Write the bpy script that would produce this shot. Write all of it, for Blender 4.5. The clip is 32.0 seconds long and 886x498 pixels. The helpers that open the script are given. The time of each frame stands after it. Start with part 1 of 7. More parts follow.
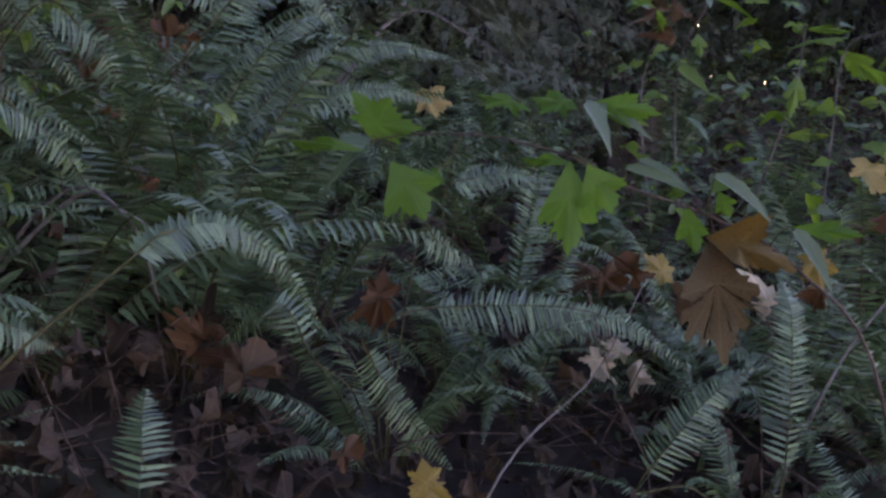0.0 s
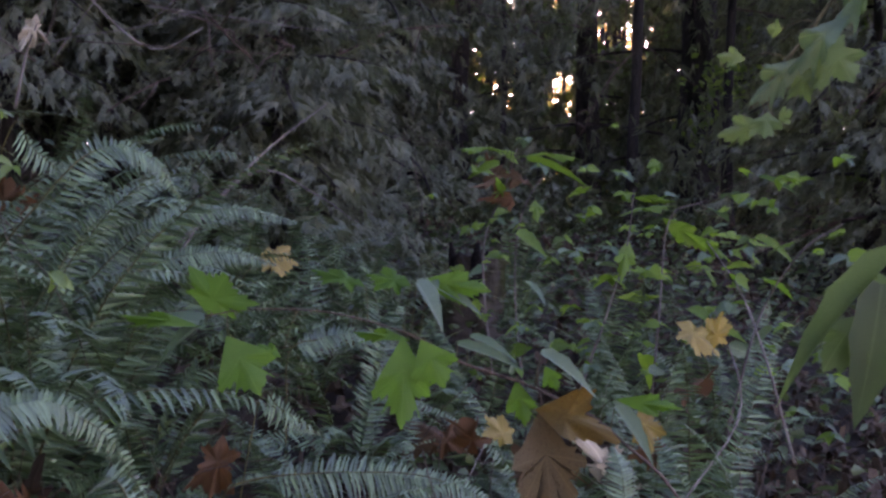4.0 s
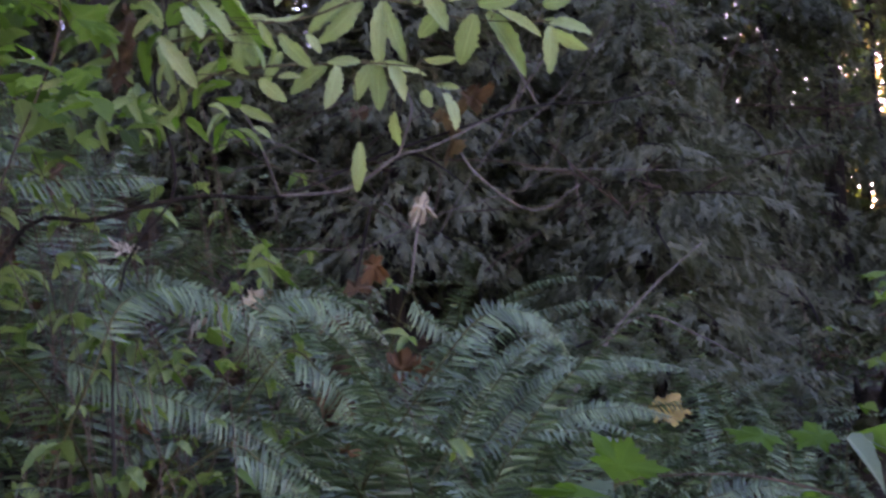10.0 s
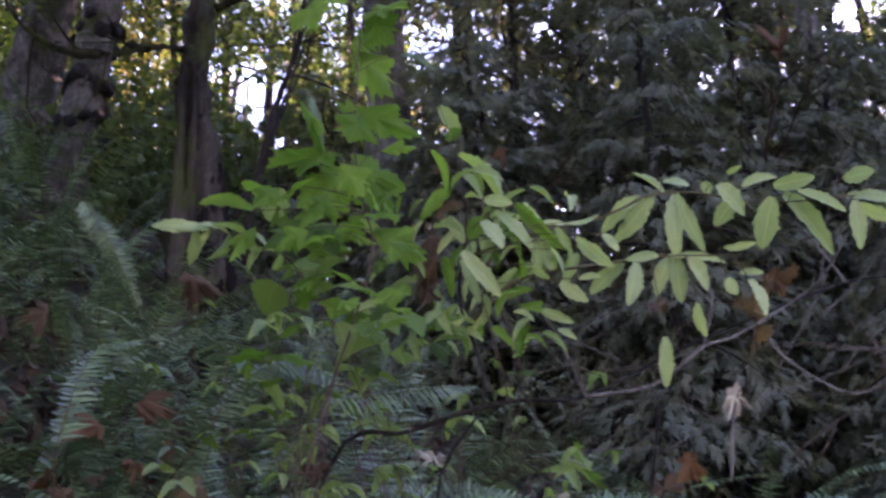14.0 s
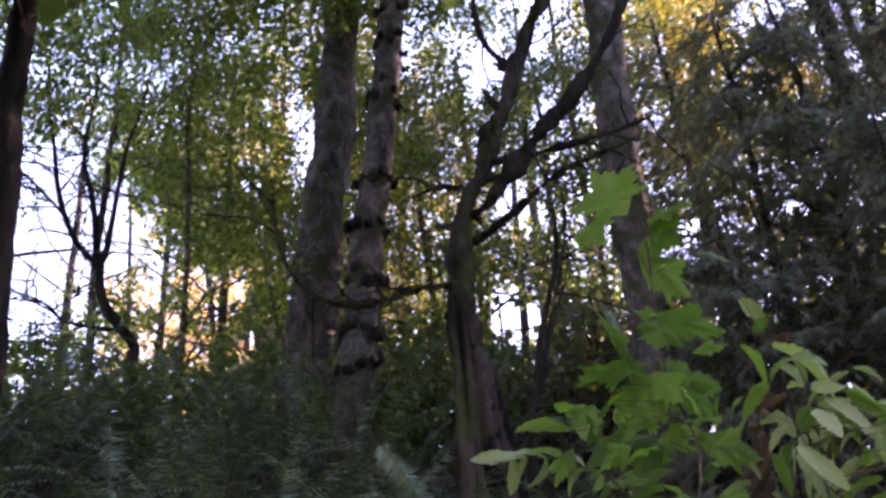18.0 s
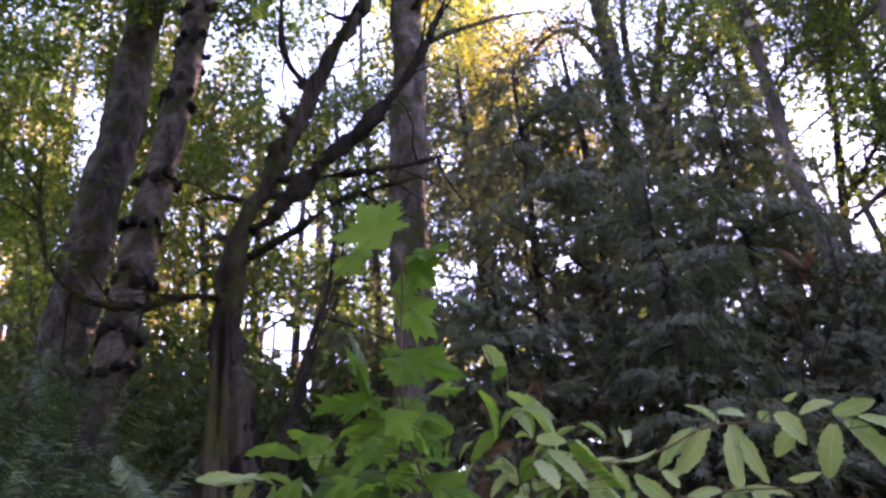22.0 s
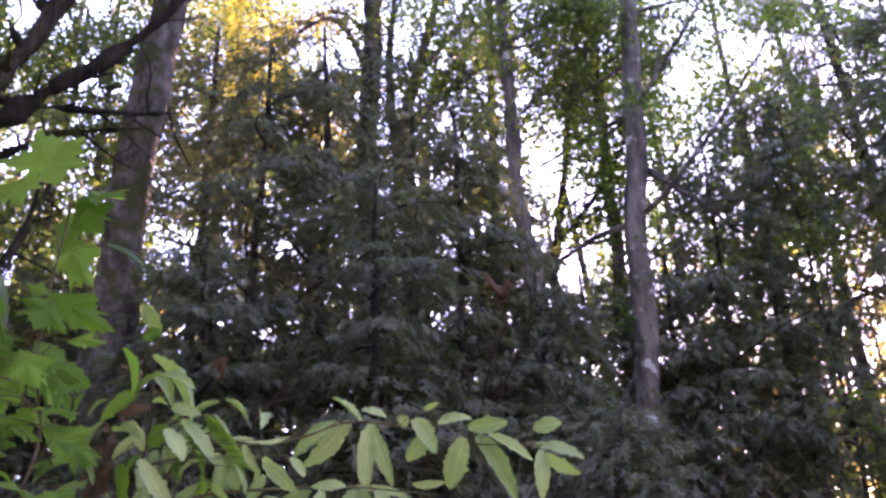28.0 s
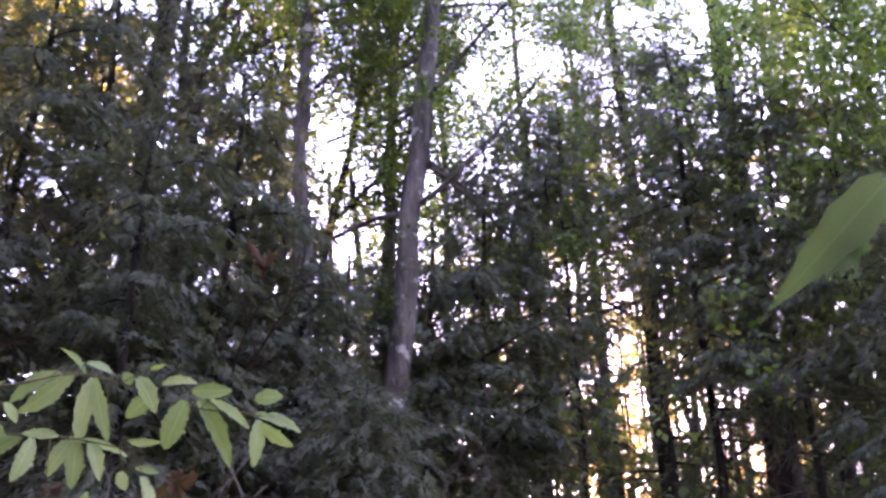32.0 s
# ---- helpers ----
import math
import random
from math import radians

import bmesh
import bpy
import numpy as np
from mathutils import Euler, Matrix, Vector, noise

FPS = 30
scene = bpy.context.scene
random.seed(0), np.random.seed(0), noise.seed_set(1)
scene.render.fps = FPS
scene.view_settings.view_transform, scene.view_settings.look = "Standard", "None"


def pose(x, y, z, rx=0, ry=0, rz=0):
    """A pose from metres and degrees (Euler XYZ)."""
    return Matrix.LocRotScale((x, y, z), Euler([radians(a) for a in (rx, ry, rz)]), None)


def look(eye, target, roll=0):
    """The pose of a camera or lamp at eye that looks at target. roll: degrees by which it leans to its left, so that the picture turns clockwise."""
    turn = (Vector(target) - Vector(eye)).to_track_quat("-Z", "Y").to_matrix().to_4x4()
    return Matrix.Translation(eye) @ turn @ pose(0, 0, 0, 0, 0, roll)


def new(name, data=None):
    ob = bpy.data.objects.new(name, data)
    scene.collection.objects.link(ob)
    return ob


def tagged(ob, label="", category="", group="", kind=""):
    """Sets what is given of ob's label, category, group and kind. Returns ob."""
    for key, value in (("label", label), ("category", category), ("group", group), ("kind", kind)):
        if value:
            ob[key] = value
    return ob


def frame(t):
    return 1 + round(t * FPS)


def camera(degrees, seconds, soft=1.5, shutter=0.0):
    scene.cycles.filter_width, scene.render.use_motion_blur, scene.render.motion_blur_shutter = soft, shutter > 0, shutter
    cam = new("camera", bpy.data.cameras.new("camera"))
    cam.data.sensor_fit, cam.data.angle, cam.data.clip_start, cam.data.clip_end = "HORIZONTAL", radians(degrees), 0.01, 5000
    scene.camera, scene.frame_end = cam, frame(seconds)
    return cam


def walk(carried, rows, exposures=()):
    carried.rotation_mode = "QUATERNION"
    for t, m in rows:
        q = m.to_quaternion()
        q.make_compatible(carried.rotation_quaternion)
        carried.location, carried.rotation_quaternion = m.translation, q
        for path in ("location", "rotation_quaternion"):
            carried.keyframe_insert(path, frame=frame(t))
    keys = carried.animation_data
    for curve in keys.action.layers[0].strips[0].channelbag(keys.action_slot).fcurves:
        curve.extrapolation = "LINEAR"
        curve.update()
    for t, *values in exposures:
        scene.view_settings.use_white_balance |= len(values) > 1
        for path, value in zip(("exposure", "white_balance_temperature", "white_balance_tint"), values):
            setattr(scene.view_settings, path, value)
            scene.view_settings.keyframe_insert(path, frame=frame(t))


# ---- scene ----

# ======================= camera =======================
cam = camera(44.5, 32.0, soft=2.6, shutter=0.5)
# seconds, place in metres, turn in degrees
PATH = [
    (0.0, -0.0001, -0.0001, 1.4000, 83.00, -1.00, 0.05),
    (0.5, 0.0045, -0.0035, 1.4072, 84.22, -0.96, -0.71),
    (1.0, 0.0068, -0.0035, 1.4140, 85.46, -1.14, -1.87),
    (1.5, 0.0034, -0.0048, 1.4203, 86.45, -1.29, -2.81),
    (2.0, 0.0145, -0.0095, 1.4297, 87.84, -1.26, -3.67),
    (2.5, 0.0340, -0.0167, 1.4409, 88.86, -1.81, -4.46),
    (3.0, 0.0341, -0.0234, 1.4458, 89.46, -2.07, -5.08),
    (3.5, 0.0313, -0.0289, 1.4506, 90.06, -2.08, -6.66),
    (5.5, 0.0335, -0.0661, 1.4797, 93.33, -0.63, -8.60),
    (6.0, 0.0342, -0.0587, 1.4835, 94.12, -0.34, -7.74),
    (6.5, 0.0313, -0.0467, 1.4857, 94.96, 0.01, -6.15),
    (7.0, 0.0287, -0.0329, 1.4913, 94.85, 0.02, -3.75),
    (7.5, 0.0279, -0.0191, 1.4977, 94.14, -0.14, -2.59),
    (8.0, 0.0195, 0.0021, 1.4981, 95.41, 0.40, 0.27),
    (8.5, 0.0102, 0.0213, 1.4965, 96.09, 1.41, 3.32),
    (9.0, 0.0023, 0.0415, 1.4925, 96.62, 1.89, 6.53),
    (9.5, -0.0054, 0.0507, 1.4924, 97.29, 1.95, 9.57),
    (10.0, -0.0188, 0.0601, 1.4939, 98.25, 1.93, 12.03),
    (10.5, -0.0275, 0.0544, 1.4944, 99.88, 2.18, 14.27),
    (11.0, -0.0350, 0.0536, 1.4976, 100.95, 2.13, 16.46),
    (11.5, -0.0420, 0.0589, 1.4998, 103.38, 1.96, 17.65),
    (12.0, -0.0428, 0.0567, 1.4980, 105.02, 1.83, 18.03),
    (12.5, -0.0499, 0.0515, 1.4970, 106.39, 2.30, 19.43),
    (13.0, -0.0592, 0.0489, 1.5018, 107.03, 2.37, 21.66),
    (13.5, -0.0710, 0.0496, 1.5043, 107.56, 2.43, 24.12),
    (14.0, -0.0798, 0.0459, 1.5066, 109.18, 2.85, 26.92),
    (14.5, -0.0890, 0.0418, 1.5035, 109.33, 3.69, 30.81),
    (15.0, -0.1007, 0.0392, 1.5033, 111.52, 3.65, 34.38),
    (15.5, -0.1120, 0.0327, 1.4984, 113.00, 4.52, 37.02),
    (17.5, -0.1850, 0.0211, 1.5197, 120.13, 4.28, 43.60),
    (18.0, -0.1666, -0.0015, 1.5221, 121.52, 4.85, 42.63),
    (18.5, -0.1614, -0.0127, 1.5201, 122.37, 4.80, 40.75),
    (19.0, -0.1596, -0.0163, 1.5161, 122.44, 4.97, 38.90),
    (19.5, -0.1541, -0.0137, 1.5158, 122.33, 4.88, 36.90),
    (20.0, -0.1456, -0.0123, 1.5115, 122.17, 4.82, 35.27),
    (20.5, -0.1427, -0.0014, 1.5141, 122.23, 4.86, 34.21),
    (21.0, -0.1374, 0.0109, 1.5196, 122.09, 4.96, 32.68),
    (21.5, -0.1300, 0.0313, 1.5264, 121.83, 4.94, 30.57),
    (22.0, -0.1250, 0.0417, 1.5280, 121.73, 4.48, 29.13),
    (22.5, -0.1295, 0.0454, 1.5235, 121.42, 4.08, 27.68),
    (23.0, -0.1336, 0.0576, 1.5216, 121.12, 3.74, 25.55),
    (23.5, -0.1305, 0.0672, 1.5228, 120.85, 3.41, 23.85),
    (24.0, -0.1247, 0.0764, 1.5220, 120.62, 2.98, 22.69),
    (24.5, -0.1140, 0.0957, 1.5226, 120.41, 2.95, 20.59),
    (25.0, -0.1027, 0.1021, 1.5217, 120.34, 2.92, 19.14),
    (25.5, -0.0916, 0.1063, 1.5203, 120.26, 2.59, 18.08),
    (27.5, -0.0416, 0.1132, 1.5199, 120.26, 1.98, 12.88),
    (28.0, -0.0300, 0.1100, 1.5173, 120.22, 1.92, 11.36),
    (28.5, -0.0181, 0.0935, 1.5102, 120.13, 1.87, 9.69),
    (29.0, -0.0133, 0.0834, 1.5068, 119.92, 1.59, 8.24),
    (29.5, -0.0013, 0.0752, 1.5060, 119.85, 1.36, 6.38),
    (30.0, 0.0085, 0.0624, 1.5011, 119.61, 1.25, 4.64),
    (30.5, 0.0155, 0.0502, 1.4964, 119.36, 0.94, 2.84),
    (31.0, 0.0315, 0.0379, 1.4921, 119.37, 0.77, 0.61),
    (31.5, 0.0444, 0.0264, 1.4708, 118.89, 0.97, -0.65),
    (32.0, 0.0512, 0.0245, 1.4823, 118.61, 0.79, -2.53),
]
EXPOSURES = [(0.0, 3.56, 6380, 67), (3.0, 3.79, 6370, 69), (8.0, 3.94, 6280, 70), (12.0, 3.96, 6310, 67), (15.5, 4.05, 6130, 67), (19.0, 3.44, 6530, 67), (22.0, 3.85, 6420, 66), (24.0, 4.17, 6370, 66), (28.0, 4.14, 6490, 70), (32.0, 4.15, 6450, 71)]
walk(cam, [(t, pose(x, y, z, rx, ry, rz)) for t, x, y, z, rx, ry, rz in PATH], EXPOSURES)

# ======================= sky and sun =======================
SUN_AZ, SUN_EL = -12.0, 9.0          # degrees left of the y axis, above the horizon
world = bpy.data.worlds.new("evening_sky")
scene.world = world
world.use_nodes = True
wn = world.node_tree.nodes
sky = wn.new("ShaderNodeTexSky")
sky.sky_type, sky.sun_disc = "NISHITA", False
sky.sun_elevation, sky.sun_rotation = radians(SUN_EL), radians(-SUN_AZ)
sky.air_density, sky.dust_density, sky.ozone_density = 1.0, 0.35, 1.0
wn["Background"].inputs["Strength"].default_value = 0.15
world.node_tree.links.new(sky.outputs["Color"], wn["Background"].inputs["Color"])

sun_data = bpy.data.lights.new("sun", "SUN")
sun_data.energy, sun_data.angle, sun_data.color = 2.5, radians(0.6), (1.0, 0.78, 0.52)
sun = new("sun", sun_data)
_a, _e = radians(SUN_AZ), radians(SUN_EL)
sun.matrix_world = look((0, 0, 0), (math.sin(_a) * math.cos(_e), -math.cos(_a) * math.cos(_e), -math.sin(_e)))

# ======================= materials =======================
def nodes_of(name):
    m = bpy.data.materials.new(name)
    m.use_nodes = True
    nt = m.node_tree
    return m, nt, nt.nodes["Principled BSDF"], nt.nodes["Material Output"]


def add(nt, kind, **values):
    n = nt.nodes.new(kind)
    for k, v in values.items():
        n.inputs[k.replace("_", " ")].default_value = v
    return n


def ramp(nt, fac, stops):
    r = nt.nodes.new("ShaderNodeValToRGB")
    el = r.color_ramp.elements
    while len(el) < len(stops):
        el.new(0.5)
    for e, (p, c) in zip(el, stops):
        e.position, e.color = p, (*c, 1)
    nt.links.new(fac, r.inputs["Fac"])
    return r.outputs["Color"]


def mixc(nt, fac, a, b, mode="MIX"):
    n = nt.nodes.new("ShaderNodeMix")
    n.data_type, n.blend_type = "RGBA", mode
    for s, v in ((n.inputs["Factor"], fac), (n.inputs["A"], a), (n.inputs["B"], b)):
        if hasattr(v, "links"):
            nt.links.new(v, s)
        elif isinstance(v, (int, float)):
            s.default_value = v
        else:
            s.default_value = (*v, 1)
    return n.outputs["Result"]


def leaf_material(name, dark, light, trans=0.4, rough=0.45, island=True, spots=None, vein=0.35, scale=60.0, glow=None, gloss=None, clump=0.7):
    """Leaf: colour varies from leaf to leaf and inside it, a paler midrib, thin enough to let light through."""
    m, nt, bsdf, out = nodes_of(name)
    L = nt.links
    geo, obi, tc = nt.nodes.new("ShaderNodeNewGeometry"), nt.nodes.new("ShaderNodeObjectInfo"), nt.nodes.new("ShaderNodeTexCoord")
    rnd = geo.outputs["Random Per Island"] if island else obi.outputs["Random"]
    noise1 = add(nt, "ShaderNodeTexNoise", Scale=scale * 0.18, Detail=3.0)
    noise2 = add(nt, "ShaderNodeTexNoise", Scale=scale * 1.6, Detail=4.0)
    L.new(geo.outputs["Position"], noise1.inputs["Vector"])
    L.new(tc.outputs["Object"], noise2.inputs["Vector"])
    avg = nt.nodes.new("ShaderNodeMath")
    avg.operation = "MULTIPLY_ADD"
    L.new(noise1.outputs["Fac"], avg.inputs[0])
    avg.inputs[1].default_value = clump
    half = nt.nodes.new("ShaderNodeMath")
    half.operation = "MULTIPLY_ADD"
    L.new(rnd, half.inputs[0])
    half.inputs[1].default_value, half.inputs[2].default_value = 0.75, 0.15 - clump * 0.5
    L.new(half.outputs[0], avg.inputs[2])
    col = ramp(nt, avg.outputs[0], [(0.0, dark), (1.0, light)])
    col = mixc(nt, 0.35, col, ramp(nt, noise2.outputs["Fac"], [(0.3, (0.45, 0.45, 0.45)), (0.7, (1.25, 1.25, 1.25))]), "MULTIPLY")
    if spots:
        sp = add(nt, "ShaderNodeTexNoise", Scale=scale * 0.9, Detail=5.0)
        L.new(tc.outputs["Object"], sp.inputs["Vector"])
        edge = ramp(nt, sp.outputs["Fac"], [(0.57, (0, 0, 0)), (0.66, (1, 1, 1))])
        col = mixc(nt, edge, col, spots)
    if vein:
        uv = nt.nodes.new("ShaderNodeUVMap")
        sep = nt.nodes.new("ShaderNodeSeparateXYZ")
        L.new(uv.outputs["UV"], sep.inputs[0])
        rib = ramp(nt, sep.outputs["X"], [(0.455, (0, 0, 0)), (0.5, (vein, vein, vein)), (0.545, (0, 0, 0))])
        col = mixc(nt, rib, col, [min(1, c * 1.9 + 0.03) for c in light])
    L.new(col, bsdf.inputs["Base Color"])
    bsdf.inputs["Roughness"].default_value = rough
    bsdf.inputs["Specular IOR Level"].default_value = gloss if gloss is not None else 0.5 if rough < 0.6 else 0.2
    bump = add(nt, "ShaderNodeBump", Strength=0.35, Distance=0.003)
    L.new(noise2.outputs["Fac"], bump.inputs["Height"])
    L.new(bump.outputs["Normal"], bsdf.inputs["Normal"])
    tr = nt.nodes.new("ShaderNodeBsdfTranslucent")
    warm = mixc(nt, 1.0, col, glow or (1.7, 1.75, 0.7), "MULTIPLY")
    L.new(warm, tr.inputs["Color"])
    mx = nt.nodes.new("ShaderNodeMixShader")
    mx.inputs[0].default_value = trans
    L.new(bsdf.outputs[0], mx.inputs[1])
    L.new(tr.outputs[0], mx.inputs[2])
    L.new(mx.outputs[0], out.inputs["Surface"])
    return m


def bark_material(name, dark, light, patch=None, patch_at=0.62, scale=9.0, stretch=0.25, moss=None, bump=0.9):
    m, nt, bsdf, out = nodes_of(name)
    L = nt.links
    tc = nt.nodes.new("ShaderNodeTexCoord")
    mp = nt.nodes.new("ShaderNodeMapping")
    mp.inputs["Scale"].default_value = (1, 1, stretch)
    L.new(tc.outputs["Object"], mp.inputs["Vector"])
    n1 = add(nt, "ShaderNodeTexNoise", Scale=scale, Detail=8.0, Roughness=0.65)
    n2 = add(nt, "ShaderNodeTexNoise", Scale=scale * 5, Detail=6.0, Roughness=0.7)
    n3 = add(nt, "ShaderNodeTexNoise", Scale=scale * 1.1, Detail=5.0)
    for n in (n1, n2):
        L.new(mp.outputs[0], n.inputs["Vector"])
    L.new(tc.outputs["Object"], n3.inputs["Vector"])
    col = ramp(nt, n1.outputs["Fac"], [(0.38, dark), (0.64, light)])
    col = mixc(nt, 0.6, col, ramp(nt, n2.outputs["Fac"], [(0.3, (0.4, 0.4, 0.4)), (0.7, (1.3, 1.3, 1.3))]), "MULTIPLY")
    if patch:
        col = mixc(nt, ramp(nt, n3.outputs["Fac"], [(patch_at, (0, 0, 0)), (patch_at + 0.08, (1, 1, 1))]), col, patch)
    if moss:
        n4 = add(nt, "ShaderNodeTexNoise", Scale=scale * 0.7, Detail=6.0)
        L.new(tc.outputs["Object"], n4.inputs["Vector"])
        col = mixc(nt, ramp(nt, n4.outputs["Fac"], [(0.48, (0, 0, 0)), (0.6, (0.85, 0.85, 0.85))]), col, moss)
    L.new(col, bsdf.inputs["Base Color"])
    bsdf.inputs["Roughness"].default_value = 0.9
    bsdf.inputs["Specular IOR Level"].default_value = 0.15
    b = add(nt, "ShaderNodeBump", Strength=bump, Distance=0.05)
    sm = nt.nodes.new("ShaderNodeMath")
    sm.operation = "ADD"
    L.new(n1.outputs["Fac"], sm.inputs[0])
    L.new(n2.outputs["Fac"], sm.inputs[1])
    L.new(sm.outputs[0], b.inputs["Height"])
    L.new(b.outputs["Normal"], bsdf.inputs["Normal"])
    return m


def soil_material():
    m, nt, bsdf, out = nodes_of("forest_soil")
    L = nt.links
    tc = nt.nodes.new("ShaderNodeTexCoord")
    big = add(nt, "ShaderNodeTexNoise", Scale=1.3, Detail=6.0)
    mid = add(nt, "ShaderNodeTexVoronoi", Scale=14.0)
    fine = add(nt, "ShaderNodeTexNoise", Scale=60.0, Detail=8.0, Roughness=0.7)
    for n in (big, mid, fine):
        L.new(tc.outputs["Object"], n.inputs["Vector"])
    col = ramp(nt, fine.outputs["Fac"], [(0.3, (0.005, 0.004, 0.003)), (0.55, (0.018, 0.014, 0.009)), (0.8, (0.045, 0.032, 0.02))])
    leafy = ramp(nt, mid.outputs["Color"], [(0.2, (0.01, 0.008, 0.005)), (0.6, (0.032, 0.022, 0.013)), (0.9, (0.06, 0.04, 0.023))])
    col = mixc(nt, 0.5, col, leafy)
    col = mixc(nt, ramp(nt, big.outputs["Fac"], [(0.5, (0, 0, 0)), (0.62, (0.7, 0.7, 0.7))]), col, (0.025, 0.04, 0.012))
    L.new(col, bsdf.inputs["Base Color"])
    bsdf.inputs["Roughness"].default_value = 0.95
    b = add(nt, "ShaderNodeBump", Strength=1.0, Distance=0.03)
    L.new(fine.outputs["Fac"], b.inputs["Height"])
    L.new(b.outputs["Normal"], bsdf.inputs["Normal"])
    return m


M_SOIL = soil_material()
M_FERN = leaf_material("sword_fern", (0.012, 0.036, 0.016), (0.148, 0.24, 0.12), trans=0.18, rough=0.31, gloss=0.5, vein=0.2)
M_RACHIS = bark_material("fern_stalk", (0.05, 0.05, 0.02), (0.13, 0.12, 0.05), scale=40, bump=0.2)
M_ELDER = leaf_material("elder_leaf", (0.17, 0.28, 0.1), (0.345, 0.44, 0.205), trans=0.4, rough=0.5, island=False, vein=0.2, spots=(0.2, 0.13, 0.05))
M_GREEN = leaf_material("maple_leaf", (0.06, 0.14, 0.02), (0.185, 0.325, 0.058), trans=0.6, rough=0.6, gloss=0.15, island=False, vein=0.12, glow=(1.5, 1.7, 0.75))
M_SHOOT = leaf_material("shoot_leaf", (0.047, 0.128, 0.018), (0.108, 0.235, 0.041), trans=0.5, rough=0.55, gloss=0.2, island=False, vein=0.14)
M_SHRUB = leaf_material("shrub_leaf", (0.055, 0.125, 0.018), (0.16, 0.27, 0.044), trans=0.5, rough=0.5, gloss=0.3, island=False, vein=0.12)
# pale leaves; sky sheen on their tops is part of this colour
M_PALE_SHEEN = leaf_material("pale_sheen_leaf", (0.055, 0.11, 0.06), (0.105, 0.165, 0.1), trans=0.3, rough=0.5, gloss=0.4, island=False)
M_YELLOW = leaf_material("yellow_leaf", (0.2, 0.15, 0.035), (0.38, 0.29, 0.08), trans=0.4, rough=0.55, island=False, spots=(0.16, 0.08, 0.03), glow=(1.5, 1.3, 0.6))
M_DEAD = leaf_material("dead_leaf", (0.02, 0.015, 0.01), (0.095, 0.07, 0.048), trans=0.15, rough=0.75, vein=0.3, spots=(0.05, 0.03, 0.02), glow=(1.4, 1.1, 0.7))
M_BROWN = leaf_material("brown_leaf", (0.06, 0.041, 0.027), (0.15, 0.1, 0.058), trans=0.25, rough=0.7, island=False, vein=0.14, spots=(0.06, 0.03, 0.015), glow=(1.4, 1.1, 0.6))
M_ORANGE = leaf_material("orange_leaf", (0.065, 0.037, 0.02), (0.16, 0.088, 0.042), trans=0.3, rough=0.65, island=False, vein=0.3, spots=(0.1, 0.04, 0.02), glow=(1.4, 1.0, 0.5))
M_TAN = leaf_material("tan_leaf", (0.092, 0.07, 0.036), (0.19, 0.148, 0.078), trans=0.3, rough=0.7, island=False, vein=0.14, spots=(0.06, 0.032, 0.016), glow=(1.4, 1.1, 0.6))
M_BUFF = leaf_material("buff_leaf", (0.25, 0.215, 0.15), (0.5, 0.45, 0.335), trans=0.2, rough=0.75, island=False, vein=0.3, glow=(1.3, 1.1, 0.8))
M_SOFT = leaf_material("soft_branch_leaf", (0.075, 0.125, 0.045), (0.15, 0.215, 0.085), trans=0.32, rough=0.6, gloss=0.25, island=False, vein=0.14, glow=(1.4, 1.55, 0.8))
M_UNDER = leaf_material("undergrowth_leaf", (0.02, 0.042, 0.02), (0.07, 0.108, 0.048), trans=0.3, rough=0.5, vein=0.2)
M_BUSH = leaf_material("bush_leaf", (0.05, 0.115, 0.023), (0.14, 0.235, 0.055), trans=0.48, rough=0.6, island=False, vein=0.12)
M_CEDAR = leaf_material("cedar_spray", (0.066, 0.08, 0.06), (0.155, 0.178, 0.134), trans=0.38, rough=0.75, vein=0, scale=20)
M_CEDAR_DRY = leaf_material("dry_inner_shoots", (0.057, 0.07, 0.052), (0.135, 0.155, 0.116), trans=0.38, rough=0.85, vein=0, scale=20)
M_CANOPY = leaf_material("canopy_leaf", (0.034, 0.078, 0.02), (0.135, 0.195, 0.046), trans=0.55, rough=0.5, vein=0, scale=6, clump=1.2)
# yellow leaves; on the far crowns this colour stands in for low sun
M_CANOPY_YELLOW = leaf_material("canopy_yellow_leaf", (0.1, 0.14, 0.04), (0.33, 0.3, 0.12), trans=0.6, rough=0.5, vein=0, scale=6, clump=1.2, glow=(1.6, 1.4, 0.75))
# brighter canopy green that carries sunlight in the leaf colour
M_CANOPY_SUNLIT = leaf_material("canopy_sunlit_leaf", (0.09, 0.16, 0.05), (0.21, 0.29, 0.11), trans=0.55, rough=0.5, vein=0, scale=8)
# evening sun on the tall tree top is put into this gold
M_CANOPY_SUN_GOLD = leaf_material("canopy_sun_gold_leaf", (0.3, 0.275, 0.045), (0.5, 0.46, 0.11), trans=0.6, rough=0.5, vein=0, scale=8, glow=(1.45, 1.4, 0.6))
M_CANOPY_SUN_PEACH = leaf_material("canopy_sun_peach_leaf", (0.3, 0.24, 0.08), (0.5, 0.42, 0.18), trans=0.6, rough=0.5, vein=0, scale=8, glow=(1.35, 1.15, 0.8))
M_CANOPY_DARK = leaf_material("canopy_dark_leaf", (0.035, 0.065, 0.028), (0.1, 0.15, 0.058), trans=0.45, rough=0.5, vein=0, scale=8)
M_TWIG = bark_material("twig", (0.05, 0.035, 0.025), (0.15, 0.11, 0.085), scale=30, bump=0.3)
M_TWIG_PALE = bark_material("pale_twig", (0.1, 0.088, 0.075), (0.23, 0.208, 0.182), scale=30, bump=0.3)
M_CHAR = bark_material("charred_wood", (0.004, 0.003, 0.003), (0.02, 0.016, 0.014), scale=8)
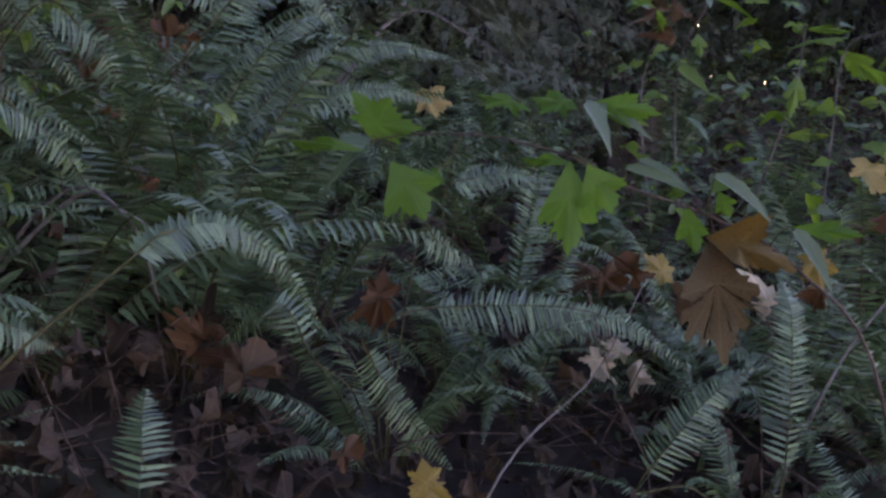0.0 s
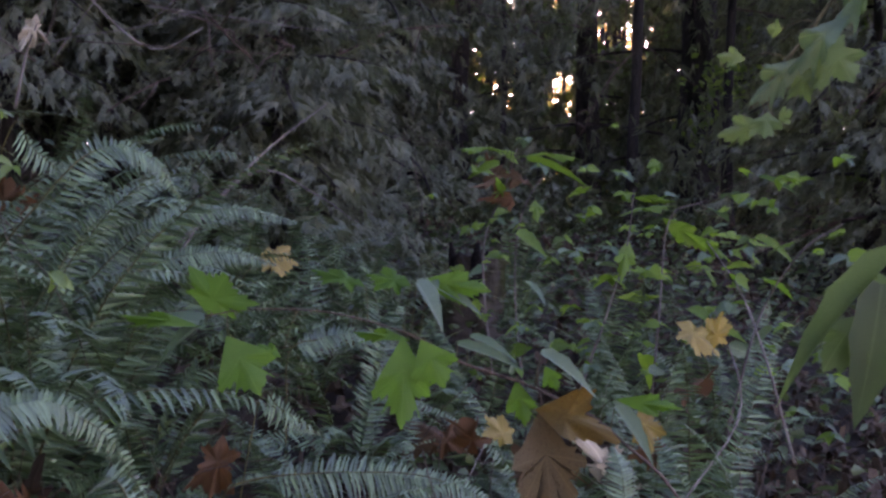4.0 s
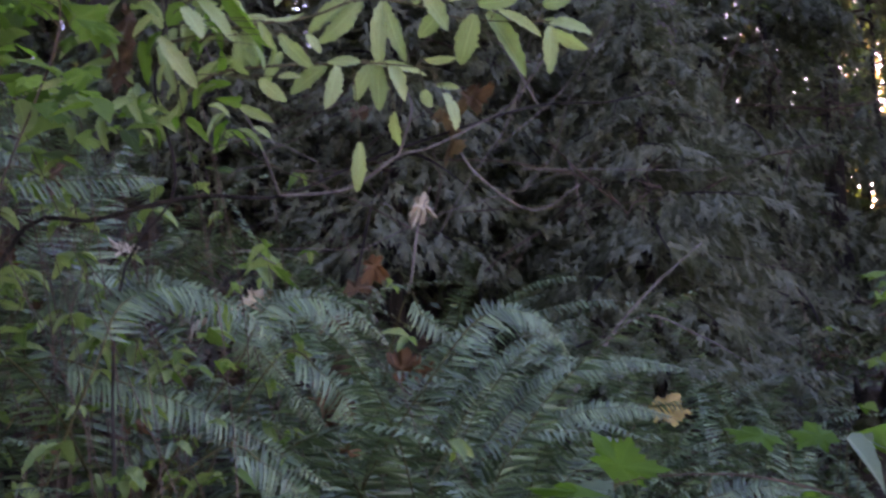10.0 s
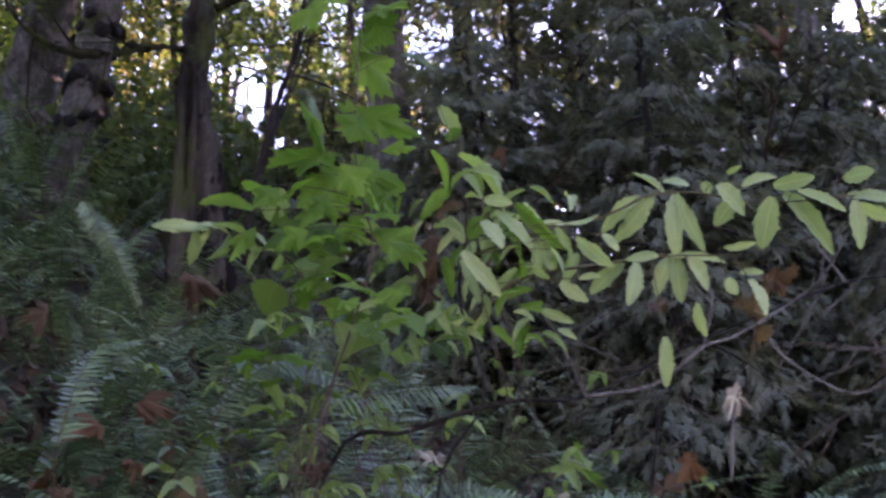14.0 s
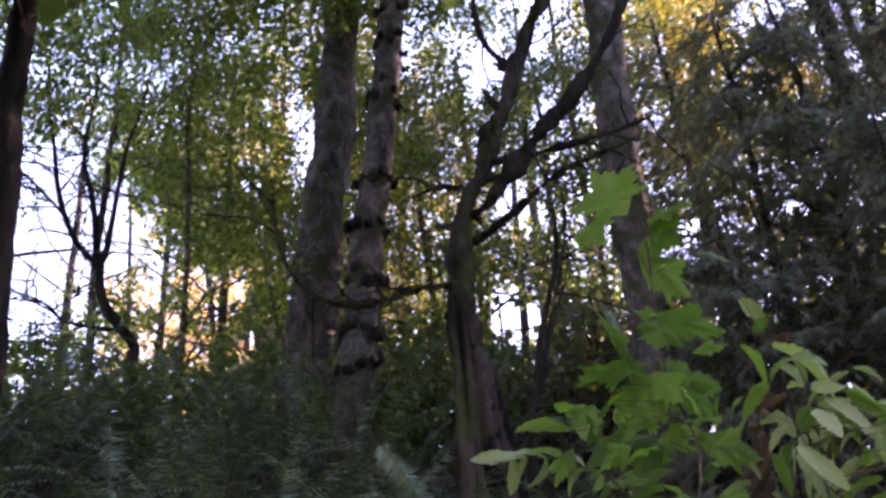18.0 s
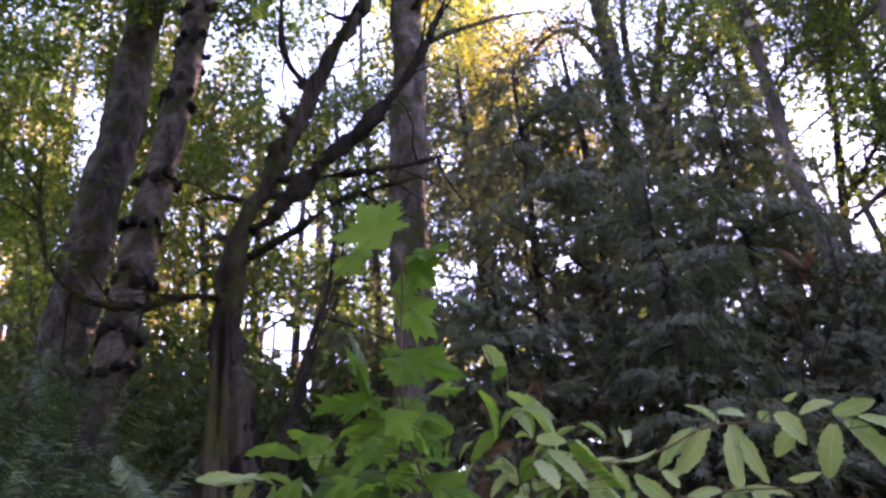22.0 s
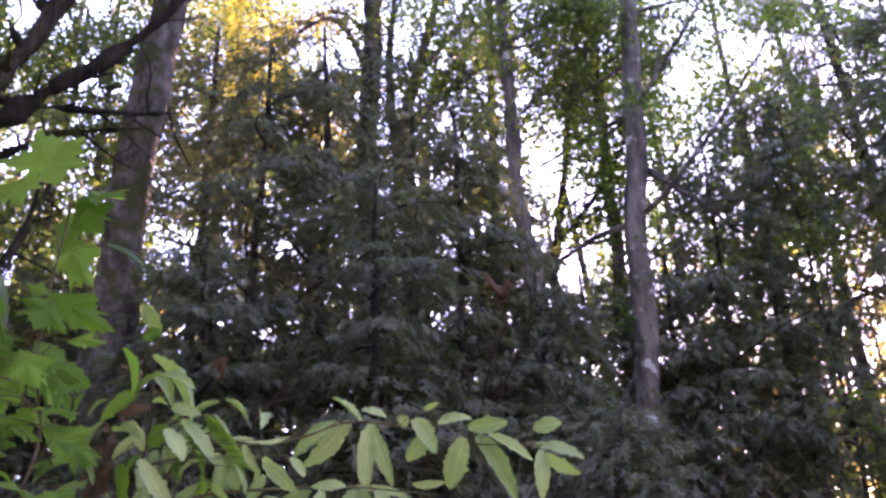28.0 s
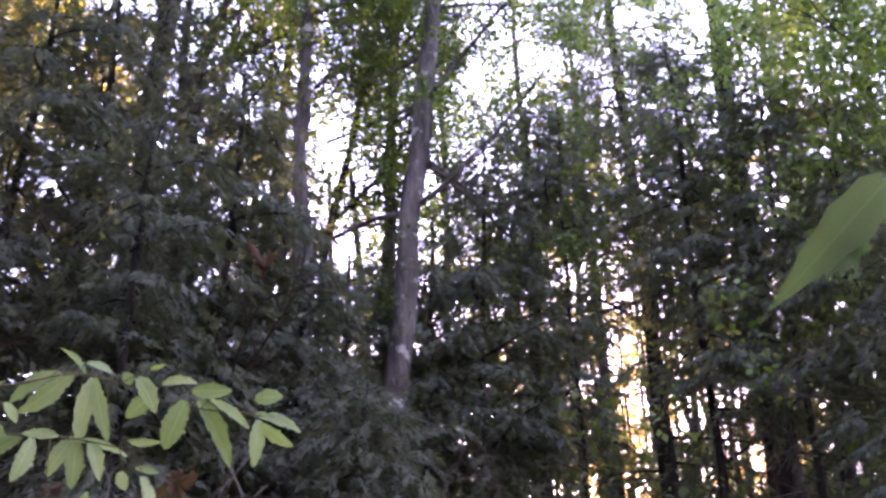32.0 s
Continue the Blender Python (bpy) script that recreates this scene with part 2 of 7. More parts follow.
M_STEM = bark_material("green_stem", (0.07, 0.07, 0.03), (0.16, 0.14, 0.07), scale=40, bump=0.2)
M_BARK = bark_material("alder_bark", (0.05, 0.045, 0.041), (0.21, 0.19, 0.172), patch=(0.42, 0.42, 0.4), patch_at=0.6, scale=6)
M_BARK_MOSSY = bark_material("mossy_bark", (0.04, 0.034, 0.029), (0.22, 0.195, 0.17), moss=(0.055, 0.068, 0.02), scale=9, stretch=0.6, bump=1.0)
M_BARK_GREY = bark_material("grey_bark", (0.05, 0.043, 0.037), (0.22, 0.2, 0.175), patch=(0.27, 0.265, 0.25), patch_at=0.63, moss=(0.065, 0.078, 0.026), scale=8, stretch=0.55, bump=1.0)
M_BARK_DARK = bark_material("dark_bark", (0.016, 0.014, 0.012), (0.062, 0.054, 0.046), scale=8)
M_MOSS = bark_material("moss_on_wood", (0.016, 0.016, 0.008), (0.06, 0.056, 0.03), moss=(0.07, 0.09, 0.022), scale=12, stretch=0.7)
M_ROT = bark_material("rotten_wood", (0.016, 0.014, 0.011), (0.1, 0.086, 0.07), moss=(0.05, 0.062, 0.018), scale=6, stretch=0.12)

# ======================= geometry tools =======================
EYE = Vector((-0.05, 0.02, 1.43))
rng = np.random.default_rng(7)


def at(az, el, r):
    """The place r metres off on plan, az degrees to the left of the y axis and el degrees up, from where the walk begins."""
    a = radians(az)
    return Vector((EYE.x - r * math.sin(a), EYE.y + r * math.cos(a), EYE.z + r * math.tan(radians(el))))


HILL_AZ = (-180, -110, -60, -20, 0, 10, 25, 40, 52, 75, 110, 180)
HILL_Z = (-0.6, 0.1, 1.2, 1.6, 1.75, 2.1, 3.2, 4.4, 4.7, 4.65, 2.8, -0.6)


def ground_z(x, y):
    """Height of the hillside: a bank that climbs to the left and a gentler slope ahead, levelling off eight metres away."""
    dx, dy = x - EYE.x, y - EYE.y
    r = np.hypot(dx, dy)
    az = np.degrees(np.arctan2(-dx, dy))
    top = np.interp(az, HILL_AZ, HILL_Z)
    k = np.minimum(r / 8.0, 1.0)
    z = top * k ** 1.25 + np.maximum(r - 8.0, 0) * 0.03 * np.sign(top)
    return z + 0.05 * np.sin(2.1 * x + 1.0) * np.sin(1.7 * y) * np.minimum(r, 2.0) * 0.5


def on_ground(az, r, up=0.0):
    p = at(az, 0, r)
    p.z = float(ground_z(p.x, p.y)) + up
    return p


def mesh_from(name, geo, mats, smooth=True):
    V, F, UV = geo
    me = bpy.data.meshes.new(name)
    me.vertices.add(len(V))
    me.vertices.foreach_set("co", np.asarray(V, np.float32).ravel())
    F = np.asarray(F, np.int32)
    me.loops.add(F.size)
    me.loops.foreach_set("vertex_index", F.ravel())
    me.polygons.add(len(F))
    me.polygons.foreach_set("loop_start", np.arange(0, F.size, 3, dtype=np.int32))
    if smooth:
        me.polygons.foreach_set("use_smooth", np.ones(len(F), bool))
    uv = me.uv_layers.new(name="UVMap")
    uv.data.foreach_set("uv", np.asarray(UV, np.float32)[F.ravel()].ravel())
    me.materials.append(mats)
    me.update(calc_edges=True)
    return me


def join(geos):
    V, F, U, n = [], [], [], 0
    for v, f, u in geos:
        V.append(v), F.append(np.asarray(f) + n), U.append(u)
        n += len(v)
    return np.concatenate(V), np.concatenate(F), np.concatenate(U)


def stamp(template, places, axes):
    """Copies of a template: places (n, 3) and axes (n, 3, 3), whose columns are the copy's scaled x, y and z."""
    v, f, u = template
    n = len(places)
    V = np.einsum("nij,kj->nki", axes, v) + places[:, None, :]
    F = (np.asarray(f)[None] + (np.arange(n) * len(v))[:, None, None]).reshape(-1, 3)
    return V.reshape(-1, 3), F, np.tile(u, (n, 1))


def unit(a):
    return a / (np.linalg.norm(a, axis=-1, keepdims=True) + 1e-9)


def frames(along, normal, length, width):
    """Axes for stamp(): the copy's y runs along, its z faces the normal as far as it can."""
    y = unit(along)
    x = unit(np.cross(y, normal))
    z = np.cross(x, y)
    w, l = np.asarray(width).reshape(-1, 1), np.asarray(length).reshape(-1, 1)
    return np.stack([x * w, y * l, z * l], axis=2)


def smooth_line(pts, n):
    """A smooth line through a few points."""
    p = np.array([tuple(q) for q in pts], float)
    p = np.vstack([2 * p[0] - p[1], p, 2 * p[-1] - p[-2]])
    out = []
    segs = len(p) - 3
    for k in range(n + 1):
        s = k / n * segs
        i = min(int(s), segs - 1)
        t = s - i
        a, b, c, d = p[i:i + 4]
        out.append(0.5 * (2 * b + (c - a) * t + (2 * a - 5 * b + 4 * c - d) * t * t + (3 * b - a - 3 * c + d) * t ** 3))
    return np.array(out)


def tube(line, r0, r1, sides=5, rough=0.0, flare=0.0, taper=1.0, lumps=0.0, segs=70):
    line = np.asarray(line, float)
    if lumps:
        line = smooth_line(line, segs)
    n = len(line)
    tan = unit(np.gradient(line, axis=0))
    side = np.cross(tan, [0.31, 0.2, 0.93])
    side = unit(np.where(np.linalg.norm(side, axis=1, keepdims=True) < 0.1, np.cross(tan, [1.0, 0, 0]), side))
    other = np.cross(tan, side)
    s = np.linspace(0, 1, n)
    rad = r0 + (r1 - r0) * s ** taper + flare * r0 * np.exp(-s * 14)
    ang = np.linspace(0, 2 * math.pi, sides, endpoint=False)
    R = rad[:, None] * np.ones(sides)
    if rough:
        R = R * (1 + rough * rng.normal(size=R.shape) * 0.6 + rough * np.sin(ang * 3 + s[:, None] * 9))
    V = line[:, None] + R[..., None] * (np.cos(ang)[None, :, None] * side[:, None] + np.sin(ang)[None, :, None] * other[:, None])
    if lumps:
        flat = V.reshape(-1, 3)
        axis = np.repeat(line, sides, axis=0)
        for i, p in enumerate(flat):
            q = Vector((p[0] * 7, p[1] * 7, p[2] * 2.2))
            k = noise.noise(q) + 0.6 * noise.noise(q * 2.7) + 0.35 * noise.noise(q * 7.1) + 0.2 * noise.noise(q * 15.0)
            flat[i] = axis[i] + (p - axis[i]) * (1 + lumps * k)
        V = flat
    V = np.vstack([V.reshape(-1, 3), line[:1], line[-1:]])
    F = []
    for i in range(n - 1):
        for j in range(sides):
            a, b = i * sides + j, i * sides + (j + 1) % sides
            F += [(a, b, b + sides), (a, b + sides, a + sides)]
    for j in range(sides):
        F += [(n * sides, (j + 1) % sides, j), (n * sides + 1, (n - 1) * sides + j, (n - 1) * sides + (j + 1) % sides)]
    return V, np.array(F), np.full((len(V), 2), 0.1)


def blade(n, shape, fold=0.12, droop=0.12, teeth=0.0, sickle=0.0, ragged=0.0, seed=1):
    """A simple leaf one metre long and one wide, from the origin along y."""
    s = np.linspace(0, 1, n + 1)
    w = np.array([shape(t) for t in s])
    if teeth:
        w = w * (1 + teeth * np.where(np.arange(n + 1) % 2, 1, -1))
    z = -droop * s * s
    x = sickle * s * s
    mid = np.stack([x, s, z], 1)
    g = np.random.default_rng(seed)
    wl, wr = (w * (1 + ragged * g.normal(size=n + 1)) for q in (0, 1))
    left = np.stack([x - wl / 2, s - 0.02, z + fold * w / 2 + ragged * 0.12 * g.normal(size=n + 1)], 1)
    right = np.stack([x + wr / 2, s - 0.02, z + fold * w / 2 + ragged * 0.12 * g.normal(size=n + 1)], 1)
    V = np.vstack([mid, left, right])
    U = np.vstack([np.stack([0 * s + 0.5, s], 1), np.stack([0 * s, s], 1), np.stack([0 * s + 1, s], 1)])
    F, k = [], n + 1
    for i in range(n):
        F += [(i, i + 1, k + i + 1), (i, k + i + 1, k + i), (i, 2 * k + i, 2 * k + i + 1), (i, 2 * k + i + 1, i + 1)]
    return V, np.array(F), U


def lobed(lobes, valley=0.3, teeth=0.13, droop=0.2, ripple=0.06, curl=0.0, ragged=0.03, seed=1, fine=True):
    """A lobed leaf: lobes are (degrees from the tip, reach). The stalk joins at the origin, the tip lies along y."""
    out = []
    for i, (a, reach) in enumerate(lobes):
        for da, f in ((-24, 0.68), (-19, 0.72), (-16, 0.84), (-9, 0.84), (-6, 0.93), (0, 1.0), (6, 0.93), (9, 0.84), (16, 0.84), (19, 0.72), (24, 0.68)) if fine else ((-20, 0.74), (0, 1.0), (20, 0.74)):
            out.append((a + da, reach * f * (1 - teeth * 0.5 * (abs(da) in (19, 9)))))
        if i < len(lobes) - 1:
            out.append(((a + lobes[i + 1][0]) / 2, valley))
    ang = np.radians([90 - a for a, _ in out])
    rr = np.array([q for _, q in out])
    g = np.random.default_rng(seed)
    rr = rr * (1 + ragged * g.normal(size=len(rr)) + ragged * 1.5 * np.sin(np.arange(len(rr)) * 0.37 + seed))
    c = np.array([0, 0.36])
    ring = np.stack([c[0] + rr * np.cos(ang), c[1] + rr * np.sin(ang)], 1)
    pts = np.vstack([c[None], 0.5 * (ring - c) + c, ring, [[0, 0.0]]])
    d = pts - c
    rho = np.linalg.norm(d, axis=1)
    th = np.arctan2(d[:, 0], d[:, 1])
    z = -droop * rho ** 2 + ripple * np.cos(th * 5) * rho * 2 + curl * np.abs(d[:, 0]) ** 2 * 3
    V = np.stack([pts[:, 0], pts[:, 1], z], 1)
    n = len(ring)
    F = []
    for i in range(n - 1):
        F += [(0, 1 + i + 1, 1 + i), (1 + i, 1 + i + 1, 1 + n + i + 1), (1 + i, 1 + n + i + 1, 1 + n + i)]
    e = 1 + 2 * n
    F += [(0, 1, e), (1, 1 + n, e), (0, e, n), (n, e, 2 * n)]
    ribs = np.min(np.abs(((np.degrees(th)[:, None] - np.array([a for a, _ in lobes])[None] + 180) % 360) - 180), axis=1)
    U = np.stack([0.5 + np.minimum(ribs / 40, 0.5) * (rho > 0), rho], 1)
    V[:, 0] /= np.ptp(V[:, 0])
    V[:, 1] /= V[:, 1].max()
    return V, np.array(F), U


def part(name, geo, material, parent=None, label="", place=None):
    me = geo if isinstance(geo, bpy.types.Mesh) else mesh_from(name, geo, material)
    ob = new(name, me)
    if place is not None:
        ob.matrix_basis = place
    if parent is not None:
        ob.parent = parent
    if label:
        tagged(ob, label=label)
    return ob


def thing(name, place, label, category, group="", kind=""):
    ob = new(name)
    ob.empty_display_size = 0.1
    ob.location = place
    return tagged(ob, label, category, group, kind)


def rel(line, root):
    """Points in the frame of a thing that stands upright at its place."""
    return np.asarray([tuple(p) for p in line], float) - np.array(root.location)


LANCE = lambda t: max(0.03, math.sin(math.pi * min(1, (t * 0.93 + 0.04)) ** 1.0) ** 0.64) if t < 1 else 0.1
OVATE = lambda t: max(0.02, math.sin(math.pi * min(1.0, (t * 0.96 + 0.04)) ** 0.62)) if t < 1 else 0.02
PINNA = lambda t: (1.0 - 0.9 * t ** 1.6) if t > 0.02 else 0.75
FIVE = [(-112, 0.4), (-56, 0.6), (0, 0.64), (56, 0.6), (112, 0.4)]
THREE = [(-62, 0.48), (0, 0.64), (62, 0.48)]
LEAF_LANCE = blade(16, LANCE, 0.2, 0.2, teeth=0.045, ragged=0.07, seed=3)
LEAF_LANCE3 = blade(16, LANCE, 0.14, 0.34, teeth=0.05, sickle=-0.12, ragged=0.1, seed=8)
LEAF_LANCE2 = blade(16, LANCE, 0.34, 0.36, teeth=0.05, sickle=0.14, ragged=0.09, seed=5)
LEAF_OVATE = blade(8, OVATE, 0.2, 0.2, teeth=0.07)
LEAF_MAPLE = lobed(FIVE, 0.48, teeth=0.12, ragged=0.05)
LEAF_THREE = lobed(THREE, 0.45, droop=0.3)
LEAF_FALLEN = [lobed(FIVE, 0.45, teeth=0.0, droop=d, ripple=0.15, curl=c, ragged=0.06, seed=20 + k, fine=False) for k, (d, c) in enumerate(((0.5, 0.5), (-0.5, -0.4), (0.3, 0.9), (0.8, -0.6)))]
LEAF_DEAD = [lobed(FIVE, 0.4, droop=d, ripple=q, curl=c, ragged=0.1, seed=k) for k, (d, q, c) in enumerate(((0.7, 0.16, 0.6), (-0.7, 0.18, -0.4), (0.3, 0.24, 1.1), (1.0, 0.14, -0.7)))]
PINNA_LEAF = blade(2, PINNA, 0.1, 0.16, sickle=0.3)

# ======================= ground =======================
def build_ground():
    rr = np.concatenate([[0.0], np.linspace(0.4, 12, 56), np.geomspace(13, 600, 24)])
    aa = np.linspace(0, 2 * math.pi, 145)[:-1]
    X = EYE.x + rr[:, None] * np.cos(aa)
    Y = EYE.y + rr[:, None] * np.sin(aa)
    Z = ground_z(X, Y) + rng.normal(size=X.shape) * 0.018 * (rr[:, None] > 0.5) * (rr[:, None] < 13)
    Z[0] = Z[0].mean()
    V = np.stack([X, Y, Z], 2).reshape(-1, 3)
    n = len(aa)
    i, j = np.meshgrid(np.arange(len(rr) - 1), np.arange(n), indexing="ij")
    a, b = i * n + j, i * n + (j + 1) % n
    F = np.concatenate([np.stack([a, a + n, b + n], 2).reshape(-1, 3), np.stack([a, b + n, b], 2).reshape(-1, 3)])
    ob = new("ground", mesh_from("ground", (V, F, V[:, :2] * 0.1), M_SOIL))
    tagged(ob, "dark forest soil with moss and rotting leaves on a slope", "ground", kind="structure")


build_ground()

# ======================= trees =======================
def limb_line(p, way, length, droop=0.1, n=6, wobble=0.08):
    p, way = np.array(p, float), np.array(way, float)
    pts = [p]
    for k in range(n):
        way = unit(way + rng.normal(size=3) * wobble + np.array([0, 0, -droop / n]))
        p = p + way * length / n
        pts.append(p)
    return np.array(pts)


# where the crowns leave the sky open: degrees left, degrees up, breadth
GAPS = np.array([(64.2, 31, 3.6), (61.3, 31.5, 2.6), (66.5, 29.0, 3.0), (60, 33.4, 1.6), (63, 34.6, 2.0), (65.5, 35, 1.8), (36.2, 27.6, 1.5), (35, 25.2, 0.7), (35.2, 33.3, 1.3), (36, 40.8, 1.7), (32.4, 41.5, 0.9), (32.5, 37.9, 0.8),
                 (9.9, 40.2, 0.4), (9.6, 37.0, 0.5), (13.2, 36.8, 0.5), (12.2, 31.3, 0.4), (4.2, 40.5, 0.4), (3.4, 34.7, 0.5), (1.2, 32.3, 0.8), (-2.3, 32.6, 0.8), (-5.9, 37.7, 0.8), (-10.4, 38.4, 0.9), (-15.7, 34.3, 0.7), (-16.6, 39.9, 0.8), (-20.7, 39.2, 0.7), (-23.3, 29.8, 0.5),
                 (-13.9, 25.6, 0.8), (-13.6, 22.9, 0.8), (-14.0, 20.2, 1.2), (-14.4, 18.3, 0.8), (-10.6, 27.4, 0.5), (-11.5, 21.5, 0.6), (-20.0, 17.1, 0.8), (-19.5, 20.2, 0.5), (-16.7, 18.9, 0.7), (-17.5, 16.5, 0.5), (-24.5, 15.9, 0.35), (16.3, 40.7, 0.5), (20.7, 32.4, 0.4), (21.1, 28, 0.35), (26.2, 30, 0.7), (52.2, 35.3, 0.5), (52, 27, 0.7), (56.6, 28.2, 0.8), (51, 39.6, 0.3), (53, 30, 0.8), (55, 30.5, 0.7), (50.8, 27.4, 0.5), (57.5, 29.5, 0.9), (54.2, 28.8, 1.0), (55.5, 27, 0.8), (57.8, 27, 0.7), (53.5, 26.3, 0.6), (48.2, 27.5, 0.4)])

# the bright stretch between far trunks: degrees left and up, from and to
GLADE = (-19.2, -7.8, 7.5, 15.0)


def sky_open(p, torn=False, fine=False):
    """True for places that lie where the crowns leave the sky open; torn adds small uneven holes high up."""
    d = p - np.array(EYE)
    az, el = np.degrees(np.arctan2(-d[:, 0], d[:, 1])), np.degrees(np.arctan2(d[:, 2], np.hypot(d[:, 0], d[:, 1])))
    hit = np.zeros(len(p), bool)
    for a, e, b in GAPS:
        hit |= np.hypot((az - a) * 0.85, el - e) < b * (1 + 0.3 * np.sin(az * 2.3 + el * 1.7) + 0.3 * np.sin(az * 7.1 - el * 5.3)) * rng.uniform(0.55, 1.25, len(p))
    a0, a1, e0, e1 = GLADE
    slit = np.array([noise.noise(Vector((a * 1.9, e * 0.45, 2.2))) for a, e in zip(az, el)])
    hit |= (slit > 0.17) & (az > a0) & (az < a1) & (el > e0 + slit * 2) & (el < e1 + slit * 5)
    if fine:
        hit |= np.array([noise.noise(Vector((a * 1.1, e * 1.2, 1.3))) for a, e in zip(az, el)]) > 0.2 - 0.1 * (el > 26) - 0.06 * (az > 13) * (el > 23) + (el < np.where(np.abs(az - 5) < 8, 23, 18))
        hit |= (np.array([noise.noise(Vector((a * 2.6, e * 2.8, 8.8))) for a, e in zip(az, el)]) > 0.27) & (el > 23)
    if torn:
        holes = np.array([noise.noise(Vector((a * 0.3, e * 0.34, 4.7))) for a, e in zip(az, el)])
        hit |= (holes > 0.42) & (el > 29)
    return hit


def leaf_cloud(centres, spread, count, size, template, flat=0.5, origin=(0, 0, 0), whole=False):
    """Leaves in clumps scattered round centres (n, 3)."""
    o = np.array(tuple(origin))
    clumps = centres[rng.integers(len(centres), size=max(4, count // 55))] + rng.normal(size=(max(4, count // 55), 3)) * spread
    clumps = clumps if whole else clumps[~sky_open(clumps + o, True)]
    p = clumps[rng.integers(len(clumps), size=count)] + rng.normal(size=(count, 3)) * size * 1.9
    p = p if whole else p[~sky_open(p + o)]
    n = len(p)
    nrm = unit(rng.normal(size=(n, 3)) * (1 - flat) + np.array([0, 0, 1.0]) * flat)
    way = unit(rng.normal(size=(n, 3)) + np.array([0, 0, -0.5]))
    L = size * rng.uniform(0.6, 1.3, n)
    return stamp(template, p, frames(way, nrm, L, L * rng.uniform(0.55, 0.8, n)))


RHOMB = (np.array([(0, 0, 0), (0.5, 0.45, 0.06), (0, 1, -0.1), (-0.5, 0.45, 0.06)], float), np.array([(0, 1, 2), (0, 2, 3)]), np.array([(0.5, 0), (1, 0.5), (0.5, 1), (0, 0.5)]))


def trunk_line(foot, top, n=14, wobble=0.03):
    a, b = np.array(tuple(foot)), np.array(tuple(top))
    s = np.linspace(0, 1, n + 1)[:, None]
    line = a + (b - a) * s
    jig = np.cumsum(rng.normal(size=line.shape) * wobble, axis=0)
    jig -= jig[-1] * s
    return line + jig * np.array([1, 1, 0.1])


def tree(name, az, r, top_az, top_z, girth, bark, label, limbs=10, limb_from=0.35, limb_len=1.6, leaves=2500, size=0.06, leaf=None, spread=0.3,
         tip=0.35, sides=12, limb_up=0.35, knots=(), wobble=0.02, group="", lean_r=0.0, twiggy=3):
    """A broadleaf tree: trunk, limbs that carry twigs, and a crown of single leaves."""
    foot = on_ground(az, r, -0.15)
    root = thing(name, foot, label, "tree", group)
    a = radians(top_az)
    top = Vector((EYE.x - (r + lean_r) * math.sin(a), EYE.y + (r + lean_r) * math.cos(a), top_z))
    line = rel(trunk_line(foot, top, 18, wobble), root)
    part("trunk", tube(line, girth / 2, girth / 2 * tip, 18 if r < 9.5 else 10, 0.02, flare=0.3, lumps=0.2 if r < 9.5 else 0.0), bark, root)
    ends = []
    for k in range(limbs):
        s = limb_from + (1 - limb_from) * (k + rng.random()) / limbs
        p = line[int(s * (len(line) - 1))]
        th = rng.uniform(0, 2 * math.pi)
        ln = limb_len * rng.uniform(0.6, 1.2) * (1.15 - 0.5 * s)
        lb = limb_line(p, (math.cos(th), math.sin(th), limb_up + rng.normal() * 0.2), ln, 0.15)
        geos = [tube(lb, girth * 0.18 * (1.2 - s), 0.006, 5)]
        ends.append(lb[2:])
        for q in range(twiggy):
            i = rng.integers(1, 5)
            tw = limb_line(lb[i], unit(lb[i] - lb[i - 1]) + rng.normal(size=3) * 0.6, ln * 0.45, 0.1, 4, 0.15)
            geos.append(tube(tw, 0.009, 0.003, 4))
            ends.append(tw[1:])
        part("limb", join(geos), bark, root)
    for up in knots:
        q = (EYE.z + r * math.tan(radians(up)) - foot.z) / (top_z - foot.z)
        i = q * (len(line) - 1)
        p = line[int(i)] + (line[min(int(i) + 1, len(line) - 1)] - line[int(i)]) * (i - int(i))
        rad = girth / 2 * (1 - q * (1 - tip))
        geos = []
        for th in np.arange(9) * 0.7 + rng.uniform(0, 6):
            out = np.array([math.cos(th), math.sin(th), rng.normal() * 0.3])
            c = p + np.array([0, 0, rng.normal() * 0.055])
            geos.append(tube([c + out * rad * 0.3, c + out * rad * 0.9, c + out * rad * rng.uniform(1.15, 1.5)], rad * rng.uniform(0.35, 0.6), rad * rng.uniform(0.15, 0.35), 8, 0.25, lumps=0.5))
        part("knot", join(geos), M_BARK_DARK, root, "dark collar of burls round the trunk")
    if leaves and leaf:
        part("crown", leaf_cloud(np.concatenate(ends), spread, int(leaves * (3.3 if name == "alder" else 2.5)), size * (0.58 if name == "alder" else 0.66), RHOMB, origin=foot), leaf, root)
    return root


def spray_template(fingers, half=0.105):
    """A flat fan of thin scaly fingers along a short axis: degrees, length and where each leaves the axis."""
    V, F, n = [], [], 0
    for a, l, b in fingers:
        c, s = math.cos(radians(a)), math.sin(radians(a))
        p = np.array([0, b, -0.1 * b])
        d, q = np.array([s, c, -0.3 * l]) * l, np.array([c, -s, 0]) * half
        V += [p - q, p + q, p + d]
        F.append((n, n + 1, n + 2))
        n += 3
    return np.array(V), np.array(F), np.full((n, 2), 0.2)


SPRAY = spray_template(((-40, 0.62, 0.1), (36, 0.66, 0.22), (-8, 0.95, 0.0), (14, 0.7, 0.4)))
FEATHER = spray_template(((-48, 0.4, 0.08), (46, 0.42, 0.2), (-42, 0.36, 0.4), (40, 0.34, 0.55), (0, 1.0, 0.0)), 0.065)
SHOOT_TIP = spray_template(((-34, 0.7, 0.05), (30, 0.75, 0.15), (0, 1.0, 0.0)))


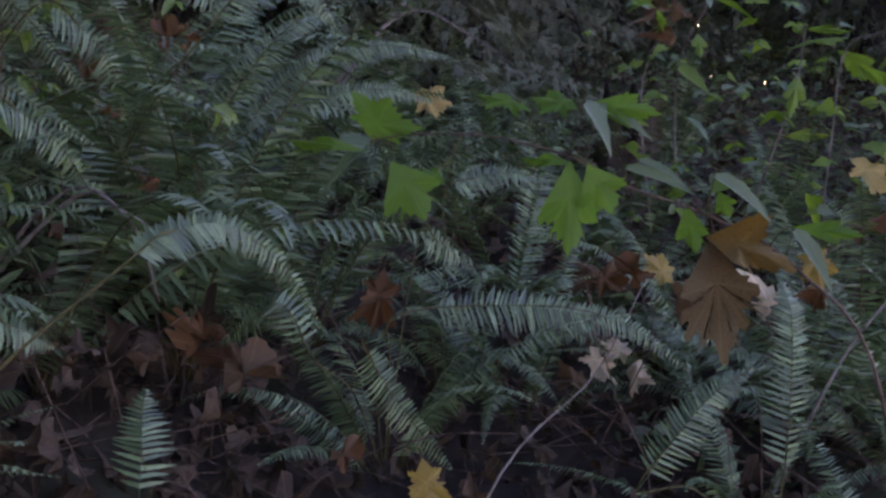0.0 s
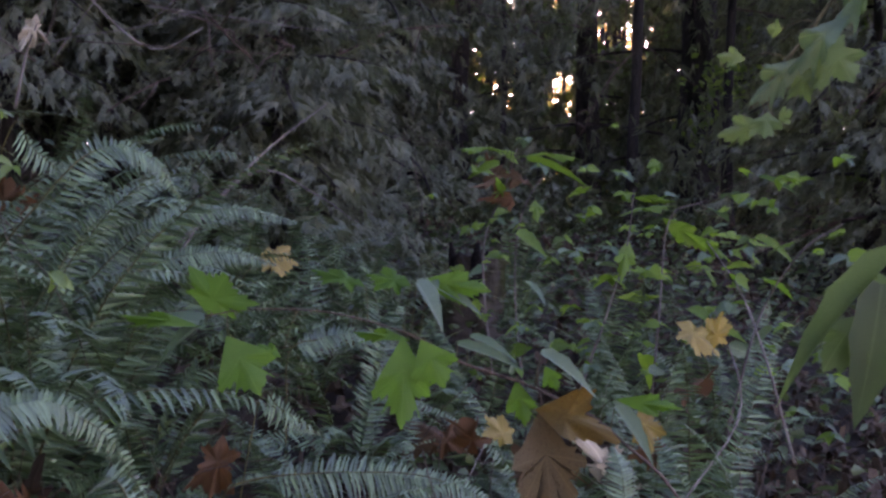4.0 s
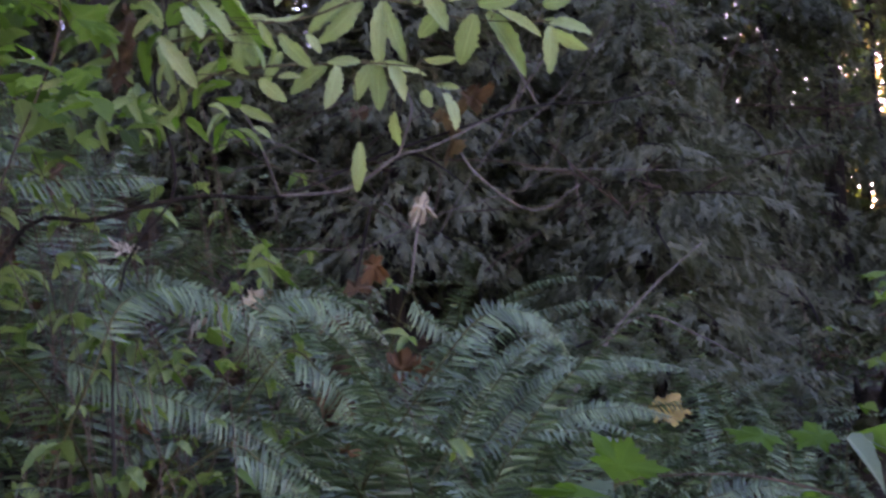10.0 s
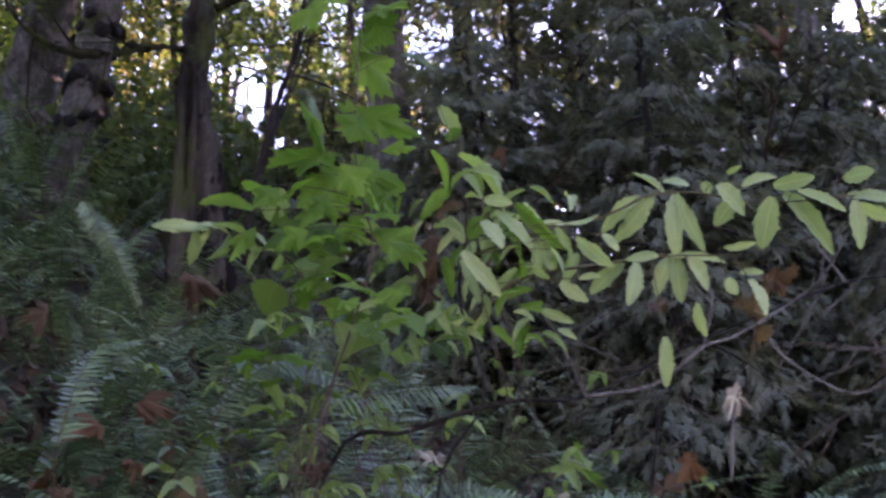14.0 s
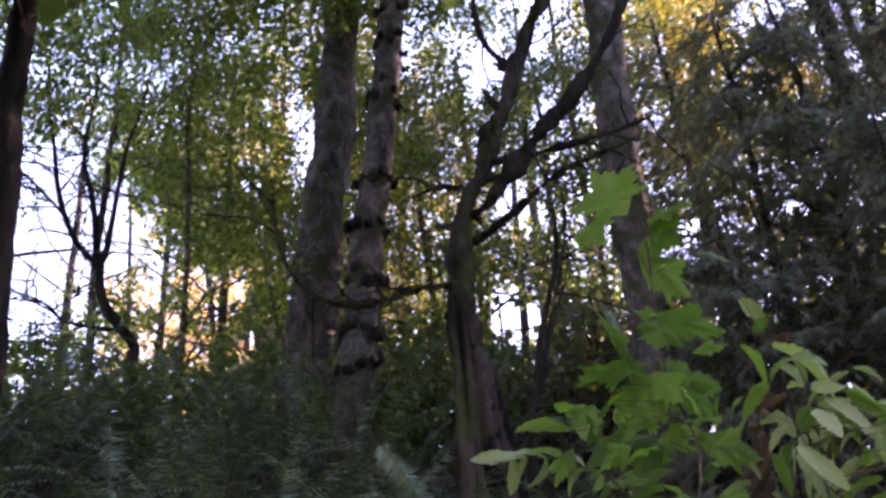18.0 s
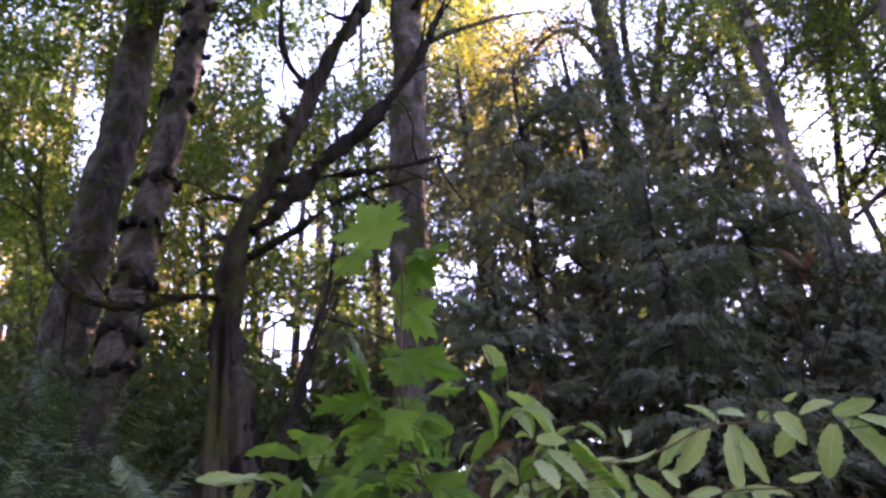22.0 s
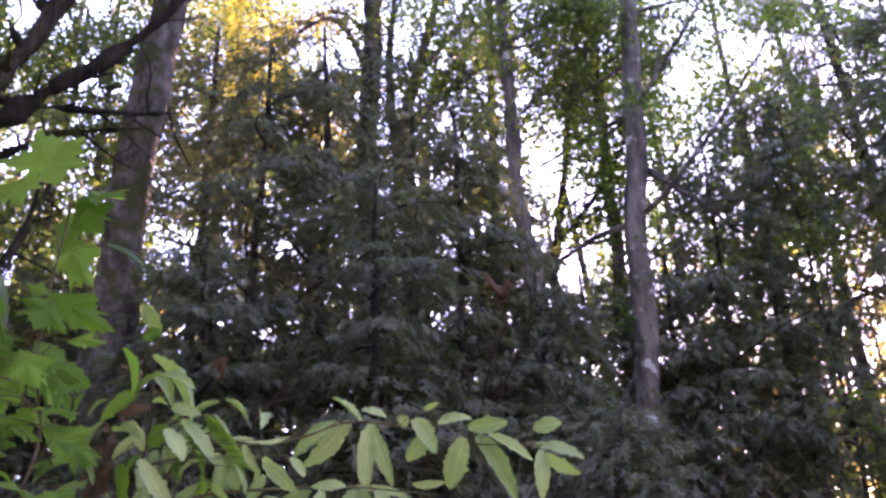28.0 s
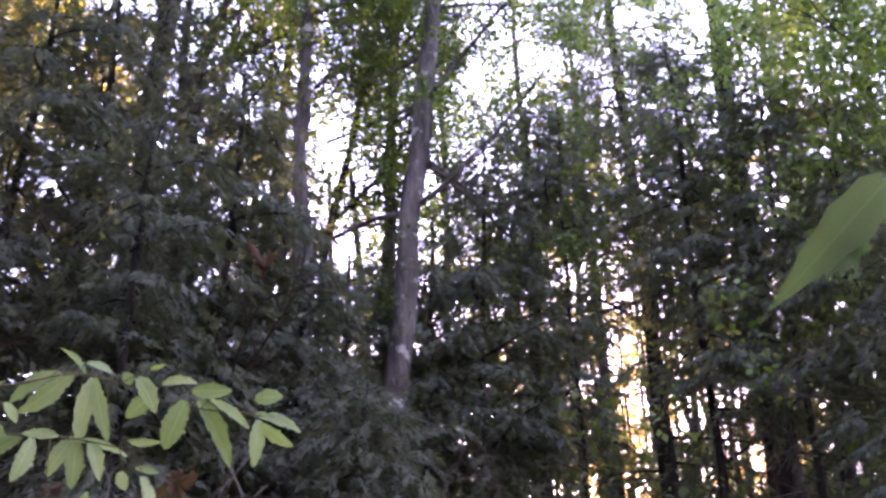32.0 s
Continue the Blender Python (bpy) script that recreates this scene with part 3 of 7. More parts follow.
def bough_geo(length, seed, droop=0.35):
    """A drooping conifer bough along y: axis, side shoots and flat sprays."""
    g = np.random.default_rng(seed)
    n = 9
    s = np.linspace(0, 1, n)
    line = np.stack([0.06 * np.sin(s * 3 + seed), s * length * 0.96, 0.12 * length * s - droop * length * s ** 2], 1)
    P, W, L = [], [], []
    wood = [tube(line, 0.012 * length + 0.004, 0.003, 4)]
    for k in range(22):
        t = 0.1 + 0.9 * k / 22
        i = min(int(t * (n - 1)), n - 2)
        p = line[i] + (line[i + 1] - line[i]) * (t * (n - 1) - i)
        sd = -1 if k % 2 else 1
        ln = length * 0.42 * (1.1 - t) + 0.1
        w = unit(np.array([sd * 0.9, 0.75, -0.15]) + g.normal(size=3) * 0.16)
        for q in np.linspace(0.15, 1, max(3, int(ln / 0.047))):
            P.append(p + w * ln * q + np.array([0, 0, -0.28 * ln * q * q]))
            W.append(unit(w + np.array([0, 0, -0.5 - 0.6 * g.random()]) + g.normal(size=3) * 0.35))
            L.append(0.088 * g.uniform(0.6, 1.4))
    P, W, L = np.array(P), np.array(W), np.array(L)
    N = unit(np.array([0, 0, 1.0]) + g.normal(size=P.shape) * 0.4)
    return tube(line, 0.012 * length + 0.004, 0.003, 4), stamp(SPRAY, P, frames(W, N, L, L * 0.95))


BOUGHS = [[mesh_from("foliage", bough_geo(ln, 11 * k + int(ln * 10), dr)[1], M_CEDAR, False) for k, dr in enumerate((0.25, 0.4, 0.55))] for ln in (0.7, 1.1, 1.6)]
BOUGH_WOOD = [[mesh_from("bough", bough_geo(ln, 11 * k + int(ln * 10), dr)[0], M_BARK_DARK) for k, dr in enumerate((0.25, 0.4, 0.55))] for ln in (0.7, 1.1, 1.6)]


def conifer(az, r, top_az, top_z, girth, label, boughs=34, low=0.12, reach=1.5, bark=None, group="dark conifers in the wood", high=0.98, up=0.0, inner=50):
    """A conifer: trunk with boughs in rough whorls; each bough carries its foliage."""
    foot = on_ground(az, r, -0.15)
    root = thing("conifer", foot, label, "tree", group)
    a = radians(top_az)
    top = Vector((EYE.x - r * math.sin(a), EYE.y + r * math.cos(a), top_z))
    line = rel(trunk_line(foot, top, 14, 0.015), root)
    part("trunk", tube(line, girth / 2, girth / 2 * 0.25, 10, 0.05, flare=0.5), bark or M_BARK_DARK, root)
    for k in range(boughs):
        s = low + (high - low) * (k + rng.random()) / boughs
        i = s * (len(line) - 1)
        p = line[int(i)] + (line[min(int(i) + 1, len(line) - 1)] - line[int(i)]) * (i - int(i))
        want = reach * (1.08 - 0.75 * s) * rng.uniform(0.75, 1.15)
        turn = k * 2.4 + rng.normal() * 0.3
        tip = p + np.array([-math.sin(turn), math.cos(turn), -0.15]) * want * 0.6 + np.array(foot)
        along = p + np.array([-math.sin(turn), math.cos(turn), -0.2]) * want * np.array([[0.3], [0.6], [0.85]]) + np.array(foot)
        if sky_open(along).any() or (np.dot(tip[:2] - np.array(foot)[:2] - p[:2], np.array(foot)[:2]) > 0 and k % 2):
            continue
        size = 0 if want < 0.9 else 1 if want < 1.35 else 2
        var = int(rng.integers(3))
        k2 = want / (0.7, 1.1, 1.6)[size]
        m = Matrix.Translation(p) @ Euler((rng.normal() * 0.15 + up, rng.normal() * 0.12, turn)).to_matrix().to_4x4() @ Matrix.Diagonal((k2, k2, k2, 1))
        b = part("bough", BOUGH_WOOD[size][var], None, root, place=m)
        tagged(part("foliage", BOUGHS[size][var], None, b), kind="stuff")
    # dead twigs that stick out below the green
    for k in range(7):
        i = (0.6 * low + (0.55 - 0.3 * low) * rng.random()) * (len(line) - 1)
        p = line[int(i)] + (line[int(i) + 1] - line[int(i)]) * (i - int(i))
        th = rng.uniform(0, 2 * math.pi)
        tw = limb_line(p, (math.cos(th), math.sin(th), rng.normal() * 0.2), reach * rng.uniform(0.8, 1.35), 0.3, 6, 0.12)
        forks = [tube(limb_line(tw[q], unit(tw[q + 1] - tw[q]) + rng.normal(size=3) * 0.6, reach * rng.uniform(0.25, 0.5), 0.2, 4, 0.15), 0.005, 0.002, 3) for q in (1, 2, 3, 4, 5)]
        part("dead_branch", join([tube(tw, 0.009, 0.003, 4)] + forks), M_TWIG, root)
    # short hanging shoots that fill the crown round the trunk
    n = int((inner if az > -4 else inner * 0.8) * boughs)
    s = low + (high - low) * rng.random(n) ** 0.9
    i = s * (len(line) - 1)
    k = np.minimum(i.astype(int), len(line) - 2)
    p = line[k] + (line[k + 1] - line[k]) * (i - k)[:, None]
    th, out = rng.uniform(0, 2 * math.pi, n), reach * (1.08 - 0.75 * s) * 0.72 * rng.random(n) ** 0.6
    lump = 1 + 0.35 * np.sin(th * 3 + s * 31) * np.sin(s * 47)
    p = p + np.stack([np.cos(th) * out * lump, np.sin(th) * out * lump, -0.25 * out + rng.normal(size=n) * 0.06], 1)
    keep = ~sky_open(p + np.array(foot), fine=True)
    p, th = p[keep], th[keep]
    n = len(p)
    way = unit(np.stack([np.cos(th) * 0.8, np.sin(th) * 0.8, np.full(n, -0.7)], 1) + rng.normal(size=(n, 3)) * 0.45)
    L = rng.uniform(0.1, 0.2, n)
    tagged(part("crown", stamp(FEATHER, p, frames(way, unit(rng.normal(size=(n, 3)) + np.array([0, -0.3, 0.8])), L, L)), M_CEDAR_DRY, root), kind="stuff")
    return root


C_LABEL = "dark green conifer with drooping flat sprays"
# two straight dark trunks before the evening light
dark_trunks = [conifer(-15.5, 12, -14.6, 15.0, 0.25, "straight dark conifer trunk with sparse drooping lower boughs", 120, 0.38, 2.5, inner=64),
               conifer(-20.9, 10, -22.0, 14.0, 0.36, "thick dark conifer trunk with few low boughs", 54, 0.28, 2.1, inner=46)]
for root, az, r in ((dark_trunks[0], -15.5, 12), (dark_trunks[1], -20.9, 10)):
    for k in range(14):
        a = at(az, 3.5 + k * 1.15 + rng.normal() * 0.3, r)
        way = (rng.choice((-1, 1)) * 1.0, rng.normal() * 0.5, rng.normal() * 0.15)
        part("dead_branch", tube(rel(limb_line(a, way, rng.uniform(0.7, 2.2), 0.35, 7, 0.08), root), 0.018, 0.005, 5), M_BARK_DARK, root)
CONIFERS = [
    # azimuth, distance, azimuth of the top, height of the top, girth, boughs, lowest bough, reach
    (21, 7.6, 21, 8.0, 0.12, 60, 0.06, 1.5), (15.3, 9.0, 14.6, 9.2, 0.26, 64, 0.1, 1.7), (12.8, 8.4, 11.6, 7.9, 0.2, 56, 0.08, 1.5),
    (9, 7.2, 9, 7.0, 0.12, 62, 0.05, 1.4), (24.6, 9.5, 24.6, 9.8, 0.16, 66, 0.1, 1.7), (4.5, 7.6, 4.5, 5.7, 0.1, 54, 0.04, 1.3),
    (-3, 8.6, -3, 6.5, 0.12, 50, 0.04, 1.4), (-9, 9.6, -9, 8.4, 0.16, 54, 0.2, 1.5),
    (-27, 11.5, -27, 9.4, 0.2, 60, 0.05, 1.8), (-33, 8.0, -33, 6.6, 0.2, 56, 0.05, 1.8), (0.5, 6.4, 0.5, 4.0, 0.08, 44, 0.03, 1.2),
    (14, 6.6, 14, 6.0, 0.09, 50, 0.03, 1.3), (18, 10.5, 18, 10.0, 0.2, 50, 0.1, 1.7), (7.6, 10.5, 7.6, 9.6, 0.2, 56, 0.08, 1.6),
    (-24, 12.5, -24, 12.0, 0.25, 50, 0.1, 1.9), (-6, 12.5, -6, 7.5, 0.22, 50, 0.06, 1.7), (-17.8, 13.5, -17.8, 11.5, 0.1, 44, 0.3, 1.6),
    (24, 7.0, 24, 5.6, 0.1, 46, 0.04, 1.3), (2, 8.6, 2, 6.1, 0.12, 60, 0.05, 1.5), (6, 9.2, 6, 7.2, 0.14, 60, 0.08, 1.6), (-6.3, 8.8, -6.3, 7.5, 0.1, 60, 0.04, 1.4), (-11, 9.4, -11, 8.4, 0.06, 54, 0.42, 1.5), (-18, 9.2, -18.2, 8.8, 0.1, 50, 0.4, 1.2), (-0.5, 9.4, -0.5, 6.2, 0.12, 56, 0.04, 1.5), (17.5, 7.8, 17.5, 8.4, 0.12, 56, 0.05, 1.4), (-38, 7.5, -38, 8.5, 0.2, 40, 0.05, 1.8), (34.5, 9.5, 34.5, 5.7, 0.08, 40, 0.02, 1.2), (32, 9.0, 32, 6.3, 0.08, 40, 0.02, 1.2), (-22.8, 14, -22.8, 10.4, 0.14, 46, 0.05, 1.6), (-30, 7.6, -30, 5.6, 0.1, 44, 0.03, 1.2), (-23.2, 8.8, -23.4, 7.8, 0.09, 44, 0.48, 1.5), (-27, 8.6, -27, 7.4, 0.09, 40, 0.42, 1.4), (-25, 14.5, -25, 11.5, 0.12, 40, 0.3, 1.7), (23, 8.8, 23, 5.6, 0.08, 40, 0.02, 1.2), (27.2, 8.4, 27.2, 5.4, 0.08, 40, 0.02, 1.2), (37.2, 9.6, 37.2, 5.8, 0.08, 36, 0.02, 1.2),
]
for az, r, taz, tz, g, nb, lo, rc in CONIFERS:
    conifer(az, r, taz, tz, g, C_LABEL, int(nb * (0.8 if az > 10 else 0.88 if az < -9 else 0.92)), max(lo, 0.14) if 4 < az < 26 else lo, rc)

T_GROUP = "tall trees of the wood"
tree("tall_tree", 49.2, 9, 44.4, 12.5, 0.47, M_BARK_GREY, "thick grey-barked trunk with moss and leafy limbs", 14, 0.74, 2.4, 9500, 0.11, M_CANOPY, 0.4, group=T_GROUP, tip=0.72)
tree("tall_tree", 46.7, 8, 40.9, 11.5, 0.31, M_BARK_MOSSY, "slender leaning trunk with dark burls", 12, 0.76, 2.2, 7500, 0.11, M_CANOPY, 0.4, knots=(25.5, 27.6, 30.3, 32.6, 35.6, 39.9, 42.2, 44.2), group=T_GROUP, tip=0.72)
tree("tall_tree", 28.9, 8, 27.2, 12.0, 0.38, M_BARK_GREY, "straight grey-brown trunk with a few thin dead branches", 12, 0.6, 1.6, 700, 0.06, M_CANOPY, 0.3, group=T_GROUP, tip=0.72)
tree("alder", 1.2, 8, -4.6, 12.0, 0.22, M_BARK, "slim alder trunk with white lichen patches", 22, 0.45, 2.2, 4200, 0.085, M_CANOPY, 0.45, group=T_GROUP, tip=0.6)
tree("alder", -0.2, 9.2, -1.2, 12.0, 0.15, M_BARK_MOSSY, "thin dark trunk behind the alder", 18, 0.4, 2.0, 1600, 0.085, M_CANOPY_DARK, 0.32, group=T_GROUP, tip=0.6)


def shaped_tree(label, foot_az, r, lines, bark, leaf, leaves, size=0.05):
    """A tree whose trunk and limbs follow given bearings: each line is ((degrees left, degrees up), ...), lower radius, upper radius."""
    root = thing("broadleaf_tree", on_ground(foot_az, r, -0.15), label, "tree", T_GROUP)
    ends = []
    for k, (pts, r0, r1) in enumerate(lines):
        q = ([root.location] if k == 0 else []) + [at(a, e, r + (0.0 if k == 0 else 0.12 * i * (-1) ** k)) for i, (a, e) in enumerate(pts)]
        ln = rel(smooth_line(q, 8 * len(q)), root)
        wood = part("trunk" if k == 0 else "limb", tube(ln, r0, r1, 10, 0.06, lumps=0.35, segs=60 if k == 0 else 30), bark, root)
        geos = []
        for i in range(len(ln) // 2 if k == 0 else 3, len(ln) - 1, 1):
            for j in range(2):
                tw = limb_line(ln[i], unit(ln[i] - ln[i - 1]) * 0.9 + rng.normal(size=3) * 0.8, rng.uniform(0.3, 1.1), 0.25, 5, 0.2)
                geos.append(tube(tw, 0.008, 0.003, 3))
                ends.append(tw[1:])
        tagged(part("twig", join(geos), bark, wood), kind="stuff")
    tagged(part("crown", leaf_cloud(np.concatenate(ends), 0.14, leaves, size, RHOMB, origin=root.location), leaf, root), kind="stuff")
    return root


shaped_tree("thick mossy trunk with arching leafy limbs among the conifers", 13.4, 9.2, (
    (((14.0, 26), (14.3, 30.5), (14.6, 34.6), (14.4, 39.0), (14.2, 43.2), (14.0, 50)), 0.13, 0.09),
    (((14.6, 39.8), (16.6, 42.1), (18.9, 41.7), (20.7, 40.2), (22.5, 39.5)), 0.04, 0.008), (((14.4, 41.5), (17.0, 42.6), (20.4, 41.3)), 0.03, 0.008),
    (((14.3, 36.0), (16.5, 37.8), (18.6, 37.0)), 0.025, 0.006)), M_BARK_MOSSY, M_CANOPY_YELLOW, 1500)
shaped_tree("many-stemmed maple whose mossy limbs fan out and arch over", 11.0, 9.4, (
    (((11.4, 26), (11.7, 30.5), (12.5, 34.6), (12.2, 36.9), (11.2, 39.8), (10.1, 42.4), (8.8, 47)), 0.1, 0.035),
    (((12.4, 36.4), (10.5, 37.8), (8.2, 39.1), (5.5, 40.3), (3.1, 40.5), (1.2, 39.6)), 0.045, 0.008), (((12.4, 35.8), (9.7, 38.9), (7.7, 41.1), (5.6, 42.7), (3.5, 44.5)), 0.05, 0.012),
    (((12.7, 34.6), (13.1, 38.1), (13.1, 41.0), (12.7, 43.2), (12.4, 47)), 0.055, 0.02), (((11.2, 39.5), (8.8, 41.5), (7.5, 43.1), (6.4, 46)), 0.035, 0.01)), M_BARK_MOSSY, M_CANOPY, 11000)
shaped_tree("slim leaning alder trunk with pale grey bark", 3.6, 8.3, (
    (((4.6, 27), (4.9, 30.1), (5.2, 33.4), (5.2, 37.2), (5.3, 40.1), (5.4, 44.1), (5.6, 50)), 0.075, 0.05),
    (((5.2, 40.8), (2.6, 41.6), (1.0, 42.3), (-0.8, 42.4)), 0.025, 0.006), (((5.2, 36.5), (3.6, 37.8), (2.2, 38.2)), 0.016, 0.005)), M_BARK, M_CANOPY, 5200)
shaped_tree("thin dark trunk standing behind the pale alder", 6.6, 9.6, (
    (((6.7, 27), (6.7, 30.3), (6.6, 34.4), (6.3, 41.3), (6.0, 47)), 0.06, 0.04), (((6.5, 37), (7.8, 39), (8.6, 40)), 0.02, 0.006)), M_BARK_MOSSY, M_CANOPY_DARK, 2600)
shaped_tree("thin crooked tree that leans across behind the alder", 4.2, 9.0, (
    (((3.6, 27), (3.2, 30.0), (2.2, 34.0), (1.3, 37.7), (-0.2, 40.2), (-1.4, 42.3), (-3, 46)), 0.045, 0.02),
    (((3.0, 30.3), (1.8, 31.3), (-0.3, 33.2), (-1.6, 35.0)), 0.022, 0.01), (((1.7, 36.9), (0.1, 38.2), (-1.8, 38.8), (-4.2, 38.6)), 0.025, 0.006)), M_BARK_DARK, M_CANOPY, 9500)
tree("alder", -8.5, 11.0, -8.5, 13.0, 0.12, M_BARK_MOSSY, "thin trunk with sparse green leaves", 28, 0.35, 2.8, 8500, 0.085, M_CANOPY, 0.45, group=T_GROUP, tip=0.4)
tree("alder", -3.5, 11.5, -3.2, 13.5, 0.12, M_BARK_MOSSY, "thin trunk with fine leafy limbs far back", 26, 0.35, 2.8, 6500, 0.085, M_CANOPY, 0.7, group=T_GROUP, tip=0.4, limb_up=0.8)
tree("broadleaf_tree", 60.5, 11, 60.5, 12.5, 0.12, M_BARK_MOSSY, "slim wood-edge tree with a dense leafy top", 17, 0.55, 2.6, 5500, 0.11, M_CANOPY, 0.5, group="slim trees of the wood")
tree("broadleaf_tree", 23.8, 12, 23.8, 15.0, 0.14, M_BARK_MOSSY, "tall tree with evening light painted into its golden top", 20, 0.58, 1.8, 7000, 0.1, M_CANOPY_SUN_GOLD, 0.4, group="slim trees of the wood")
tree("leaning_tree", 67.4, 6, 66.4, 9.0, 0.3, M_BARK_DARK, "dark leaning trunk on the bank with leaves about it", 7, 0.62, 1.5, 2600, 0.1, M_CANOPY, 0.35, group=T_GROUP)
FORK = [[(58.5, 26.0), (58.5, 27.0), (60.2, 28.9), (60.7, 30.6), (60.4, 31.7), (60.1, 34.3), (59.7, 36.9), (59.1, 38.6), (58.6, 41)], [(60.7, 30.6), (62.3, 32.1), (63.4, 34.2), (64.0, 36.4), (64.6, 38.5), (65.0, 41)],
        [(60.9, 31.2), (61.4, 33.9), (62.2, 36.1), (62.0, 38.5), (61.6, 41)], [(59.0, 27.6), (62.1, 27.9), (63.4, 28.7), (64.9, 29.1), (66.4, 29.3), (68.0, 28.8)], [(62.8, 33), (65.0, 34.6), (66.4, 35.2)]]
forked = thing("forked_tree", on_ground(58.5, 9.0, -0.1), "small dark forking tree bare against the bright sky", "tree", T_GROUP)
for k, pts in enumerate(FORK):
    ln = smooth_line(([forked.location] if k == 0 else []) + [at(a, e, 9.0) for a, e in pts], 30)
    limb = part("trunk" if k == 0 else "limb", tube(rel(ln, forked), 0.06 if k == 0 else 0.034 if k < 3 else 0.018, 0.008, 8, 0.14), M_BARK_DARK, forked)
    geos = []
    for i in range(9 if k == 0 else 4, 29, 2):
        tw = limb_line(ln[i], unit(ln[i] - ln[i - 1]) + rng.normal(size=3) * 0.7, rng.uniform(0.4, 1.1), -0.2, 6, 0.3)
        geos.append(tube(rel(tw, forked), 0.01, 0.003, 4))
        for q in range(3):
            geos.append(tube(rel(limb_line(tw[2 + q], rng.normal(size=3), 0.35, 0, 4, 0.3), forked), 0.006, 0.003, 3))
    tagged(part("twig", join(geos), M_BARK_DARK, limb), kind="stuff")
for az, r, taz, tz, g, n, lf in ((54, 12, 53, 12, 0.16, 3400, M_CANOPY), (57, 13, 57, 12.5, 0.14, 3600, M_CANOPY), (51, 14, 52, 13, 0.18, 3800, M_CANOPY_YELLOW), (48, 11, 48, 12, 0.12, 4200, M_CANOPY), (45, 12, 45, 12.5, 0.12, 1900, M_CANOPY_YELLOW),
                              (43, 13, 42, 13, 0.2, 2800, M_CANOPY_YELLOW), (38, 12, 38, 12, 0.16, 3600, M_CANOPY), (41, 11, 41, 11, 0.12, 2400, M_CANOPY), (31, 11, 31, 12, 0.14, 5000, M_CANOPY_DARK), (34, 11, 33, 11, 0.14, 4200, M_CANOPY_DARK),
                              (24, 12.5, 23.5, 14, 0.2, 4500, M_CANOPY), (18, 13.5, 18, 13, 0.2, 3600, M_CANOPY), (-33, 8.5, -33, 9.5, 0.1, 2600, M_CANOPY), (-29.5, 9, -29.5, 9.8, 0.12, 5200, M_CANOPY_SUNLIT), (55.6, 10.5, 55.8, 11, 0.1, 2400, M_CANOPY), (50.5, 13, 51, 12, 0.1, 2600, M_CANOPY),
                              (-12, 14, -12, 13, 0.2, 2600, M_CANOPY), (71, 9, 71, 9, 0.2, 3000, M_CANOPY), (62, 15, 62, 13, 0.2, 3600, M_CANOPY)):
    tree("broadleaf_tree", az, r, taz, tz, g, M_BARK_MOSSY, "slim wood-edge tree with thin limbs and small autumn leaves", 16, 0.58 if lf is M_CANOPY_SUNLIT else 0.2, 2.4, int(n * 1.5), 0.1, lf, 0.45, group="slim trees of the wood")

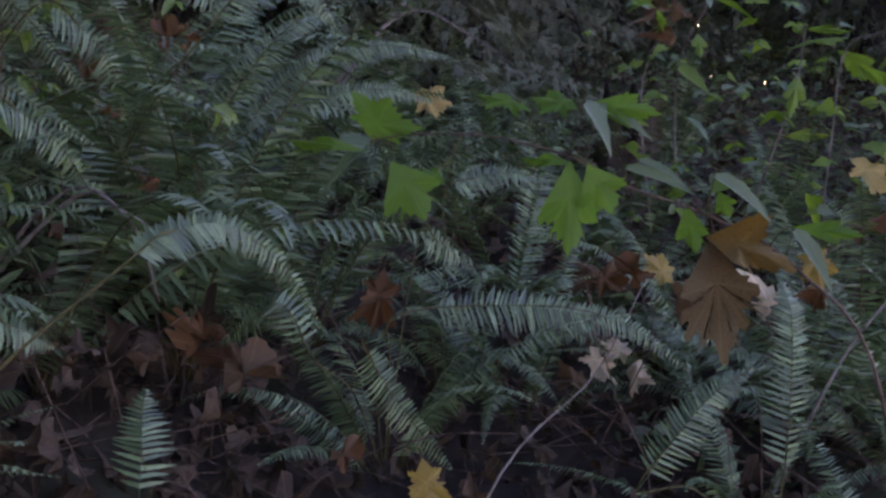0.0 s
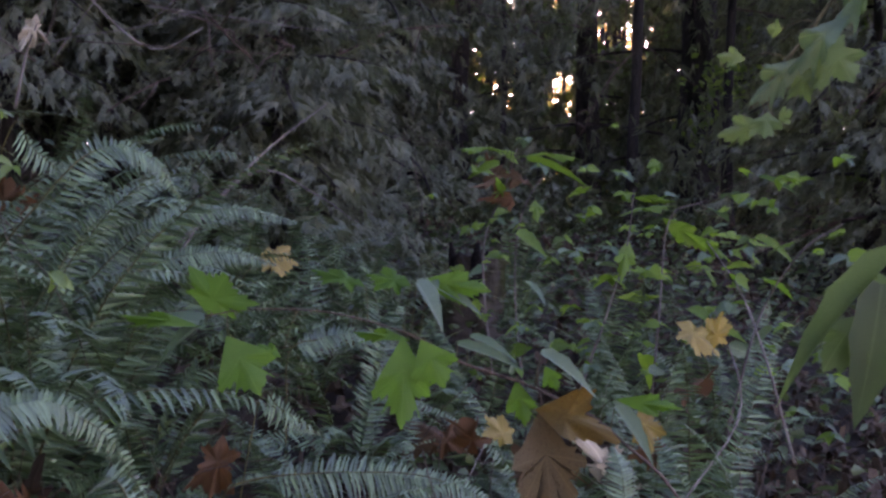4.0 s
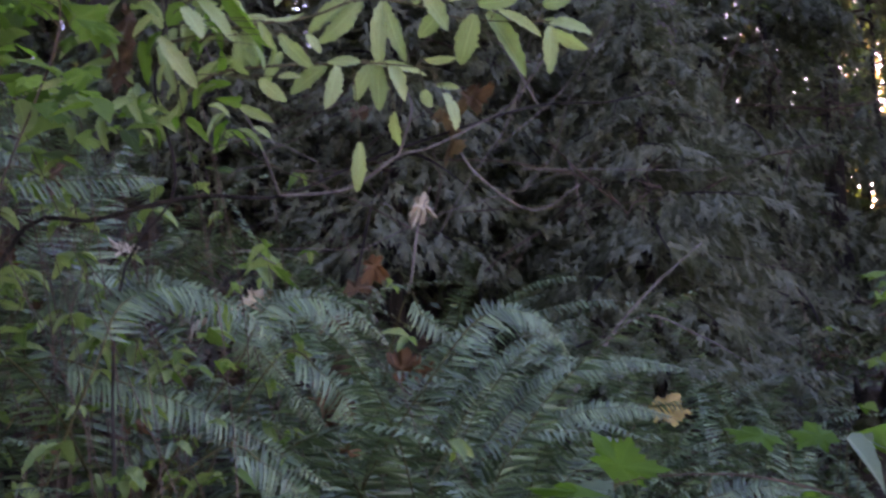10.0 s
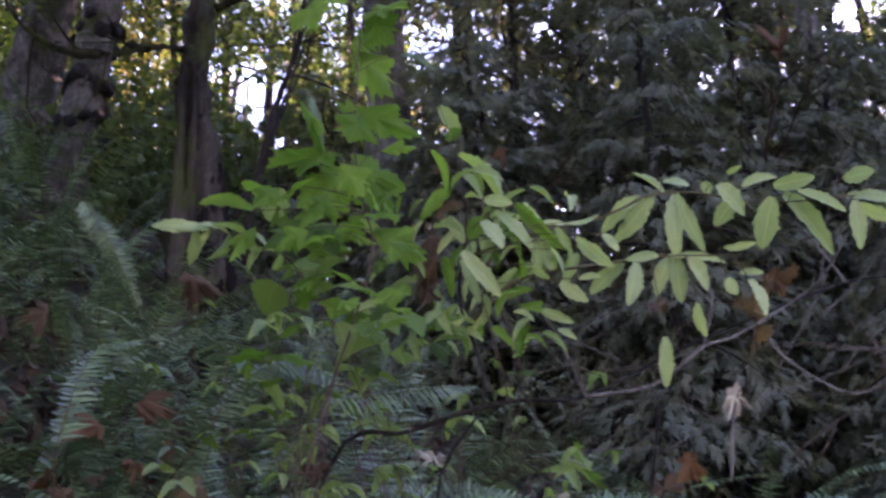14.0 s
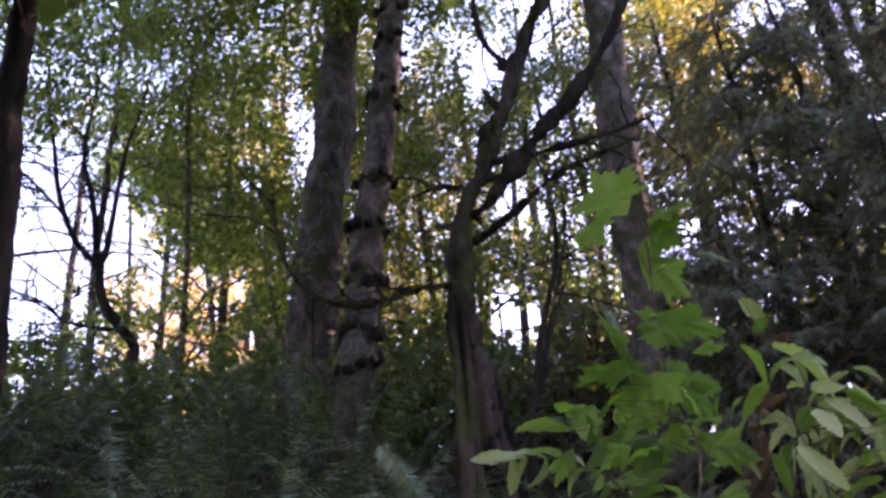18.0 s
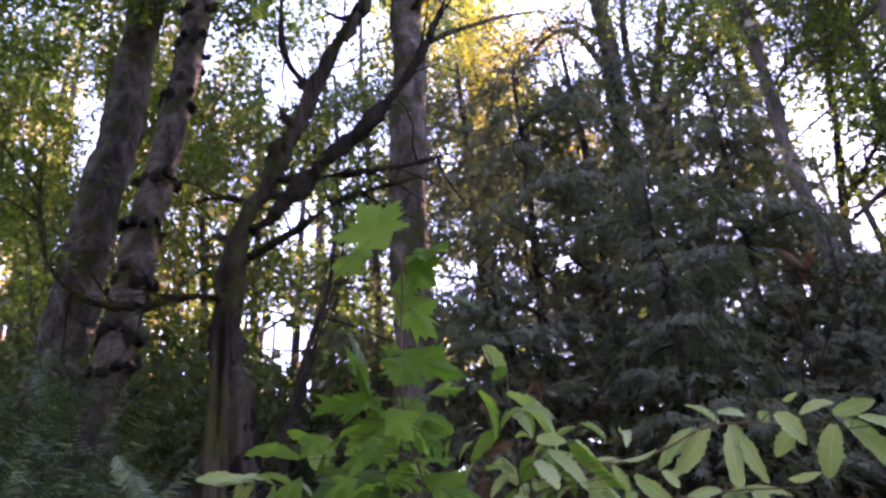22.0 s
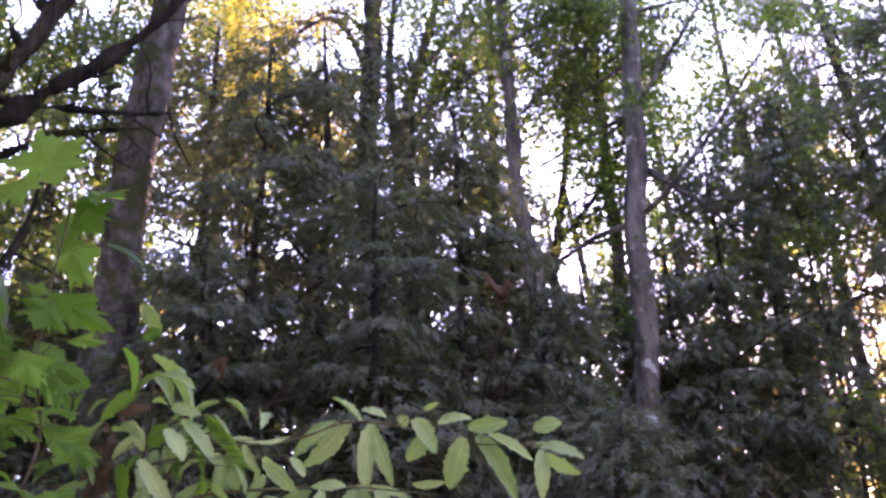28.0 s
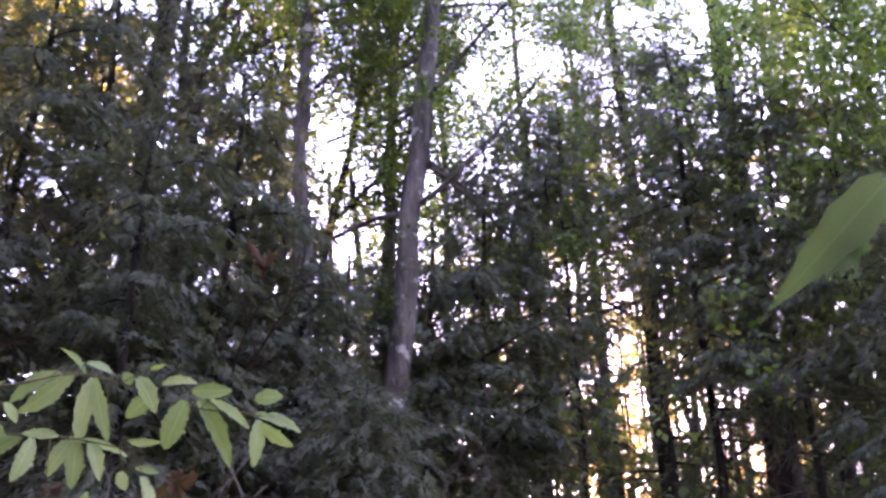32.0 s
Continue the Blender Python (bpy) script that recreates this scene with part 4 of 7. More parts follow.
# ---- dead snag with long bare arms ----
def snag():
    foot = on_ground(39.7, 5.5, -0.2)
    root = thing("dead_snag", foot, "dead broken snag with dark rotten base and long bare mossy arms", "tree")
    trunk = smooth_line([foot, at(39.6, 23.0, 5.5), at(39.9, 27.0, 5.5), at(40.0, 29.8, 5.5), at(39.2, 33.4, 5.5), at(37.4, 36.3, 5.5), at(35.3, 39.4, 5.5), at(33.1, 42.8, 5.5), at(30.8, 45.2, 5.5), at(28.5, 50, 5.6)], 44)
    part("trunk", tube(rel(trunk, root), 0.084, 0.03, 22, 0.07, flare=1.0, lumps=1.0, segs=150), M_ROT, root)
    arms = [[(38.6, 33.2, 5.48), (34.8, 36.4, 5.4), (30.9, 39.0, 5.3), (27.5, 42.0, 5.2), (25.2, 44.8, 5.2), (23.8, 47.5, 5.2)],
            [(40.4, 29.9, 5.46), (42.5, 29.9, 5.4), (44.6, 29.4, 5.3), (47.2, 29.3, 5.3), (49.6, 30.4, 5.2), (50.8, 32.6, 5.2), (51.2, 35.5, 5.2)],
            [(38.2, 34.6, 5.5), (40.5, 35.0, 5.5), (43.0, 34.4, 5.6)], [(37.5, 36.0, 5.5), (33.5, 36.2, 5.4), (29.0, 36.6, 5.3), (26.0, 37.0, 5.2)],
            [(36.0, 38.5, 5.5), (33.0, 42.5, 5.5), (32.0, 47.0, 5.5)], [(35.0, 40.4, 5.5), (36.8, 43.0, 5.5), (36.6, 48.0, 5.5)],
            [(38.8, 32.0, 5.45), (36.0, 33.4, 5.3), (33.0, 35.0, 5.2), (28.0, 36.0, 5.1)],
            [(37.6, 21.5, 5.5), (35.9, 24.6, 5.5), (34.9, 27.5, 5.5), (33.5, 30.9, 5.5), (33.0, 33.0, 5.6)]]
    for k, arm in enumerate(arms):
        ln = smooth_line([at(*p) for p in arm], 5 * len(arm))
        geos = [tube(rel(ln, root), 0.055 if k == 0 else 0.032 if k == 1 else 0.024, 0.006, 10, 0.1, lumps=1.1, segs=60)]
        for i in range(3, len(ln) - 1, 3):
            tw = limb_line(ln[i], unit(ln[i] - ln[i - 1]) + rng.normal(size=3) * 0.9 + np.array([0, 0, 0.3]), rng.uniform(0.25, 0.8), 0.1, 5, 0.25)
            geos.append(tube(rel(tw, root), 0.009, 0.002, 4))
        wood = M_MOSS if k in (1, 2, 6) else M_BARK_DARK
        arm_ob = part("arm", geos[0], wood, root)
        for twig in geos[1:]:
            part("twig", twig, wood, arm_ob)
        # tufts of moss along the upper side
        n = 420 if k in (0, 1, 6) else 160
        i = rng.integers(1, len(ln) - 1, n)
        p = ln[i] + (ln[i + 1 - (i == len(ln) - 1)] - ln[i]) * rng.random((n, 1)) + rng.normal(size=(n, 3)) * 0.02
        L = rng.uniform(0.012, 0.04, n)
        tuft = stamp(SHOOT_TIP, p, frames(unit(rng.normal(size=(n, 3)) + np.array([0, 0, 0.2])), unit(rng.normal(size=(n, 3))), L, L))
        tagged(part("moss", (rel(tuft[0], root), tuft[1], tuft[2]), M_MOSS, arm_ob, "olive moss tufts"), kind="stuff")
    # broken stubs that stick out of the upper trunk
    for i in (19, 23, 26, 28, 31, 34, 37, 40):
        th = rng.uniform(0, 6.28)
        d = np.array([math.cos(th), math.sin(th), rng.uniform(-0.2, 0.6)])
        part("stub", tube(rel([trunk[i], trunk[i] + d * 0.1, trunk[i] + d * rng.uniform(0.14, 0.3) + np.array([0, 0, 0.03])], root), 0.034, 0.01, 8, 0.2, lumps=0.6, segs=10), M_ROT, root)
    # rotten shell that stands open at the foot
    for k in range(13):
        daz = 1.2 - 0.33 * k + rng.normal() * 0.08
        tip_el = 29.5 - 0.55 * k + rng.normal() * 0.9
        b = on_ground(39.7 + daz * 1.15, 5.42, -0.2)
        e = at(39.9 + daz * 0.55, tip_el, 5.45 + rng.normal() * 0.03)
        part("splinter", tube(rel(smooth_line([b, b + (e - b) * 0.5 + Vector((rng.normal() * 0.015, 0, 0)), e], 8), root), rng.uniform(0.05, 0.075), 0.012, 10, 0.15, lumps=0.7), M_CHAR if k > 4 else M_ROT, root)


snag()


def stump():
    p = on_ground(-10.3, 5.0, -0.1)
    root = thing("stump", p, "black charred stump half hidden by ferns and shrubs", "stump")
    top = at(-10.3, 0.8, 5.0)
    h = top.z - p.z
    V, F, U = tube([(0, 0, 0), (0.01, 0, h * 0.4), (0, 0.01, h * 0.8), (0.01, 0, h)], 0.16, 0.1, 18, 0.05, flare=0.5, lumps=0.7)
    part("body", (V, F, U), M_ROT, root)
    for k in range(7):
        th = k * 0.9 + rng.normal() * 0.2
        x, y = 0.1 * math.cos(th), 0.1 * math.sin(th)
        part("jagged_rim", tube([(x, y, h * 0.7), (x * 1.05, y * 1.05, h * 0.95), (x * 1.15, y * 1.1, h * rng.uniform(1.02, 1.16))], 0.045, 0.008, 7, 0.2, lumps=0.6), M_CHAR if k % 2 else M_ROT, root)


stump()

# ---- the wood beyond ----
def far_wood():
    geos, trunks = [], []
    for k in range(80):
        az = rng.uniform(90, 310) if k > 40 else rng.uniform(-36, 4) if k > 24 else rng.uniform(4, 78)
        az = az - 13 if 58.5 < az < 70 else az
        r = rng.uniform(15, 30)
        f = on_ground(az, r, -0.2)
        ln = trunk_line(f, f + Vector((rng.normal() * 0.6, rng.normal() * 0.6, rng.uniform(9, 15))), 6, 0.05)
        trunks.append(tube(ln, rng.uniform(0.07, 0.2), 0.04, 6))
    for k in range(44):
        f = on_ground(-7.0 - 12.4 * (k + rng.random()) / 44, rng.uniform(16, 24), -0.2)
        trunks.append(tube(trunk_line(f, f + Vector((rng.normal() * 0.3, 0, rng.uniform(8, 11))), 6, 0.05), rng.uniform(0.03, 0.1), 0.025, 5))
        for q in range(3):
            trunks.append(tube(limb_line(f + Vector((0, 0, rng.uniform(2.5, 6.5))), (rng.choice((-1, 1)), rng.normal() * 0.3, rng.normal() * 0.25), rng.uniform(0.6, 1.6), 0.3, 4, 0.15), 0.015, 0.006, 3))
    ob = new("far_trunks", mesh_from("far_trunks", join(trunks), M_BARK_DARK))
    tagged(ob, "distant tree trunks standing close in the wood", "trees", kind="stuff")
    n = 900
    az = np.concatenate([rng.uniform(-45, 80, 620), rng.uniform(80, 315, n - 620)])
    r = rng.uniform(16, 30, n)
    x, y = EYE.x - r * np.sin(np.radians(az)), EYE.y + r * np.cos(np.radians(az))
    z = ground_z(x, y) + rng.random(n) ** 1.3 * 12 + 0.3
    c = np.stack([x, y, z], 1)
    # bearings where low sun is put into the leaf colour as yellow
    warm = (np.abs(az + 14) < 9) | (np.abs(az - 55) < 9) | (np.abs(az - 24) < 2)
    low = 420
    laz, lr = rng.uniform(-34, 8, low), rng.uniform(13, 22, low)
    lx, ly = EYE.x - lr * np.sin(np.radians(laz)), EYE.y + lr * np.cos(np.radians(laz))
    lc = np.stack([lx, ly, ground_z(lx, ly) + rng.uniform(0.2, 4.2, low)], 1)
    ob = new("far_thicket", mesh_from("far_thicket", leaf_cloud(lc, np.array([0.6, 0.6, 0.5]), 40000, 0.17, RHOMB, 0.3), M_CANOPY_DARK, False))
    tagged(ob, "low thicket far back between the trunks", "foliage", kind="stuff")
    # conifers farther back, closing the wood between the nearer ones
    m = 74000
    caz = rng.uniform(-42, 44, m)
    skyline = np.interp(caz, (-42, -26, -18, -15.5, -13.5, -11.5, -9, -4, 0, 4, 8, 12, 20, 25, 28, 34, 44), (36, 34, 34, 27, 16, 26, 33, 31, 28, 30, 36, 37, 38, 37, 30, 25, 23))
    ridge = np.array([noise.noise(Vector((a * 0.5, 7.1, 0.2))) for a in caz])
    cel = 1.0 + (skyline - 2 + 4 * ridge) * rng.random(m) ** np.where(np.arange(m) % 4, 1.1, 2.2)
    cr = 12 + 5 * rng.random(m)
    q = np.stack([EYE.x - cr * np.sin(np.radians(caz)), EYE.y + cr * np.cos(np.radians(caz)), EYE.z + cr * np.tan(np.radians(cel))], 1) + rng.normal(size=(m, 3)) * 0.1
    q = q[~sky_open(q, fine=True) & ((caz > -8) | (rng.random(m) < 0.75))]
    # the dim skirts of the conifers close the wood down to the ground
    k = 15000
    saz, sr = np.radians(rng.uniform(1, 31, k)), rng.uniform(10.2, 12.5, k)
    q = np.vstack([q, np.stack([EYE.x - sr * np.sin(saz), EYE.y + sr * np.cos(saz), EYE.z + sr * np.tan(np.radians(rng.uniform(3, 17, k)))], 1)])
    k = 12000
    saz, sr = np.radians(rng.uniform(-28, 1, k)), rng.uniform(8.6, 13, k)
    far = np.stack([EYE.x - sr * np.sin(saz), EYE.y + sr * np.cos(saz), EYE.z + sr * np.tan(np.radians(2.5 + 12 * rng.random(k) ** 1.2))], 1)
    lump = np.array([noise.noise(Vector(p * 0.9)) for p in far]) > -0.08
    q = np.vstack([q, far[lump & ~sky_open(far)]])
    m = len(q)
    L = rng.uniform(0.1, 0.22, m)
    geo = stamp(SHOOT_TIP, q, frames(unit(rng.normal(size=(m, 3)) * 0.6 + np.array([0, 0, -1.0])), unit(rng.normal(size=(m, 3)) + np.array([0, -0.5, 0.5])), L, L * 0.9))
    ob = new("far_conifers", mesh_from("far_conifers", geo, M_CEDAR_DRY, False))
    tagged(ob, "dim grey-green conifer foliage deep in the wood", "foliage", kind="stuff")
    bn = 200
    baz, br = rng.uniform(33, 52, bn), rng.uniform(9.2, 12.5, bn)
    bc = np.stack([EYE.x - br * np.sin(np.radians(baz)), EYE.y + br * np.cos(np.radians(baz)), EYE.z + br * np.tan(np.radians(rng.uniform(18, 26.5, bn)))], 1)
    ln = 130
    laz, lr = np.radians(rng.uniform(52, 72, ln)), rng.uniform(8.2, 10.5, ln)
    bc = np.vstack([bc, np.stack([EYE.x - lr * np.sin(laz), EYE.y + lr * np.cos(laz), EYE.z + lr * np.tan(np.radians(rng.uniform(18, 23.6, ln)))], 1)])
    ob = new("bank_thicket", mesh_from("bank_thicket", leaf_cloud(bc, np.array([0.4, 0.4, 0.3]), 24000, 0.12, RHOMB, 0.4), M_CANOPY_DARK, False))
    tagged(ob, "dark thicket round the feet of the tall trees on the bank", "foliage", kind="stuff")
    hn = 300
    haz, hr = rng.uniform(-44, 84, hn), rng.uniform(14, 24, hn)
    hx, hy = EYE.x - hr * np.sin(np.radians(haz)), EYE.y + hr * np.cos(np.radians(haz))
    hc = np.stack([hx, hy, ground_z(hx, hy) + rng.uniform(0.0, 2.0, hn)], 1)
    ob = new("far_brush", mesh_from("far_brush", leaf_cloud(hc, np.array([0.8, 0.8, 0.45]), 36000, 0.15, RHOMB, 0.4), M_CANOPY_DARK, False))
    tagged(ob, "low dark brush on the floor of the far wood", "foliage", kind="stuff")
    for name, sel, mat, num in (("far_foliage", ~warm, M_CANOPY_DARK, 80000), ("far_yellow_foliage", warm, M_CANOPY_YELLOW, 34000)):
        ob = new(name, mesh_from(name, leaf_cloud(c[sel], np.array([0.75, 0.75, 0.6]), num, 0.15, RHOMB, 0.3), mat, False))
        tagged(ob, "distant foliage of the wood, painted yellow where the evening light falls", "foliage", kind="stuff")
    # crowns at the edge of the wood; low sun is put into their peach colour
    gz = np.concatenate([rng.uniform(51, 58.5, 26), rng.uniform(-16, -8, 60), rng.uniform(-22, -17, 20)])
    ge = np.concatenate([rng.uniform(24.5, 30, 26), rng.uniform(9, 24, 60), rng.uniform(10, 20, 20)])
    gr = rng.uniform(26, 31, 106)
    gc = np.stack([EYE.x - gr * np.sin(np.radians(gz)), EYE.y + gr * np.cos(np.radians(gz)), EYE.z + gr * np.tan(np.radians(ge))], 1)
    ob = new("far_golden_foliage", mesh_from("far_golden_foliage", leaf_cloud(gc, np.array([0.6, 0.6, 0.6]), 11000, 0.2, RHOMB, 0.3, whole=True), M_CANOPY_SUN_PEACH, False))
    tagged(ob, "foliage at the far edge of the wood, low sun painted as peach leaves", "foliage", kind="stuff")
    # unseen leaf clumps added high over the bank to keep sky light off it
    n = 360
    az, r = rng.uniform(20, 115, n), rng.uniform(0.6, 6.0, n)
    z = EYE.z + np.maximum(r * math.tan(radians(58)), 6.0) + rng.uniform(0.3, 3.0, n)
    c = np.stack([EYE.x - r * np.sin(np.radians(az)), EYE.y + r * np.cos(np.radians(az)), z], 1)
    m = 600
    az, r = rng.uniform(38, 100, m), rng.uniform(2.5, 8.5, m)
    z = EYE.z + np.maximum(r * math.tan(radians(55)), 6.0) + rng.uniform(0.3, 3.5, m)
    c = np.vstack([c, np.stack([EYE.x - r * np.sin(np.radians(az)), EYE.y + r * np.cos(np.radians(az)), z], 1)])
    m = 380
    az, r = rng.uniform(80, 175, m), rng.uniform(1.2, 8.0, m)
    c = np.vstack([c, np.stack([EYE.x - r * np.sin(np.radians(az)), EYE.y + r * np.cos(np.radians(az)), EYE.z + rng.uniform(4.0, 8.0, m)], 1)])
    ob = new("overhead_foliage", mesh_from("overhead_foliage", leaf_cloud(c, np.array([0.5, 0.5, 0.3]), 74000, 0.2, RHOMB, 0.5), M_CANOPY, False))
    tagged(ob, "unseen leaf clumps added overhead to shade the bank", "foliage", kind="stuff")
    # unseen foliage added behind the viewpoint, which cuts sky light from the rear
    n = 420
    az, r = rng.uniform(92, 312, n), rng.uniform(6.5, 13, n)
    x, y = EYE.x - r * np.sin(np.radians(az)), EYE.y + r * np.cos(np.radians(az))
    c = np.stack([x, y, ground_z(x, y) + rng.uniform(0.3, 11, n)], 1)
    k = 170
    az, r = rng.uniform(100, 155, k), rng.uniform(5, 9, k)
    x, y = EYE.x - r * np.sin(np.radians(az)), EYE.y + r * np.cos(np.radians(az))
    c = np.vstack([c, np.repeat(np.stack([x, y, ground_z(x, y) + rng.uniform(0.5, 8, k)], 1), 2, axis=0)])
    ob = new("rear_foliage", mesh_from("rear_foliage", leaf_cloud(c, np.array([0.7, 0.7, 0.6]), 36000, 0.26, RHOMB, 0.3), M_CANOPY_DARK, False))
    tagged(ob, "unseen dark foliage added behind the viewpoint to block sky light", "foliage", kind="stuff")


far_wood()

# ======================= ferns =======================
def frond_geo(length, seed, a0=14, a1=98, pairs=30, width=0.09, template=PINNA_LEAF):
    g = np.random.default_rng(seed)
    n = 24
    s = np.linspace(0, 1, n + 1)
    ang = np.radians(a0 + (a1 - a0) * s ** 1.35)
    bend = np.radians(g.normal() * 14) * s ** 1.5
    step = length / n
    d = np.stack([np.sin(ang) * np.sin(bend), np.sin(ang) * np.cos(bend), np.cos(ang)], 1)
    line = np.vstack([[0, 0, 0], np.cumsum(d[:-1] * step, axis=0)])
    P, W, L, N, Wd = [], [], [], [], []
    for k in range(pairs):
        t = 0.14 + 0.86 * (k + 0.5) / pairs
        i = min(int(t * n), n - 1)
        p = line[i] + (line[i + 1] - line[i]) * (t * n - i)
        tan = d[i]
        side = unit(np.cross(tan, [0, 0, 1.0]) + 1e-4)
        nor = np.cross(side, tan)
        ln = width * length * (min(1, (t - 0.06) / 0.22) ** 0.7) * (1 - t ** 2.6 * 0.93)
        for sg in (-1, 1):
            if g.random() < 0.03:
                continue
            w = unit(side * sg + tan * (0.22 + 0.3 * t) - nor * (0.15 + 0.2 * g.random()) + g.normal(size=3) * 0.1)
            P.append(p), W.append(w), L.append(ln * g.uniform(0.9, 1.08)), N.append(unit(nor + g.normal(size=3) * 0.28)), Wd.append(0.0138 * length ** 0.5 * (0.75 + 0.5 * (1 - t)))
    leaf = stamp(template, np.array(P), frames(np.array(W), np.array(N), np.array(L), np.array(Wd)))
    return join([leaf, tube(line[::3], 0.002, 0.0006, 3)]), tube(line[::3], 0.0035, 0.0009, 3)


RHOMB_PINNA = blade(1, lambda t: 1.0 if t < 0.5 else 0.18, 0.1, 0.12)
FRONDS = []
for k, (ln, a0, a1) in enumerate(((1.0, 10, 96), (1.05, 22, 118), (0.9, 34, 108), (1.1, 6, 74), (0.85, 48, 112), (1.0, 58, 100), (0.95, 28, 132), (1.15, 14, 88))):
    leaf, stalk = frond_geo(ln, 40 + k, a0, a1, pairs=int(47 * ln) + 2)
    far, _ = frond_geo(ln, 40 + k, a0, a1, pairs=int(42 * ln) + 2, template=RHOMB_PINNA)
    FRONDS.append((mesh_from("frond", leaf, M_FERN), mesh_from("stalk", stalk, M_RACHIS), mesh_from("frond", far, M_FERN)))


def fern(az, r, size=1.0, fronds=15, group="sword ferns on the slope", spread=None, lean=None):
    p = on_ground(az, r, 0.0)
    root = thing("fern", p, "sword fern clump with long arching blue-green fronds", "fern", group)
    for k in range(fronds):
        i = int(rng.integers(len(FRONDS)))
        s = size * rng.uniform(0.72, 1.12)
        turn = (k * 2.399 + rng.normal() * 0.3) if spread is None else radians(spread[0]) + rng.uniform(-1, 1) * radians(spread[1])
        m = Euler((rng.normal() * 0.16, rng.normal() * 0.28, turn)).to_matrix().to_4x4() @ Matrix.Translation((0, 0.03, 0)) @ Matrix.Diagonal((s, s, s, 1))
        f = part("frond", FRONDS[i][0 if r < 4.3 else 2], None, root, place=m)
        part("stalk", FRONDS[i][1], None, f)
    return root


FERNS = [
    # azimuth, distance, size
    (32, 1.75, 0.6), (38, 1.8, 0.85), (-15.5, 3.3, 0.75), (-19.5, 3.1, 0.7), (-11, 4.1, 0.75), (-17, 4.4, 0.8), (-23.5, 4.4, 0.85),
    (12.6, 2.9, 1.3), (-5.5, 3.1, 0.75), (-1.0, 3.3, 0.75), (1.9, 2.75, 0.7), (-17.8, 2.6, 0.6), (-4.4, 3.7, 0.9), (2.5, 4.6, 1.0), (-3.8, 5.4, 1.0), (20.1, 2.6, 1.2),
    (26.5, 2.8, 1.4), (10.0, 4.2, 1.3), (6.5, 3.3, 1.1), (16.7, 3.3, 1.25), (30.8, 3.6, 1.25), (21.1, 4.0, 0.95), (50.2, 2.7, 0.95),
    (45.4, 4.2, 1.0), (54.1, 5.5, 1.0), (33.5, 2.4, 0.75), (38.5, 3.0, 0.9), (48.3, 3.4, 1.0), (62.1, 4.0, 1.0), (56.4, 4.4, 1.0), (50.3, 4.0, 0.9),
    (44.4, 4.6, 1.0), (59.3, 6.0, 1.1), (65.1, 6.0, 1.1), (51.7, 6.0, 1.0), (66, 3.2, 1.0), (42.0, 2.4, 0.8), (-13.5, 3.4, 0.75), (-22.5, 3.2, 0.8),
    (-12.0, 5.6, 0.9), (-26, 2.3, 0.7), (58, 3.0, 0.95), (36, 5.0, 0.95), (28, 5.0, 0.9), (18, 5.2, 0.95), (70, 5.0, 1.1), (44, 6.6, 1.0), (56, 7.4, 1.1), (63, 7.6, 1.1),
    (5, 5.9, 0.9), (12, 5.6, 1.35), (24, 6.0, 0.9), (48, 7.2, 1.2), (60, 8.0, 1.3), (52, 8.0, 1.3), (67, 7.6, 1.3), (39, 6.2, 1.1), (55, 5.2, 1.2), (62, 5.0, 1.2), (34, 6.4, 1.0), (42, 5.2, 1.1), (38, 4.9, 1.0), (35, 5.6, 1.0), (46.5, 5.4, 1.2), (40.5, 4.3, 1.0), (37, 4.0, 0.9), (43.5, 3.6, 1.0), (47, 6.4, 1.3), (50.5, 5.2, 1.2), (57.5, 6.6, 1.3), (53.5, 6.8, 1.3), (33, 4.4, 0.9), (31, 5.6, 0.9), (66, 6.8, 1.3), (62.5, 7.0, 1.3), (8.5, 3.7, 1.0), (14, 3.9, 1.2), (-2, 4.4, 0.9), (24, 3.3, 1.0), (19, 3.0, 1.0), (-8, 4.3, 0.85), (-20, 3.9, 0.8), (0, 5.2, 1.0), (35, 3.2, 0.9), (29, 2.7, 0.8), (-25, 3.0, 0.8), (37, 2.5, 0.75), (46, 2.9, 0.9),
]
for az, r, s in FERNS:
    fern(az, r, s, 10 if az < 6 and r < 6 else 16 if r < 4.0 else 11)

def frond_on(line, seed, pairs, width, breadth=0.0128):
    """A frond whose midrib follows a line, with its leaflets spread to both sides."""
    g = np.random.default_rng(seed)
    n = len(line) - 1
    tan = unit(np.gradient(line, axis=0))
    length = np.linalg.norm(np.diff(line, axis=0), axis=1).sum()
    P, W, L, N, Wd = [], [], [], [], []
    for k in range(pairs):
        t = 0.1 + 0.9 * (k + 0.5) / pairs
        i = min(int(t * n), n - 1)
        p = line[i] + (line[i + 1] - line[i]) * (t * n - i)
        side = unit(np.cross(tan[i], np.array([0.15, -0.75, 0.75])))
        nor = np.cross(side, tan[i])
        ln = width * min(1, t / 0.25) ** 0.5 * (1 - t ** 2.4 * 0.92)
        for sg in (-1, 1):
            P.append(p), L.append(ln * g.uniform(0.88, 1.1)), N.append(unit(nor + g.normal(size=3) * 0.16)), Wd.append(breadth * (0.8 + 0.4 * (1 - t)))
            W.append(unit(side * sg + tan[i] * (0.2 + 0.3 * t) - nor * 0.2 + g.normal(size=3) * 0.06))
    return stamp(PINNA_LEAF, np.array(P), frames(np.array(W), np.array(N), np.array(L), np.array(Wd))), length


